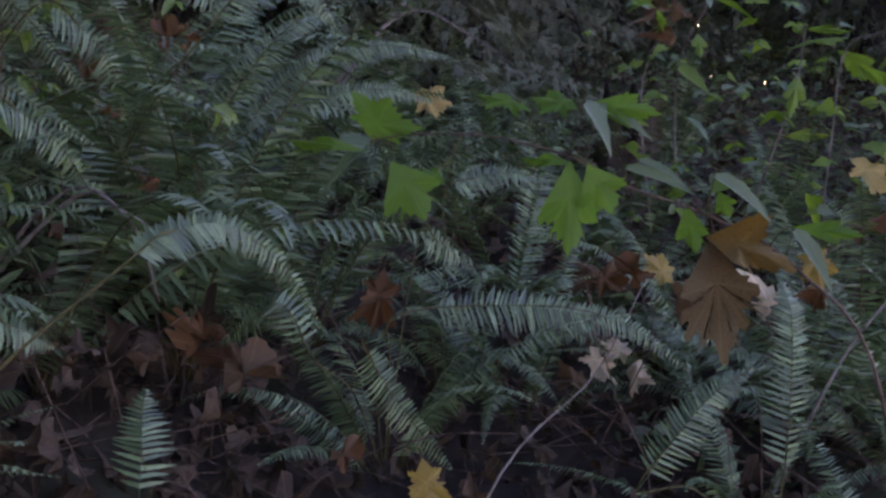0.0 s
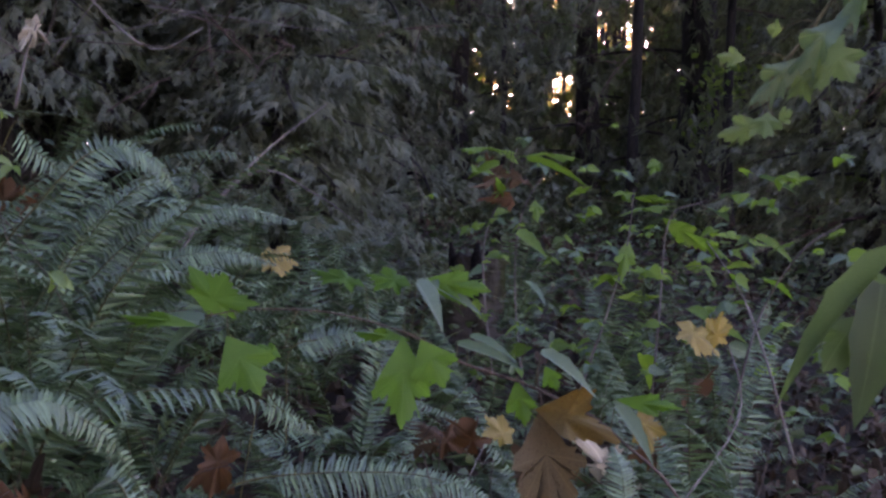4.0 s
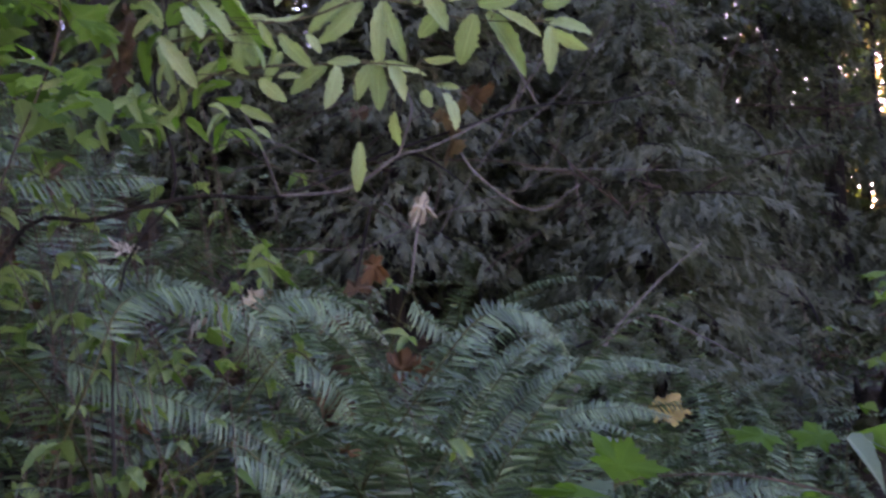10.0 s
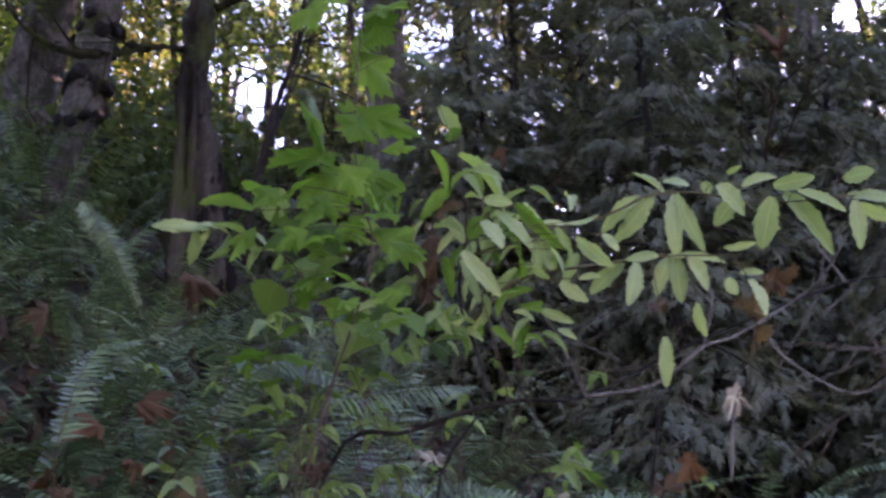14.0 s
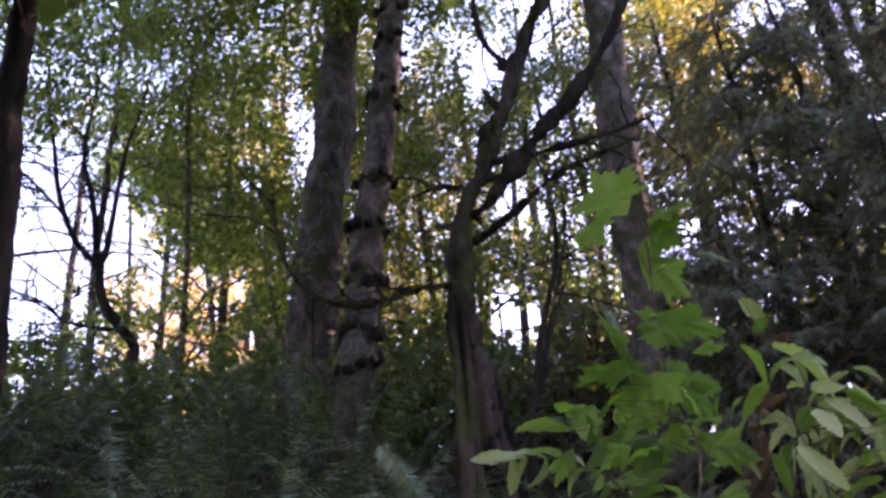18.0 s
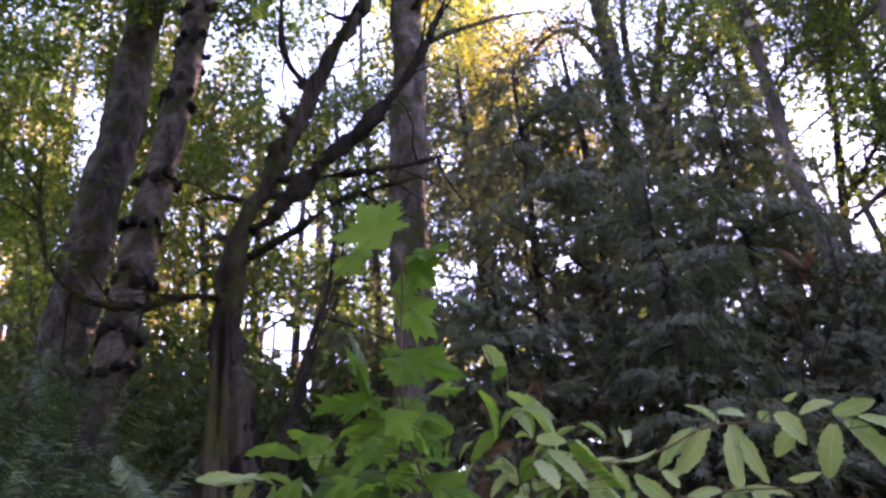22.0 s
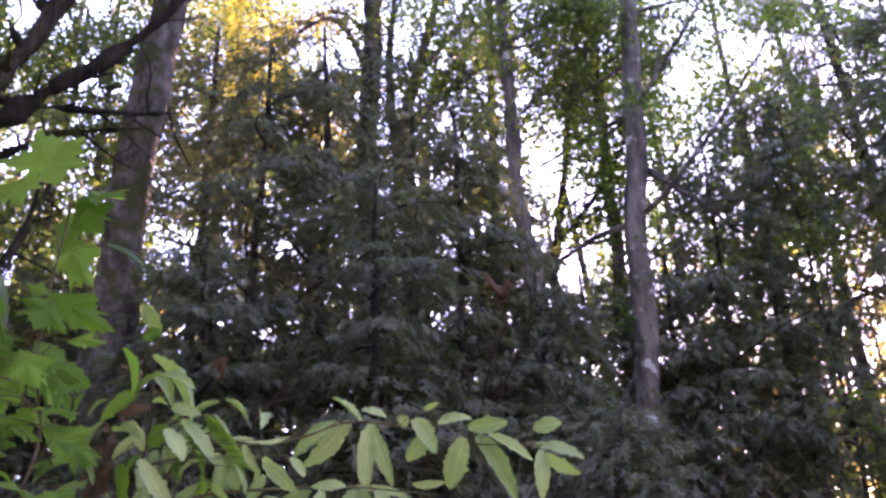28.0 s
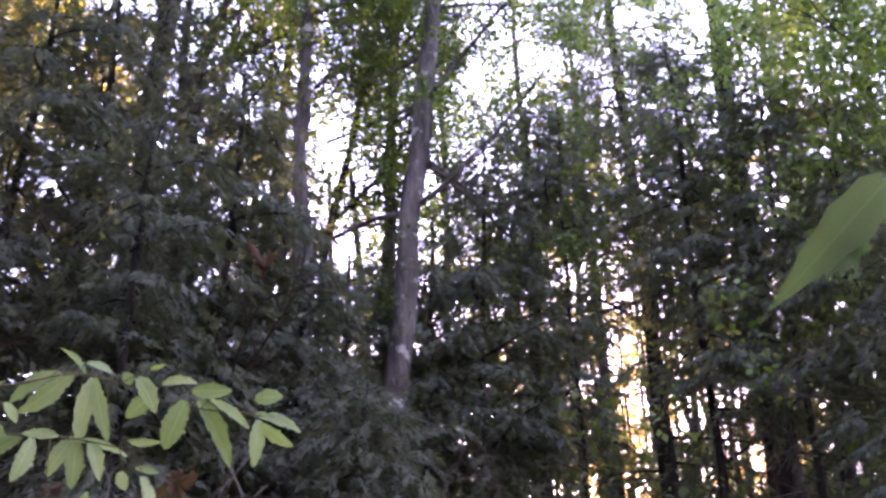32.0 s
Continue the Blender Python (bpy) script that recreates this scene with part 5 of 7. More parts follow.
# long fronds that arch out of their clumps: azimuth and height in degrees along each, then the distance
LONG_FRONDS = [
    [(15.2, -9.0), (13.1, -7.4), (9.9, -6.8), (6.9, -9.0), (4.9, -12.3), 1.75],
    [(1.3, -11.3), (-4.1, -10.6), (-7.8, -10.8), (-11.1, -11.3), (-14.4, -13.5), 2.6],
    [(3.1, -12.6), (1.8, -14.9), (-0.0, -17.2), (-1.9, -19.2), 2.45],
    [(14.7, -21.1), (14.5, -18.3), (14.5, -16.6), (14.3, -15.1), 1.9],
    [(22.6, -0.2), (20.1, -1.0), (18.3, -2.7), (17.0, -4.9), 2.2],
    [(19.5, 4.3), (17.2, 3.3), (15.8, 1.1), (15.5, -1.7), 2.4],
    [(22.3, -11.2), (20.2, -12.0), (18.7, -12.9), 1.8],
    [(-19.4, -19.3), (-19.6, -14.3), (-19.4, -10.4), (-18.8, -8.7), 2.5],
    [(-12.1, -19.8), (-14.1, -16.8), (-15.7, -14.7), (-17.7, -13.1), 2.4],
    [(5.5, -13.8), (7.3, -10.8), (9.1, -11.7), (10.7, -12.8), 2.3],
    [(0.4, -4.9), (2.1, -5.8), (4.2, -7.6), 3],
    [(-1.0, -4.5), (-3.7, -3.4), (-6.9, -3.8), 3.4],
    [(0.1, -6.7), (-1.3, -7.6), (-2.7, -8.6), 2.8],
    [(23.7, 1.2), (27.9, 7.6), (30.6, 7.2), (32.3, 5.3), 2.7],
    [(30.4, 4.3), (26.4, 8.1), (22.2, 6.4), (19.4, 2.9), (16.3, -0.7), 2.5],
    [(21.4, 6.3), (18.2, 7.1), (15.9, 4.7), (15.0, 1.7), 2.7],
    [(31.4, 4.4), (26.3, 2.9), (21.6, 0.8), (16.8, -2.5), 2.3],
    [(13.1, 6.8), (11.6, 5.4), (9.8, 4.1), 3.0],
    [(10.4, -2.1), (6.5, 1.8), (2.6, 3.1), (-1.3, 2.5), 3.2],
    [(12.1, -2.6), (9.4, 1.7), (6.9, 3.9), (4.8, 4.7), 3.1],
    [(13.8, -3.3), (14.0, 0.2), (15.2, 2.2), (16.6, 2.6), 2.9],
    [(8.6, -1.2), (5.1, 0.4), (2.2, 0.8), (-0.3, 0.2), 3.1],
    [(33.4, 13.1), (30.1, 13.3), (26.9, 13.5), (25.1, 13.5), 2.2],
    [(57.6, 19.1), (54.0, 17.6), (50.4, 15.8), 2.6],
    [(46.1, 10.1), (45.5, 13.3), (44.4, 15.5), (42.1, 16.0), 2.5],
    [(52.8, 10.2), (52.4, 13.3), (51.2, 15.5), (49.0, 15.8), 2.6],
    [(28.4, 4.2), (27.3, 7.2), (24.2, 8.1), (20.7, 6.5), (19.0, 3.9), 2.1],
    [(21.6, 3.9), (19.9, 7.0), (16.6, 7.1), (13.8, 4.8), 2.3],
    [(39.3, 11.1), (36.3, 14.5), (33.6, 14.6), (30.1, 12.4), 2.5],
    [(11.4, 3.3), (8.6, 6.1), (6.1, 5.7), (4.6, 3.7), 2.6],
    [(46.2, 22.6), (44.6, 21.0), (43.2, 18.6), (42.3, 16.4), 4.2],
]
CLUMPS = [o for o in bpy.data.objects if o.get("category") == "fern"]
for k, (*pts, r) in enumerate(LONG_FRONDS):
    ln = smooth_line([at(a, e, r + 0.04 * i) for i, (a, e) in enumerate(pts)], 26)
    mid = Vector(ln[0])
    host = min(CLUMPS, key=lambda o: (o.location - mid).length)
    length = np.linalg.norm(np.diff(ln, axis=0), axis=1).sum()
    leaf, _ = frond_on(rel(ln, host), 300 + k, max(14, int(length / (0.0125 if r > 1.85 else 0.0095))), (0.06 + 0.03 * min(1.0, length)) * (1 if r > 1.85 else 0.78), 0.0105 if r > 1.85 else 0.0105)
    ob = part("frond", join([leaf, tube(rel(ln[::3], host), 0.0014, 0.0006, 3)]), M_FERN, host)
    whole = smooth_line([host.location, (host.location + mid) / 2 + Vector((0, 0, 0.08)), mid] + [Vector(ln[j]) for j in (8, 17, 26)], 30)
    part("stalk", tube(rel(whole, host), 0.0032, 0.001, 4), M_RACHIS, ob)

# ======================= leaf litter =======================
def litter():
    n = 2600
    az = np.radians(rng.uniform(-48, 78, n))
    r = 1.6 + 7.4 * rng.random(n) ** 0.8
    x, y = EYE.x - r * np.sin(az), EYE.y + r * np.cos(az)
    p = np.stack([x, y, ground_z(x, y) + rng.uniform(0.01, 0.06, n)], 1)
    # more leaves close by, and leaves caught in the ferns
    for m, a0, a1, r0, r1, lift in ((420, -32, 50, 1.3, 2.9, 0.05), (1300, 12, 66, 2.0, 5.2, 0.36), (500, -32, 12, 2.0, 4.8, 0.14), (1000, -32, 0, 3.4, 8.6, 0.12)):
        az, r = np.radians(rng.uniform(a0, a1, m)), rng.uniform(r0, r1, m)
        x, y = EYE.x - r * np.sin(az), EYE.y + r * np.cos(az)
        p = np.vstack([p, np.stack([x, y, ground_z(x, y) + 0.01 + lift * rng.random(m)], 1)])
    n = len(p)
    nrm = unit(rng.normal(size=(n, 3)) * 0.45 + np.array([0, 0, 1.0]))
    way = unit(rng.normal(size=(n, 3)) * np.array([1, 1, 0.3]))
    L = rng.uniform(0.045, 0.115, n)
    geos = []
    for k, tpl in enumerate(LEAF_FALLEN):
        s = slice(k, None, 4)
        geos.append(stamp(tpl, p[s], frames(way[s], nrm[s], L[s], L[s] * 0.95)))
    ob = new("leaf_litter", mesh_from("leaf_litter", join(geos), M_DEAD))
    tagged(ob, "fallen brown maple leaves littering the slope", "leaf litter", kind="stuff")
    m = 1500
    az = np.radians(rng.uniform(-48, 78, m))
    r = 2.3 + 5.5 * rng.random(m) ** 1.4
    x, y = EYE.x - r * np.sin(az), EYE.y + r * np.cos(az)
    geos = []
    for k in range(m):
        a = np.array([x[k], y[k], ground_z(x[k], y[k]) + rng.uniform(0.0, 0.1)])
        geos.append(tube(limb_line(a, rng.normal(size=3) * np.array([1, 1, 0.35]) + np.array([0, 0, 0.25]), rng.uniform(0.2, 0.8), 0.2, 4, 0.2), 0.003, 0.0012, 3))
    ob = new("fallen_twigs", mesh_from("fallen_twigs", join(geos), M_TWIG))
    tagged(ob, "thin grey twigs strewn among the ferns", "twigs", kind="stuff")


OVATE_SMALL = (np.array([(0, 0, 0), (0.42, 0.3, 0.05), (0.36, 0.62, 0.03), (0, 1, -0.12), (-0.36, 0.62, 0.03), (-0.42, 0.3, 0.05)], float), np.array([(0, 1, 2), (0, 2, 3), (0, 3, 4), (0, 4, 5)]), np.array([(0.5, 0), (1, 0.3), (1, 0.6), (0.5, 1), (0, 0.6), (0, 0.3)]))


def undergrowth():
    """Small leaves of seedlings and creepers between the ferns."""
    n = 14500
    clump = np.radians(np.concatenate([rng.uniform(-46, 76, 420), rng.uniform(-32, -4, 150)])), np.concatenate([2.9 + 5.6 * rng.random(420), 4.4 + 4.6 * rng.random(150)])
    k = rng.integers(570, size=n)
    az, r = clump[0][k] + rng.normal(size=n) * 0.16 / clump[1][k], clump[1][k] + rng.normal(size=n) * 0.16
    far = (r > 4.3) | (az < radians(-8))
    az, r, n = az[far], r[far], int(far.sum())
    x, y = EYE.x - r * np.sin(az), EYE.y + r * np.cos(az)
    p = np.stack([x, y, ground_z(x, y) + np.abs(rng.normal(size=n)) * 0.2 + 0.02], 1)
    L = rng.uniform(0.03, 0.075, n)
    geo = stamp(OVATE_SMALL, p, frames(unit(rng.normal(size=(n, 3)) * np.array([1, 1, 0.4])), unit(rng.normal(size=(n, 3)) * 0.6 + np.array([0, 0, 1.0])), L, L * 0.6))
    ob = new("undergrowth", mesh_from("undergrowth", geo, M_UNDER))
    tagged(ob, "small green leaves of low undergrowth between the ferns", "undergrowth", kind="stuff")


undergrowth()

litter()

# ======================= leaves set one by one =======================
def leaf_between(name, template_mesh, a, b, width, parent, face=0.5, label="", roll=0.3):
    """A leaf from a to b, broad side turned between the sky and the open side of the slope."""
    a, b = Vector(a), Vector(b)
    y = b - a
    ln = y.length
    y.normalize()
    n = (EYE - a).normalized() * face + Vector((0, 0, 1)) * (1 - face) + Vector(rng.normal(size=3) * roll)
    x = y.cross(n).normalized()
    z = x.cross(y)
    m = Matrix((x * width, y * ln, z * ln)).transposed().to_4x4()
    m.translation = a - Vector(parent.location if parent else (0, 0, 0))
    ob = new(name, template_mesh)
    ob.matrix_basis = m
    if parent:
        ob.parent = parent
    if label:
        tagged(ob, label=label)
    return ob


def meshes(name, geo, *mats):
    return [mesh_from(name, geo, m) for m in mats]


LANCE_ELDER = mesh_from("leaflet", LEAF_LANCE, M_ELDER)
LANCE_ELDER3 = mesh_from("leaflet", LEAF_LANCE3, M_ELDER)
LANCE_ELDER2 = mesh_from("leaflet", LEAF_LANCE2, M_ELDER)
M_ELDER_MID = leaf_material("elder_leaf_green", (0.12, 0.2, 0.06), (0.24, 0.33, 0.13), trans=0.45, rough=0.5, island=False, vein=0.2)
LANCE_MID = mesh_from("leaflet", LEAF_LANCE2, M_ELDER_MID)
LANCE_GREEN = mesh_from("leaf", LEAF_LANCE2, M_GREEN)
LANCE_PALE = mesh_from("leaf", LEAF_LANCE, M_PALE_SHEEN)
THREE_SHOOT = mesh_from("leaf", lobed([(-52, 0.47), (0, 0.64), (52, 0.47)], 0.56, teeth=0.1, droop=0.3, ripple=0.08, ragged=0.04, seed=4), M_SHOOT)
MAPLE_SHOOT = mesh_from("leaf", lobed(FIVE, 0.5, teeth=0.09, droop=0.3, ragged=0.05, seed=6), M_SHOOT)
MAPLE_SOFT = mesh_from("leaf", lobed(FIVE, 0.52, teeth=0.09, droop=0.35, ripple=0.08, ragged=0.05, seed=8), M_SOFT)
THREE_SOFT = mesh_from("leaf", lobed([(-52, 0.47), (0, 0.64), (52, 0.47)], 0.56, teeth=0.1, droop=0.35, ripple=0.1, ragged=0.04, seed=9), M_SOFT)
MAPLE_GREEN = mesh_from("leaf", LEAF_MAPLE, M_GREEN)
THREE_GREEN = mesh_from("leaf", LEAF_THREE, M_GREEN)
BROAD_GREEN = mesh_from("leaf", lobed(THREE, 0.56, teeth=0.1, droop=0.3, ripple=0.09, ragged=0.05, seed=12), M_GREEN)
THREE_PALE = mesh_from("leaf", lobed(THREE, 0.52, teeth=0.1, droop=0.35, ripple=0.1, ragged=0.05, seed=17), M_PALE_SHEEN)
OVATE_SOFT = mesh_from("leaf", LEAF_OVATE, M_SOFT)
OVATE_DARK = mesh_from("leaf", LEAF_OVATE, M_UNDER)
OVATE_GREEN = mesh_from("leaf", LEAF_OVATE, M_GREEN)
OVATE_SHRUB = mesh_from("leaf", LEAF_OVATE, M_SHRUB)
THREE_SHRUB = mesh_from("leaf", LEAF_THREE, M_SHRUB)
OVATE_BUSH = mesh_from("leaf", LEAF_OVATE, M_BUSH)
THREE_BUSH = mesh_from("leaf", LEAF_THREE, M_BUSH)
OVATE_PALE = mesh_from("leaf", LEAF_OVATE, M_PALE_SHEEN)
DEAD_BROWN = [mesh_from("leaf", g, M_BROWN) for g in LEAF_DEAD]
DEAD_ORANGE = [mesh_from("leaf", g, M_ORANGE) for g in LEAF_DEAD]
DEAD_BUFF = [mesh_from("leaf", g, M_BUFF) for g in LEAF_DEAD]
DEAD_TAN = mesh_from("leaf", LEAF_DEAD[2], M_TAN)
MAPLE_TAN = mesh_from("leaf", LEAF_MAPLE, M_TAN)
MAPLE_YELLOW = mesh_from("leaf", LEAF_MAPLE, M_YELLOW)

# base azimuth and height, tip azimuth and height in degrees, width in metres
ELDER_UPPER = [
    (14.1, 22.5, 15.3, 23.9, 0.023), (13.5, 22.4, 14.1, 19.8, 0.039), (13.4, 22.4, 12.8, 20.1, 0.035),
    (14.7, 22.5, 16.5, 20.6, 0.046), (15.3, 22.4, 17.4, 21.3, 0.041), (14.0, 23.1, 12.8, 23.0, 0.028),
    (12.0, 22.8, 11.5, 22.2, 0.028), (11.2, 22.6, 10.0, 21.4, 0.041), (10.3, 21.9, 11.5, 20.7, 0.041),
    (9.9, 22.3, 8.3, 22.8, 0.027), (8.5, 21.6, 9.4, 19.4, 0.053), (8.3, 22.1, 6.4, 22.2, 0.037), (7.9, 21.6, 5.9, 19.2, 0.044),
    (7.2, 21.7, 5.1, 20.7, 0.027), (4.8, 21.9, 3.6, 22.0, 0.037), (4.8, 21.0, 2.5, 20.7, 0.035), (4.5, 20.8, 4.6, 19.0, 0.034),
    (4.3, 20.6, 2.9, 19.6, 0.032), (10.6, 23.1, 10.0, 23.3, 0.014),
]
ELDER_LOWER = [
    (14.3, 19.4, 11.3, 19.1, 0.019), (13.9, 19.3, 13.8, 17.3, 0.037), (14.2, 19.3, 15.2, 18.0, 0.035),
    (13.2, 19.2, 12.4, 18.1, 0.032), (16.0, 19.3, 16.4, 17.5, 0.037), (16.6, 19.3, 18.5, 18.1, 0.035),
    (14.8, 19.5, 16.2, 19.7, 0.022), (11.3, 19.5, 9.9, 19.3, 0.019), (10.7, 18.2, 9.6, 18.1, 0.016),
    (10.3, 17.8, 9.5, 16.4, 0.035), (11.4, 18.0, 11.1, 17.3, 0.026), (13.0, 16.9, 13.2, 15.3, 0.028),
    (14.9, 15.4, 15.1, 13.1, 0.030),
]
ELDER_BASE = [
    (23.9, 23.2, 22.4, 23.0, 0.031), (23.4, 22.5, 21.2, 20.7, 0.039), (21.8, 22.8, 20.1, 21.4, 0.033),
    (20.1, 21.5, 19.3, 20.1, 0.022), (19.5, 21.7, 17.5, 21.7, 0.022), (19.0, 20.9, 17.5, 19.1, 0.036),
    (20.5, 20.4, 19.6, 19.1, 0.047), (17.6, 20.9, 16.7, 20.0, 0.026), (21.2, 20.8, 21.3, 18.9, 0.030),
    (21.5, 19.7, 20.9, 18.7, 0.026), (20.1, 18.7, 18.9, 17.5, 0.034), (25.3, 20.6, 23.2, 18.1, 0.039),
    (25.4, 20.4, 24.5, 18.1, 0.030), (25.9, 22.4, 25.2, 20.9, 0.031), (19.1, 18.8, 17.9, 19.0, 0.021),
    (24.1, 22.1, 23.0, 21.0, 0.044),
]
# the same, then the kind of leaf: 0 three lobes, 1 five lobes, 2 narrow, with sky sheen put into its pale colour
MAPLE_TOP = [
    (31.4, 33.2, 33.1, 35.5, 0.165, 1), (32.6, 33.5, 34.7, 31.6, 0.085, 1), (30.4, 32.5, 27.6, 33.4, 0.125, 1), (30.3, 32.7, 28.6, 31.1, 0.09, 0),
    (31.2, 31.2, 28.8, 28.5, 0.095, 0), (31.3, 31.1, 29.4, 31.4, 0.06, 0), (28.3, 30.6, 26.0, 30.0, 0.02, 2), (31.3, 28.1, 27.3, 26.5, 0.075, 0),
    (30.6, 27.8, 31.4, 26.3, 0.105, 0), (33.9, 28.9, 32.5, 25.3, 0.03, 2), (31.7, 25.9, 35.5, 25.1, 0.13, 1), (31.4, 25.3, 33.8, 22.8, 0.125, 1),
    (31.2, 25.9, 29.0, 22.6, 0.12, 1), (30.3, 22.0, 27.3, 20.2, 0.085, 0), (32.6, 23.9, 33.5, 22.5, 0.065, 0), (31.7, 27.8, 31.3, 28.5, 0.05, 0),
    (36.8, 22.9, 39.8, 23.6, 0.03, 3),
]
MAPLE_LOW = [
    (34.2, 28.8, 32.6, 25.5, 0.034), (32.5, 25.9, 36.1, 25.0, 0.090), (33.4, 24.8, 35.6, 23.4, 0.097),
    (31.9, 25.4, 30.6, 23.6, 0.089), (33.1, 23.5, 34.3, 22.0, 0.080), (30.5, 24.4, 29.7, 22.7, 0.073),
    (32.5, 23.1, 32.2, 22.2, 0.048), (29.5, 21.5, 27.2, 20.4, 0.047), (31.7, 21.8, 30.0, 21.2, 0.047),
    (29.7, 26.0, 27.6, 26.1, 0.041), (30.8, 22.7, 28.4, 22.6, 0.048), (35.3, 24.2, 36.8, 23.1, 0.072),
    (33.8, 22.0, 35.5, 21.0, 0.071),
]
ELDER_TALL = [
    (25.2, 25.4, 21.6, 23.2, 0.043), (26.1, 27.9, 24.8, 26.4, 0.039), (25.0, 26.7, 26.0, 26.2, 0.035),
    (23.7, 23.2, 22.7, 22.9, 0.025), (23.7, 22.5, 21.5, 20.4, 0.042), (22.1, 22.8, 19.7, 20.1, 0.033),
    (24.0, 22.2, 24.9, 21.2, 0.050), (26.8, 25.7, 25.1, 23.4, 0.034), (25.1, 24.4, 23.6, 23.4, 0.034),
    (25.8, 23.7, 27.6, 22.4, 0.038), (25.2, 20.8, 26.3, 19.8, 0.037), (21.1, 20.9, 20.2, 19.2, 0.041),
]
SHOOT = [
    (2.4, -2.2, 1.4, 0.0, 0.15, 1), (2.4, -2.7, 4.9, -2.2, 0.05, 2), (2.5, -2.7, 5.5, -4.9, 0.06, 2), (1.2, -3.3, -0.7, -6.5, 0.115, 0),
    (2.5, -2.7, 6.9, -2.3, 0.03, 0), (-6.1, -0.4, -3.1, 0.4, 0.05, 1), (-8.6, -0.3, -6.1, 0.2, 0.06, 1), (-8.9, -0.1, -12.9, -0.6, 0.06, 0),
    (-8.9, -0.2, -10.9, -2.7, 0.085, 2), (-9.6, -0.3, -12.7, -1.6, 0.04, 2), (-8.3, -3.1, -8.3, -8.2, 0.105, 0), (-9.2, -3.3, -10.6, -5.9, 0.09, 0),
    (-8.6, -3.2, -5.4, -3.0, 0.03, 0), (-11.2, -3.5, -15.0, -4.4, 0.03, 2), (-11.8, -3.1, -14.7, -4.1, 0.03, 2), (-14.3, -5.3, -14.9, -7.8, 0.058, 0),
    (-15.7, -3.8, -19.1, -5.7, 0.045, 2), (-15.9, -4.5, -16.6, -5.8, 0.04, 0), (-19.6, -6.1, -23.1, -6.4, 0.04, 0), (-19.7, -6.4, -22.2, -9.2, 0.045, 2),
    (-1.7, -4.4, -0.3, -3.7, 0.03, 0),
]
SHRUB = [
    (-12.4, 6.6, -9.4, 6.7, 0.084), (-12.7, 6.5, -16.3, 6.3, 0.084), (-13.2, 6.0, -16.8, 5.2, 0.042),
    (-11.8, 5.8, -9.9, 5.2, 0.073), (-11.7, 5.3, -12.0, 4.1, 0.084), (-13.7, 4.1, -13.9, 2.8, 0.094),
    (-12.8, 2.2, -14.6, 1.1, 0.094), (-15.3, 4.2, -16.7, 4.8, 0.063), (-18.7, 4.2, -21.0, 4.0, 0.052),
    (-17.7, 3.3, -21.0, 3.9, 0.063), (-20.4, 3.3, -22.6, 1.5, 0.146), (-18.7, 2.1, -18.4, -0.2, 0.125),
    (-22.9, 2.4, -25.0, 2.1, 0.094), (-21.5, 2.7, -23.9, 1.0, 0.146), (-25.0, 2.1, -27.3, 1.0, 0.084),
    (-22.6, 0.7, -23.3, -0.4, 0.125), (-18.1, -1.1, -20.3, -1.0, 0.084), (-18.3, -2.8, -20.3, -3.6, 0.125),
]
SHRUB_LOW = [
    (-19.6, -4.1, -20.1, -5.5, 0.113), (-23.2, -2.6, -25.0, -2.7, 0.094), (-23.8, 0.5, -25.1, 1.1, 0.085),
    (-25.7, 1.4, -27.3, 2.2, 0.085), (-25.3, 5.3, -27.5, 4.7, 0.075), (-26.8, 4.7, -27.6, 5.5, 0.075),
    (-15.1, 1.1, -16.2, 1.4, 0.066), (-17.1, 0.5, -18.2, 0.8, 0.056), (-22.1, -1.5, -23.2, -2.0, 0.094),
    (-11.5, -0.7, -10.3, -0.4, 0.056), (-13.3, -0.4, -14.8, -1.3, 0.075), (-25.6, -0.0, -27.2, -0.6, 0.094),
    (-26.1, -2.3, -25.0, -3.4, 0.094), (-23.9, -3.4, -25.3, -3.9, 0.094),
]
NEAR = [
    (-33.9, 18.6, -32.2, 16.0, 0.07, 1), (-33.3, 16.3, -30.2, 13.0, 0.1, 2), (-31.2, 14.0, -28.4, 11.0, 0.1, 2), (-29.2, 12.0, -26.5, 9.5, 0.085, 2),
    (-30.9, 12.9, -29.2, 9.9, 0.07, 0), (-30.5, 12.3, -31.6, 10.4, 0.075, 0), (-27.4, 8.6, -24.8, 7.9, 0.05, 0), (-27.5, 9.2, -27.4, 7.8, 0.05, 0),
    (-27.8, 8.7, -28.6, 9.1, 0.03, 0), (-28.0, 13.1, -27.2, 13.3, 0.035, 0), (-26.3, 11.8, -24.8, 12.0, 0.036, 0), (-29.6, 11.2, -28.2, 9.6, 0.06, 1),
]
NEAR_LOW = [
    (-34.9, 2.4, -28.2, -5.0, 0.035, 1), (-34.1, 0.8, -33.3, -6.8, 0.085, 2), (-33.0, -0.7, -31.4, -3.7, 0.075, 0), (-34.6, 0.8, -32.8, 0.7, 0.041, 0),
]
EDGE_LEAF = [
    (-33.7, 30.1, -26.9, 25.6, 0.042, 0), (-33.6, 29.9, -29.7, 26.5, 0.066, 2),
]


def leaves_on(root, rows, r, kinds, name="leaf", face=0.55, depth=0.05, broad=1.05, long=1.0):
    for az0, el0, az1, el1, w in rows:
        dr = rng.uniform(-depth, depth)
        a, b = at(az0, el0, r + dr), at(az1, el1, r + dr + rng.uniform(-0.6, 0.6) * depth)
        b = a.lerp(b, long)
        leaf_between(name, kinds[int(rng.integers(len(kinds)))], a, b, w * broad, root, face)


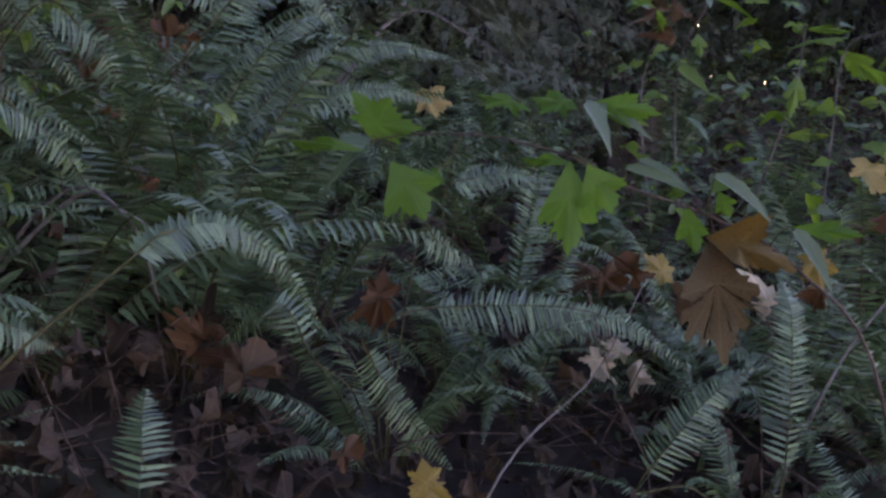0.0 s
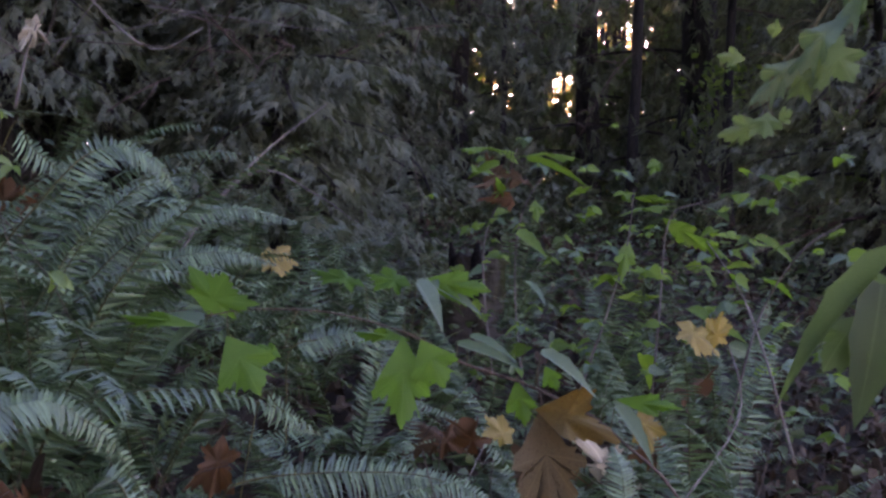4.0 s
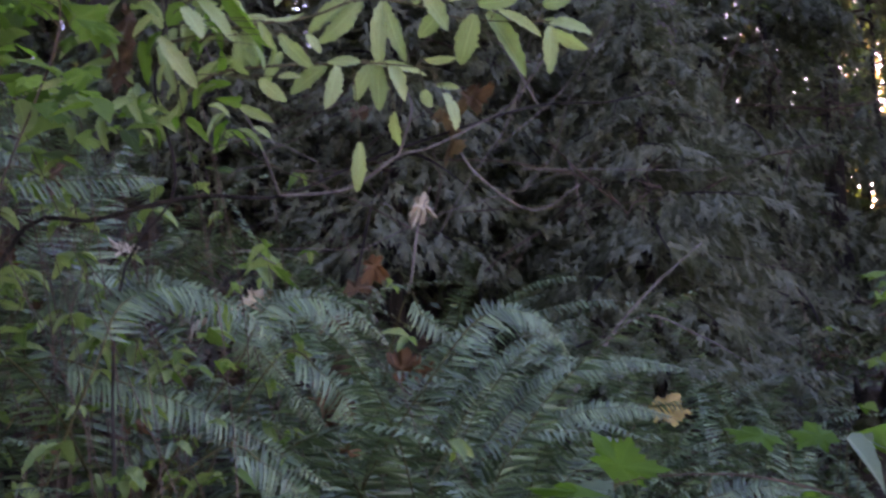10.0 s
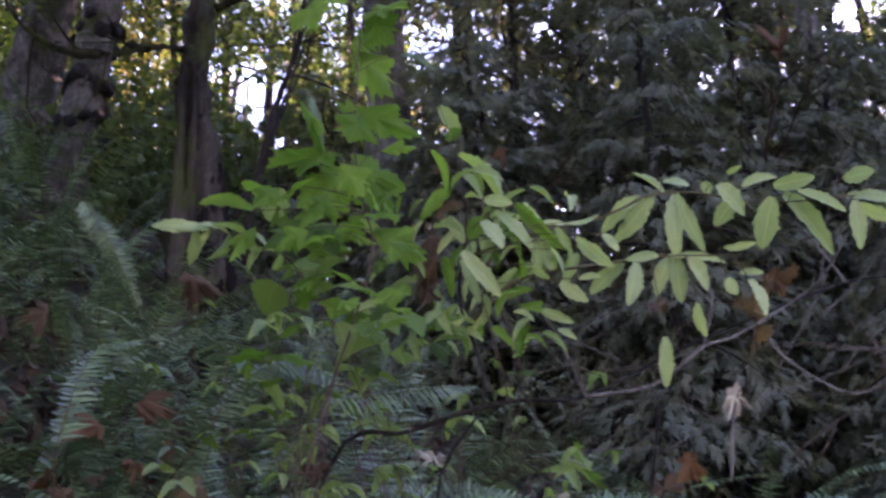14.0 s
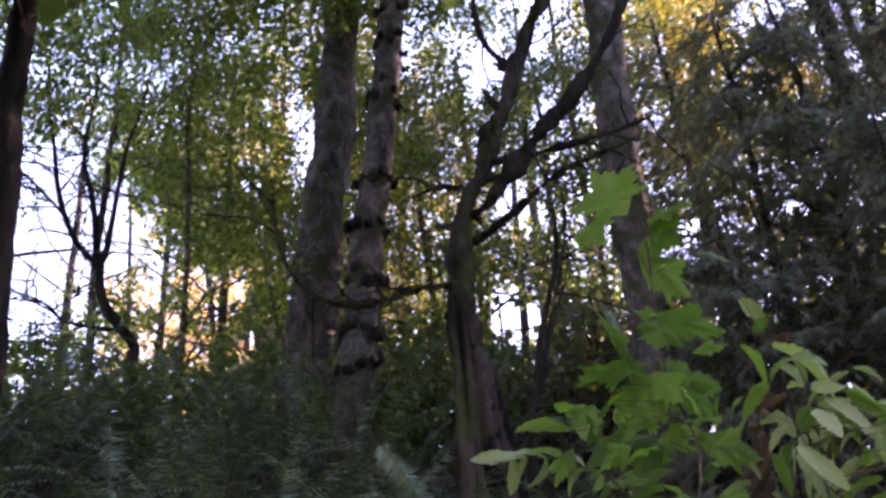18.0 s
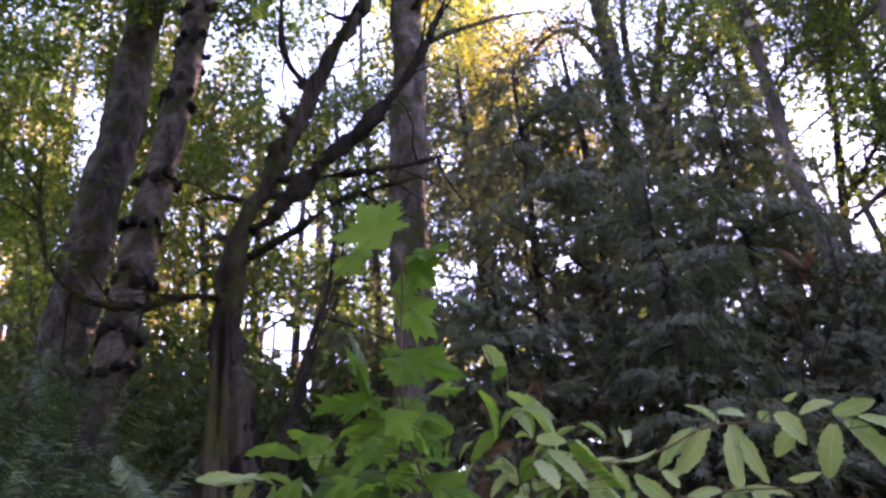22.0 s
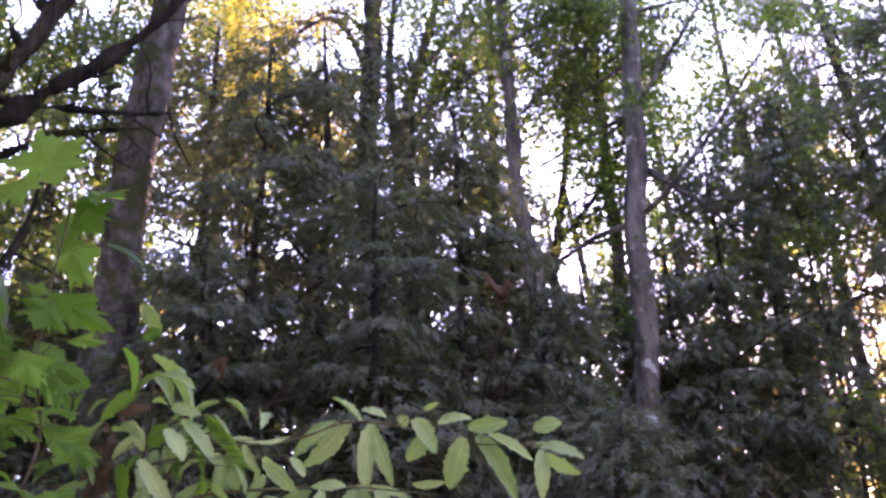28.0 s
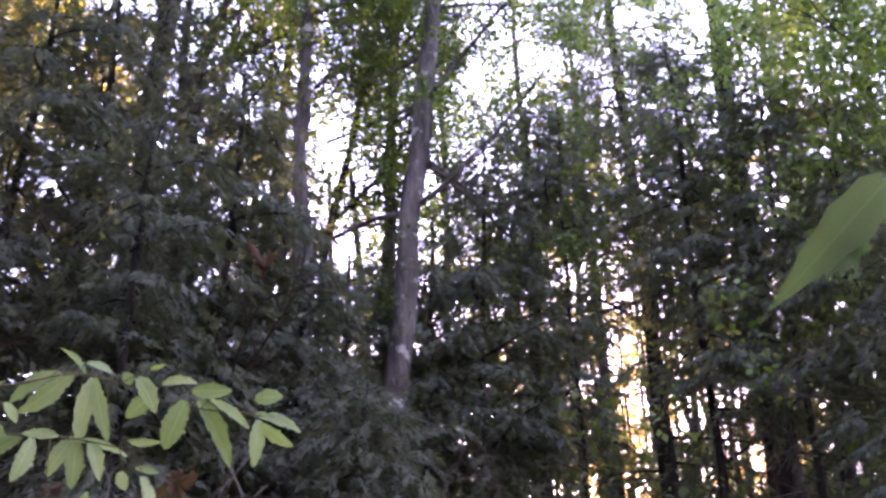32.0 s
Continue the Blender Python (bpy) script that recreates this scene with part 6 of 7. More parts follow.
def leaves_by_kind(root, rows, r, kinds, depth=0.04, broad=1.05):
    """As leaves_on(), with the kind of each leaf given; pale leaves lie flat under the sky, the others hang."""
    for az0, el0, az1, el1, w, k in rows:
        dr = rng.uniform(-depth, depth)
        a, b = at(az0, el0, r + dr), at(az1, el1, r + dr + rng.uniform(-0.5, 0.5) * depth)
        leaf_between("leaf", kinds[k], a, b, w * broad * (0.68 if k == 2 else 1.0), root, (0.75, 0.5, 0.45, 0.6)[k], roll=0.12)


def stem(root, pts, r0, r1, mat, name="stem", n=None, sides=6):
    ln = smooth_line([at(*p) for p in pts], n or 5 * len(pts))
    part(name, tube(rel(ln, root), r0, r1, sides, 0.04), mat, root)
    return ln


def stalks(root, line, rows, r, mat, thick=0.0012):
    """Leaf stalks from the nearest place on a stem to each leaf."""
    for az0, el0, *_ in rows:
        b = np.array(at(az0, el0, r))
        k = np.argmin(np.linalg.norm(line - b, axis=1))
        a = line[max(0, k - 1)]
        part("leaf_stalk", tube(rel(smooth_line([a, (a + b) / 2 + np.array([0, 0, 0.008]), b], 4), root), thick, thick * 0.7, 4), mat, root)


# ---- elder with pale pinnate leaves ----
elder = thing("elder_shrub", on_ground(26.5, 2.2, -0.05), "elder shrub with pale yellow-green pinnate leaves", "shrub")
foot = elder.location.copy()
main = smooth_line([foot, at(27.6, 6, 2.25), at(24.6, 13, 2.12), at(25.6, 18, 2.08), at(25.0, 22, 2.05), at(25.2, 25.5, 2.05)], 24)
part("stem", tube(rel(main, elder), 0.0035, 0.0025, 7, 0.04), M_BARK_DARK, elder)
up = stem(elder, [(25.2, 18.5, 2.1), (23, 20.6, 2.1), (20.4, 21.3, 2.1), (17.5, 21.7, 2.1), (14.8, 22.5, 2.1), (12.2, 22.3, 2.1), (9.0, 21.4, 2.1), (4.4, 21.0, 2.1)], 0.004, 0.0012, M_STEM, "branch")
low = stem(elder, [(25.4, 16.5, 2.1), (23, 18.6, 2.08), (20.7, 19.2, 2.05), (16.6, 19.4, 2.05), (13.9, 19.4, 2.05), (10.5, 19.0, 2.05)], 0.004, 0.0012, M_STEM, "branch")
leaves_on(elder, ELDER_UPPER, 2.1, [LANCE_ELDER, LANCE_ELDER3, LANCE_ELDER2], "leaflet", 0.7, broad=0.86, long=1.1)
leaves_on(elder, ELDER_LOWER, 2.05, [LANCE_ELDER, LANCE_ELDER2, LANCE_ELDER3], "leaflet", 0.7, broad=0.92, long=1.1)
leaves_on(elder, ELDER_BASE, 2.0, [LANCE_ELDER, LANCE_ELDER2, LANCE_ELDER3], "leaflet", 0.6, broad=0.78, long=0.92)
leaves_on(elder, ELDER_TALL, 2.05, [LANCE_MID, LANCE_GREEN, LANCE_ELDER2], "leaflet", 0.6, broad=0.8, long=0.9)
for ln, rows, r in ((up, ELDER_UPPER, 2.1), (low, ELDER_LOWER, 2.05), (main, ELDER_BASE, 2.0), (main, ELDER_TALL, 2.05)):
    stalks(elder, ln, rows, r, M_STEM)

for k in range(70):
    az0, el0 = rng.normal(24.2, 2.4), rng.uniform(16.0, 23.5)
    d = Vector((rng.normal(), rng.normal() * 0.6, -abs(rng.normal()) * 0.6 - 0.1)).normalized() * rng.uniform(0.045, 0.085)
    a = at(az0, el0, rng.uniform(1.98, 2.2))
    leaf_between("leaflet", (LANCE_ELDER, LANCE_ELDER2, LANCE_MID, LANCE_MID, LANCE_GREEN)[k % 5], a, a + d, d.length * 0.3, elder, 0.45)

side = stem(elder, [(31.0, 15.0, 2.2), (34.5, 20.0, 2.2), (36.0, 20.9, 2.2), (37.5, 21.5, 2.2), (39.0, 21.7, 2.2), (40.1, 21.8, 2.2)], 0.003, 0.001, M_STEM, "branch")
for k in range(8, len(side) - 1, 4):
    for sg in (-1, 1):
        a = Vector(side[k])
        way = (Vector(side[k + 1]) - Vector(side[k - 1])).normalized()
        d = (way * rng.uniform(0.3, 1.1) + Vector((rng.normal() * 0.25, -0.5 * sg, -0.35 + 0.45 * sg + rng.normal() * 0.25))).normalized() * rng.uniform(0.045, 0.09)
        leaf_between("leaflet", (LANCE_ELDER, LANCE_ELDER3, LANCE_MID)[int(rng.integers(3))], a, a + d, d.length * rng.uniform(0.3, 0.42), elder, rng.uniform(0.3, 0.75))

# ---- young maple ----
maple = thing("maple_sapling", on_ground(32.5, 2.05, -0.05), "young maple sapling with bright green lobed leaves", "sapling")
foot = maple.location.copy()
main = smooth_line([foot, at(34.4, 4, 2.1), at(33.6, 11, 2.03), at(30.4, 20, 2.0), at(30.7, 23.4, 2.0), at(31.1, 26.1, 2.0), at(30.9, 28.9, 2.0), at(30.6, 32.0, 2.0), at(31.2, 33.4, 2.0)], 28)
part("stem", tube(rel(main, maple), 0.0028, 0.0015, 7, 0.04), M_TWIG, maple)
leaves_by_kind(maple, MAPLE_TOP, 2.0, [BROAD_GREEN, MAPLE_GREEN, LANCE_PALE, LANCE_GREEN])
leaves_on(maple, MAPLE_LOW, 1.95, [MAPLE_GREEN, BROAD_GREEN, THREE_GREEN], "leaf", 0.5, broad=0.92)
stalks(maple, main, MAPLE_TOP + MAPLE_LOW, 1.98, M_STEM)
for k in range(52):
    az0, el0 = 32.2 + np.clip(rng.normal() * 2.6, -4.8, 4.4), rng.uniform(15.5, 24.5)
    d = rng.normal(size=2)
    d = d / np.linalg.norm(d) * rng.uniform(1.2, 2.6)
    r = rng.uniform(1.92, 2.15)
    leaf_between("leaf", (MAPLE_GREEN, THREE_BUSH, OVATE_BUSH, THREE_GREEN, LANCE_MID)[k % 5], at(az0, el0, r), at(az0 + d[0] * 1.2, el0 - abs(d[1]) * 0.8, r + rng.normal() * 0.04), rng.uniform(0.035, 0.085), maple, rng.uniform(0.0, 0.5))

# ---- arching shoot over the ferns ----
shoot = thing("arching_shoot", on_ground(-26.5, 2.1, -0.05), "thin arching maple shoot with green leaves", "sapling")
foot = shoot.location.copy()
main = smooth_line([foot, at(-24.2, -13.8, 2.0), at(-19.6, -8.0, 2.0), at(-15.3, -5.7, 1.95), at(-11.5, -4.5, 1.9), at(-9.2, -3.3, 1.9), at(-6.8, -2.5, 1.9), at(-3.7, -1.9, 1.9), at(0.2, -1.9, 1.9), at(2.4, -2.3, 1.9)], 48)
part("stem", tube(rel(main, shoot), 0.0034, 0.0012, 7, 0.03), M_TWIG, shoot)
leaves_by_kind(shoot, SHOOT, 1.9, [THREE_SHOOT, MAPLE_SHOOT, OVATE_PALE])
stalks(shoot, main, SHOOT, 1.9, M_STEM)

# ---- leafy shrub beyond the shoot ----
shrub = thing("shrub", on_ground(-17, 4.1, -0.05), "leafy shrub with thin pale stems and small green leaves", "shrub")
lines = []
for pts in ([(-11.8, -7, 4.2), (-10.9, 0.9, 4.3), (-12.0, 4.5, 4.2), (-12.6, 6.6, 4.2)], [(-13.4, -7, 4.1), (-12.7, -1.4, 4.2), (-12.9, 3.0, 4.2), (-14.5, 6.0, 4.2)],
            [(-20.0, -8, 3.8), (-20.4, -1.8, 3.8), (-20.8, 3.0, 3.8), (-22.5, 4.0, 3.8)], [(-27.5, -9, 3.3), (-26.0, -3.9, 3.3), (-24.6, -0.5, 3.4), (-22.8, 2.0, 3.6)],
            [(-16, -7, 4.0), (-17.5, -2.5, 3.9), (-18.6, 1.5, 3.9), (-18.9, 4.6, 3.9)], [(-24, -8, 3.6), (-25.5, -2, 3.5), (-27.5, 1.5, 3.4), (-29.5, 3, 3.4)]):
    lines.append(stem(shrub, pts, 0.005, 0.0018, M_TWIG_PALE, "stem"))
allst = np.concatenate(lines)
leaves_on(shrub, SHRUB, 4.0, [OVATE_SHRUB, THREE_SHRUB], "leaf", 0.35, 0.25, 0.62)
leaves_on(shrub, SHRUB_LOW, 3.7, [OVATE_SHRUB, THREE_SHRUB, OVATE_SHRUB, OVATE_PALE], "leaf", 0.35, 0.25, 0.62)
stalks(shrub, allst, SHRUB + SHRUB_LOW, 3.95, M_TWIG)
upper = allst[allst[:, 2] > 1.1]
for k in range(112):
    p = Vector(upper[int(rng.integers(len(upper)))]) + Vector(rng.normal(size=3) * np.array([0.17, 0.17, 0.13]))
    turn, ln = rng.uniform(0, 6.28), rng.uniform(0.04, 0.085)
    for q in range(int(rng.integers(2, 5))):
        a = turn + (q - 1) * 1.25 + rng.normal() * 0.2
        d = Vector((math.cos(a), math.sin(a), -0.25 + rng.normal() * 0.25)).normalized() * ln * rng.uniform(0.75, 1.1)
        leaf_between("leaf", (OVATE_SHRUB, THREE_SHRUB, OVATE_SHRUB, OVATE_PALE)[min(3, int(rng.integers(9)) // 2)], p, p + d, d.length * 0.68, shrub, 0.28, roll=0.3)

# ---- tangle of low bushes under the elder ----
for caz, cel, cr, n in ((24, 13.5, 2.5, 70), (29, 14.5, 2.4, 70), (33, 14.5, 2.4, 70), (20, 12.0, 2.7, 50), (35.5, 16.5, 2.5, 50), (27.5, 17.5, 2.3, 60), (31, 18.5, 2.2, 50), (25.5, 10.5, 2.6, 50), (31, 11.0, 2.5, 50), (33.5, 17.5, 2.6, 60), (36, 18.5, 3.0, 60), (30, 16.5, 2.5, 50)):
    c = at(caz, cel, cr)
    foot = on_ground(caz, cr, -0.03)
    bush = thing("bush", foot, "low leafy bush with thin stems and small green leaves", "bush", "low bushes under the elder")
    tips = []
    for k in range(6):
        tip = c + Vector(rng.normal(size=3) * np.array([0.12, 0.12, 0.1]))
        low_end = foot + Vector((rng.normal() * 0.25, rng.normal() * 0.15, 0))
        ln = smooth_line([low_end, low_end.lerp(tip, 0.5) + Vector(rng.normal(size=3) * 0.09), tip], 10)
        part("stem", tube(rel(ln, bush), 0.0018, 0.0008, 4), M_TWIG, bush)
        tips.append(ln[3:])
    tips = np.concatenate(tips)
    for k in range(int(n * 0.42)):
        p = Vector(tips[int(rng.integers(len(tips)))]) + Vector(rng.normal(size=3) * 0.06)
        turn, ln = rng.uniform(0, 6.28), rng.uniform(0.035, 0.08)
        for q in range(3):
            a = turn + (q - 1) * 1.3 + rng.normal() * 0.25
            d = Vector((math.cos(a), math.sin(a), -0.3 + rng.normal() * 0.3)).normalized() * ln * rng.uniform(0.7, 1.1)
            leaf_between("leaf", (OVATE_BUSH, LANCE_MID, THREE_BUSH, LANCE_MID, OVATE_PALE)[min(4, int(rng.integers(9)) // 2)], p, p + d, d.length * 0.42, bush, 0.2, roll=0.4)

# ---- leaves close by on the open side ----
near = thing("overhanging_branch", on_ground(-41, 1.75, -0.05), "branch with large soft green leaves leaning over the path", "shrub")
foot = near.location.copy()
main = smooth_line([foot, at(-39, -12, 1.7), at(-37.5, 2, 1.65), at(-35.5, 14, 1.7), at(-33.0, 17.0, 1.7), at(-29, 12.5, 1.7), at(-26.5, 9.2, 1.7)], 30)
part("stem", tube(rel(main, near), 0.008, 0.0018, 7, 0.03), M_STEM, near)
stem(near, [(-38.6, -9, 1.68), (-37, -1, 1.5), (-35.5, 2.6, 1.32)], 0.004, 0.002, M_STEM, "branch")
stem(near, [(-37.0, 5, 1.66), (-37, 20, 1.3), (-34.5, 30.5, 1.02)], 0.004, 0.002, M_STEM, "branch")
leaves_by_kind(near, NEAR, 1.7, [THREE_SOFT, MAPLE_SOFT, THREE_PALE], 0.05)
leaves_by_kind(near, NEAR_LOW, 1.3, [THREE_SOFT, OVATE_SOFT, OVATE_DARK])
leaves_by_kind(near, EDGE_LEAF, 1.0, [OVATE_SOFT, OVATE_GREEN, THREE_PALE], 0.02)
stalks(near, main, NEAR, 1.7, M_STEM)

# ---- bare branch with hanging dead leaves ----
branch = thing("bare_branch", on_ground(38.0, 2.5, 0.0), "bare dark forked branch leaning out of the ferns", "branch")
foot = branch.location.copy()
main = smooth_line([foot, at(33.0, 9.2, 2.4), at(28.4, 11.4, 2.3), at(23.5, 12.6, 2.3), at(19.3, 12.6, 2.3), at(14.5, 14.4, 2.35), at(10.0, 15.7, 2.4), at(5.5, 16.7, 2.5), at(2, 16.6, 2.55), at(-0.7, 16.9, 2.6)], 44)
part("stem", tube(rel(main, branch), 0.0055, 0.002, 7, 0.1), M_BARK_DARK, branch)
fork = stem(branch, [(19.3, 12.6, 2.3), (15.8, 12.9, 2.3), (13.1, 14.5, 2.3), (11.4, 14.9, 2.3), (9.1, 15.8, 2.4), (6.8, 17.0, 2.4), (5.1, 19.0, 2.4)], 0.004, 0.0015, M_TWIG_PALE, "fork")
for pts in ([(19.3, 12.6, 2.3), (20.6, 16, 2.25), (22.5, 19, 2.2), (23.3, 20.5, 2.2)], [(10.2, 15.6, 2.4), (9, 13.5, 2.4), (6, 11.4, 2.4), (3.5, 12.6, 2.45)], [(5.5, 16.7, 2.5), (6.5, 18.5, 2.5), (7.5, 20.0, 2.5)],
            [(12.5, 8, 2.2), (12, 11, 2.2), (11.3, 13.0, 2.2)], [(13.0, 14.5, 2.3), (12.2, 17, 2.3), (12.8, 18.3, 2.3)]):
    stem(branch, pts, 0.003, 0.0012, M_TWIG_PALE, "twig", 12, 5)

for k in range(22):
    az, el, r = rng.uniform(6, 24), rng.uniform(9, 15), rng.uniform(2.25, 2.6)
    pts = [(az, el, r)]
    d = rng.normal(size=2) * np.array([2.2, 1.2]) + np.array([-1.0, 1.0])
    for q in range(3):
        az, el = az + d[0] + rng.normal() * 0.7, el + d[1] + rng.normal() * 0.6
        pts.append((az, el, r + rng.normal() * 0.05))
    stem(branch, pts, 0.0015, 0.0006, M_TWIG_PALE if k % 2 else M_TWIG, "twig", 12, 4)


def dead_leaf(az0, el0, az1, el1, r, w, mesh, label, face=0.6, name="dead_leaf", category="leaf"):
    a, b = at(az0, el0, r), at(az1, el1, r)
    ob = leaf_between(name, mesh, a, b, w, None, face, label, 0.2)
    tagged(ob, label, category, "fallen and hanging dead leaves")
    part("leaf_stalk", tube([(0, 0, 0), (0.03, -0.16, 0.02), (0.01, -0.32, 0.06)], 0.014, 0.01, 5), M_TWIG, ob)
    return ob


dead_leaf(11.6, 12.8, 12.4, 10.6, 2.2, 0.036, DEAD_BUFF[1], "dry buff maple leaf hanging folded on a twig", 0.8)
dead_leaf(12.0, 12.3, 10.9, 11.4, 2.21, 0.024, DEAD_BUFF[3], "dry buff maple leaf hanging folded on a twig", 0.7)
dead_leaf(14.6, 9.6, 14.1, 7.9, 2.3, 0.06, DEAD_ORANGE[0], "orange-brown curled maple leaf caught on a twig")
dead_leaf(11.2, 16.6, 9.6, 15.4, 2.4, 0.07, DEAD_TAN, "crumpled pale dead leaf on the bare branch")
dead_leaf(9.2, 18.0, 8.4, 16.4, 2.35, 0.07, DEAD_BROWN[2], "curled brown dead leaf on the bare branch")
dead_leaf(10.0, 16.0, 10.6, 13.6, 2.4, 0.03, DEAD_TAN, "shrivelled leaf hanging from the branch")
dead_leaf(15.6, 16.9, 14.3, 16.6, 2.3, 0.05, DEAD_BROWN[1], "curled brown dead leaf on the bare branch")
dead_leaf(40.6, 19.1, 38.0, 18.4, 3.0, 0.12, DEAD_BROWN[3], "orange-brown maple leaf caught among ferns")
dead_leaf(39.9, 9.6, 39.8, 7.3, 2.8, 0.11, MAPLE_TAN, "olive-tan maple leaf resting at the foot of the bank")
M_GOLD = leaf_material("golden_brown_leaf", (0.12, 0.083, 0.024), (0.25, 0.177, 0.055), trans=0.35, rough=0.65, island=False, vein=0.1, spots=(0.08, 0.045, 0.02), glow=(1.5, 1.1, 0.5))
HANGING = mesh_from("leaf", lobed([(-82, 0.36), (-40, 0.48), (0, 0.64), (40, 0.5), (80, 0.38)], 0.52, teeth=0.05, droop=0.25, ripple=0.03, curl=0.3, ragged=0.09, seed=31), M_TAN)
HANGING_TOP = mesh_from("leaf", lobed(THREE, 0.44, teeth=0.05, droop=0.6, ripple=0.16, curl=0.7, ragged=0.08, seed=33), M_GOLD)
dead_leaf(-15.7, -6.6, -16.5, -13.4, 1.97, 0.15, HANGING, "large limp brown maple leaf draped over a thin stem", 0.9)
dead_leaf(-15.4, -6.6, -20.0, -8.2, 1.955, 0.11, HANGING_TOP, "golden-brown maple leaf folded over a thin stem", 0.7)
dead_leaf(1.0, 0.6, -1.2, 0.2, 4.0, 0.16, MAPLE_YELLOW, "yellow maple leaf lying on fern fronds", 0.5)
for az, el, r, s, kind in ((22.7, 24.8, 5, 0.09, 1), (6.3, 28.0, 5, 0.11, 1), (33.5, 9.0, 3.2, 0.1, 1), (17.2, 1.5, 3.0, 0.14, 1), (15.8, 4.0, 3.0, 0.12, 0), (27.5, 9.6, 3.0, 0.08, 2), (31, 13, 3, 0.1, 0),
                           (24, 6.5, 3.2, 0.1, 2), (21, 6.6, 3.2, 0.1, 2), (-8.6, -8.2, 3.2, 0.16, 0), (-12.4, -8.2, 3.2, 0.1, 3), (-10, -8.8, 3.2, 0.12, 1), (2.4, -10.5, 2.9, 0.15, 1),
                           (10.0, -13, 2.6, 0.14, 1), (12, -12.6, 2.6, 0.12, 1), (-20.5, -9, 3.2, 0.1, 1), (-22.6, -3.0, 3.4, 0.14, 3), (3.5, -18.5, 2.2, 0.08, 1), (-0.8, -20.5, 2.1, 0.1, 3), (-9.6, -13.5, 2.8, 0.09, 2),
                           (-11.4, -14.2, 2.8, 0.09, 2), (-10.4, -12.6, 2.8, 0.08, 2), (-8.2, -14.4, 2.7, 0.08, 0), (9, -14.2, 2.5, 0.15, 0), (42, 13, 3.2, 0.12, 1), (44.5, 12.0, 3.0, 0.1, 1), (47, 16.5, 3.4, 0.1, 0),
                           (-11.4, 4.9, 4.1, 0.13, 0), (-12.3, 4.3, 4.15, 0.12, 1), (-11.0, 5.4, 4.2, 0.1, 0), (-12.8, 4.8, 4.1, 0.09, 0), (13.3, 3.5, 3.0, 0.1, 1), (16.8, 5.7, 3.0, 0.09, 1), (15.5, 7.4, 3.0, 0.08, 0), (12.5, 3.2, 3.0, 0.07, 1),
                           (-22.8, -5.6, 3.0, 0.11, 1), (-23.7, -2.5, 3.1, 0.09, 3), (-20.4, -7.8, 2.8, 0.1, 3), (-11.2, -8.3, 2.6, 0.1, 1), (-18.4, -9.6, 2.9, 0.1, 2), (-14.5, -10.2, 2.9, 0.12, 0)):
    m = (DEAD_BROWN, DEAD_ORANGE, DEAD_BUFF, [MAPLE_YELLOW] * 4)[kind][int(rng.integers(4))]
    lab = ("brown curled dead maple leaf", "orange-brown curled dead maple leaf", "pale buff dead maple leaf", "yellow fallen maple leaf")[kind] + " caught among the undergrowth"
    d = rng.normal(size=2)
    d = d / np.linalg.norm(d) * math.degrees(s / r) * 0.6
    dead_leaf(az - d[0], el - d[1], az + d[0], el + d[1], r, s * 0.9, m, lab, 0.5)

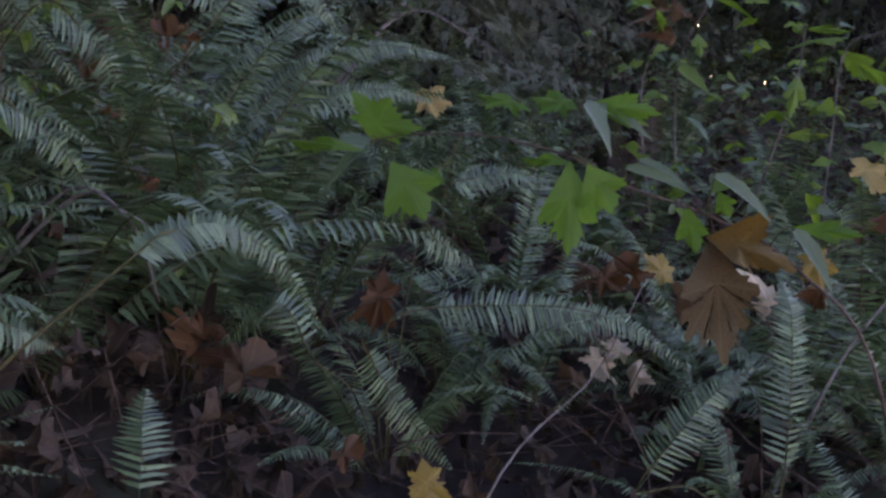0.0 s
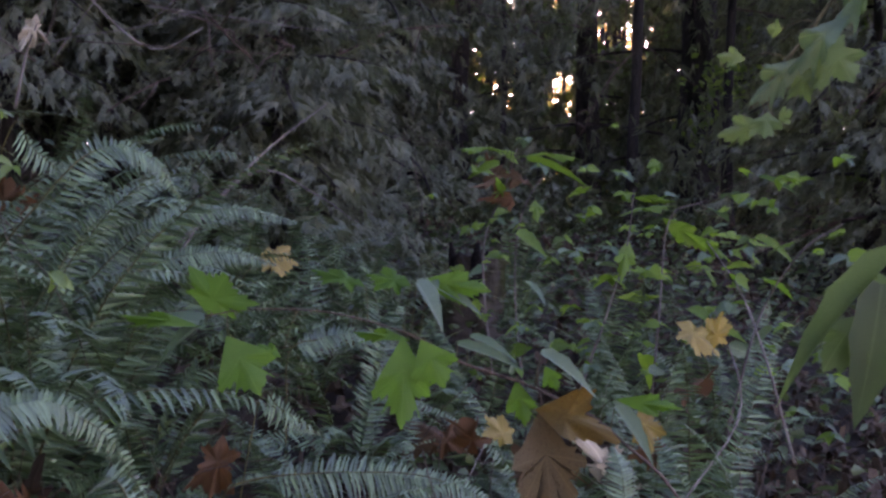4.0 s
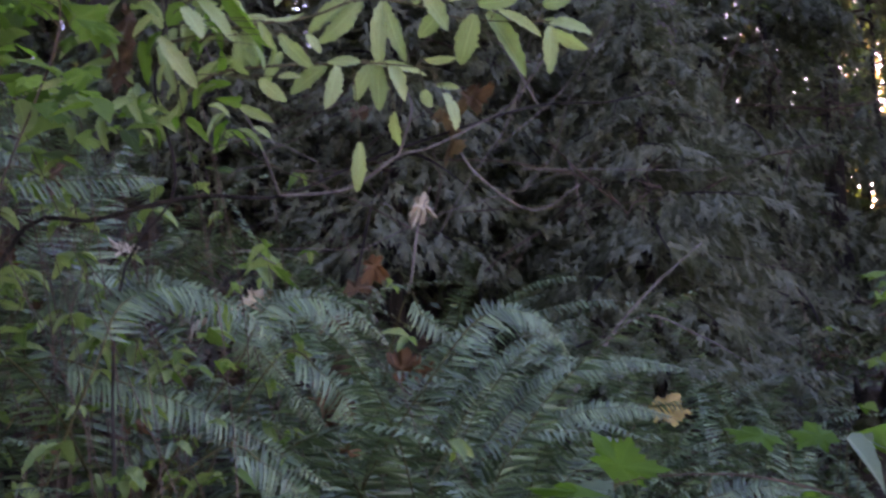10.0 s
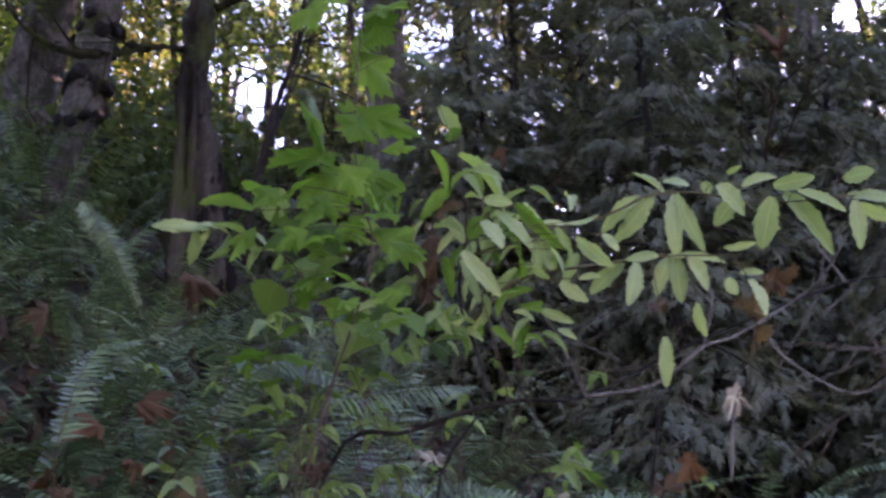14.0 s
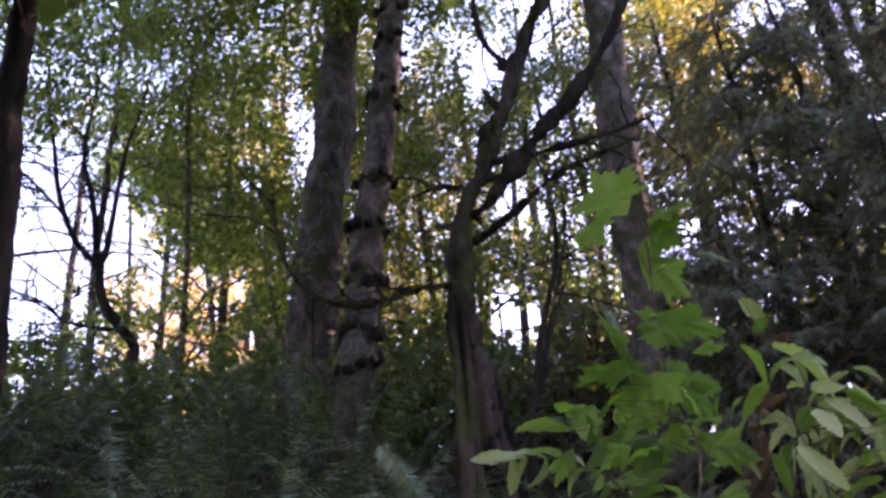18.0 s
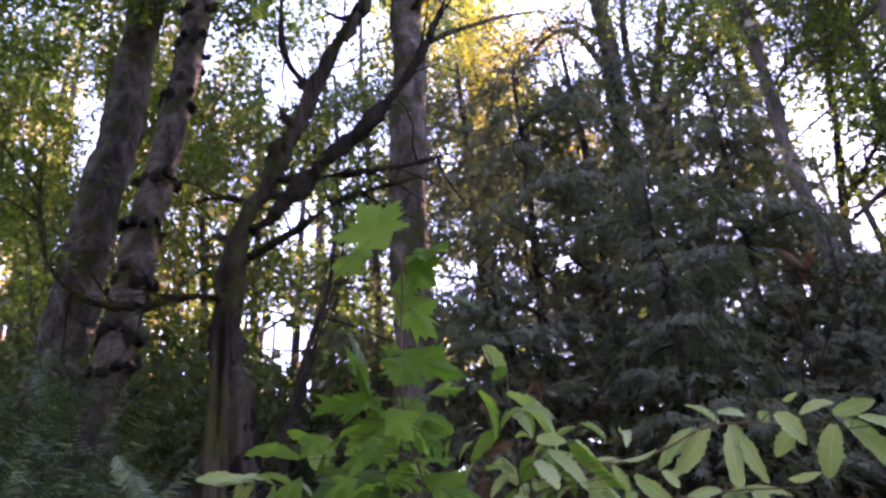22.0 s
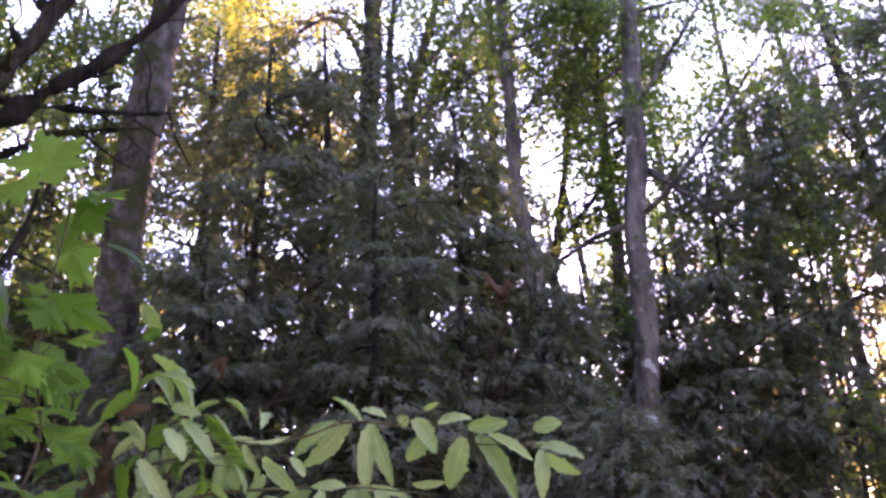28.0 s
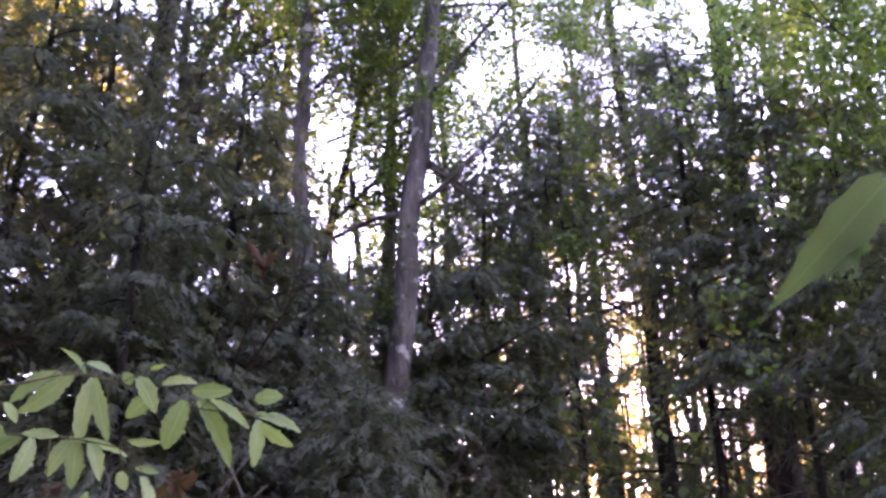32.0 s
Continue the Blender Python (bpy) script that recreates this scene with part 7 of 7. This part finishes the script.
for k in range(46):
    az, el, r = rng.uniform(13, 47), 0, rng.uniform(2.3, 3.4)
    g = on_ground(az, r, rng.uniform(0.12, 0.75))
    kind = int(rng.integers(3))
    m = (DEAD_BROWN, DEAD_ORANGE, DEAD_BROWN)[kind][int(rng.integers(4))]
    d = Vector((rng.normal(), rng.normal(), -abs(rng.normal()))).normalized() * rng.uniform(0.05, 0.1)
    ob = leaf_between("dead_leaf", m, g, g + d, d.length * 0.85, None, 0.5, "", 0.4)
    tagged(ob, ("brown", "orange-brown", "brown")[kind] + " curled dead maple leaf caught among the undergrowth", "leaf", "fallen and hanging dead leaves")

for az, el, ln in ((27.0, 22.0, 0.09), (26.6, 20.6, 0.1), (27.4, 19.4, 0.08), (26.9, 23.4, 0.06), (25.9, 25.3, 0.05)):
    g = at(az, el, 2.08)
    d = Vector((rng.normal() * 0.4, rng.normal() * 0.4, -1)).normalized() * ln
    ob = leaf_between("dead_leaf", DEAD_BROWN[int(rng.integers(4))], g, g + d, ln * 0.6, None, 0.6, "", 0.4)
    tagged(ob, "withered brown leaf hanging in the elder shrub", "leaf", "fallen and hanging dead leaves")

# ---- loose grey sticks ----
for pts, th in (([(3.2, 3.5, 4.6), (0.5, 6.4, 4.7), (-2.2, 8.6, 4.8)], 0.008), ([(1.5, 4.9, 4.5), (-1.8, 3.9, 4.5), (-4.1, 2.4, 4.5)], 0.006), ([(18.6, -5.0, 2.4), (15.1, -6.4, 2.3), (13.7, -10.5, 2.3)], 0.006),
                ([(18.2, -5.4, 2.4), (15.4, -5.9, 2.35), (12.6, -8.0, 2.3)], 0.006), ([(36.6, 22.0, 5.8), (35.6, 26.5, 5.8), (34.0, 30.4, 5.8), (33.6, 33.0, 5.8)], 0.03),
                ([(-22, -12, 2.8), (-25, -6.5, 3.0), (-23.5, -1.5, 3.2)], 0.005), ([(-5, -19, 2.3), (-9.5, -14, 2.6), (-12.0, -8.6, 2.9)], 0.004)):
    p0 = at(*pts[0])
    g = on_ground(pts[0][0], pts[0][2], -0.02)
    ob = thing("stick", g, "bare grey stick lying among the undergrowth", "stick", "loose sticks")
    q0, q1 = at(*pts[0]), at(*pts[1])
    d = (q0 - q1).normalized()
    q = q0 + Vector((d.x, d.y, 0)) * 0.35
    q.z = max(float(ground_z(q.x, q.y)) - 0.02, q0.z - 0.35)
    ln = smooth_line([q] + [at(*p) for p in pts], 16)
    part("wood", tube(rel(ln, ob), th, th * 0.35, 6, 0.08), M_TWIG_PALE if th < 0.02 else M_BARK_DARK, ob)
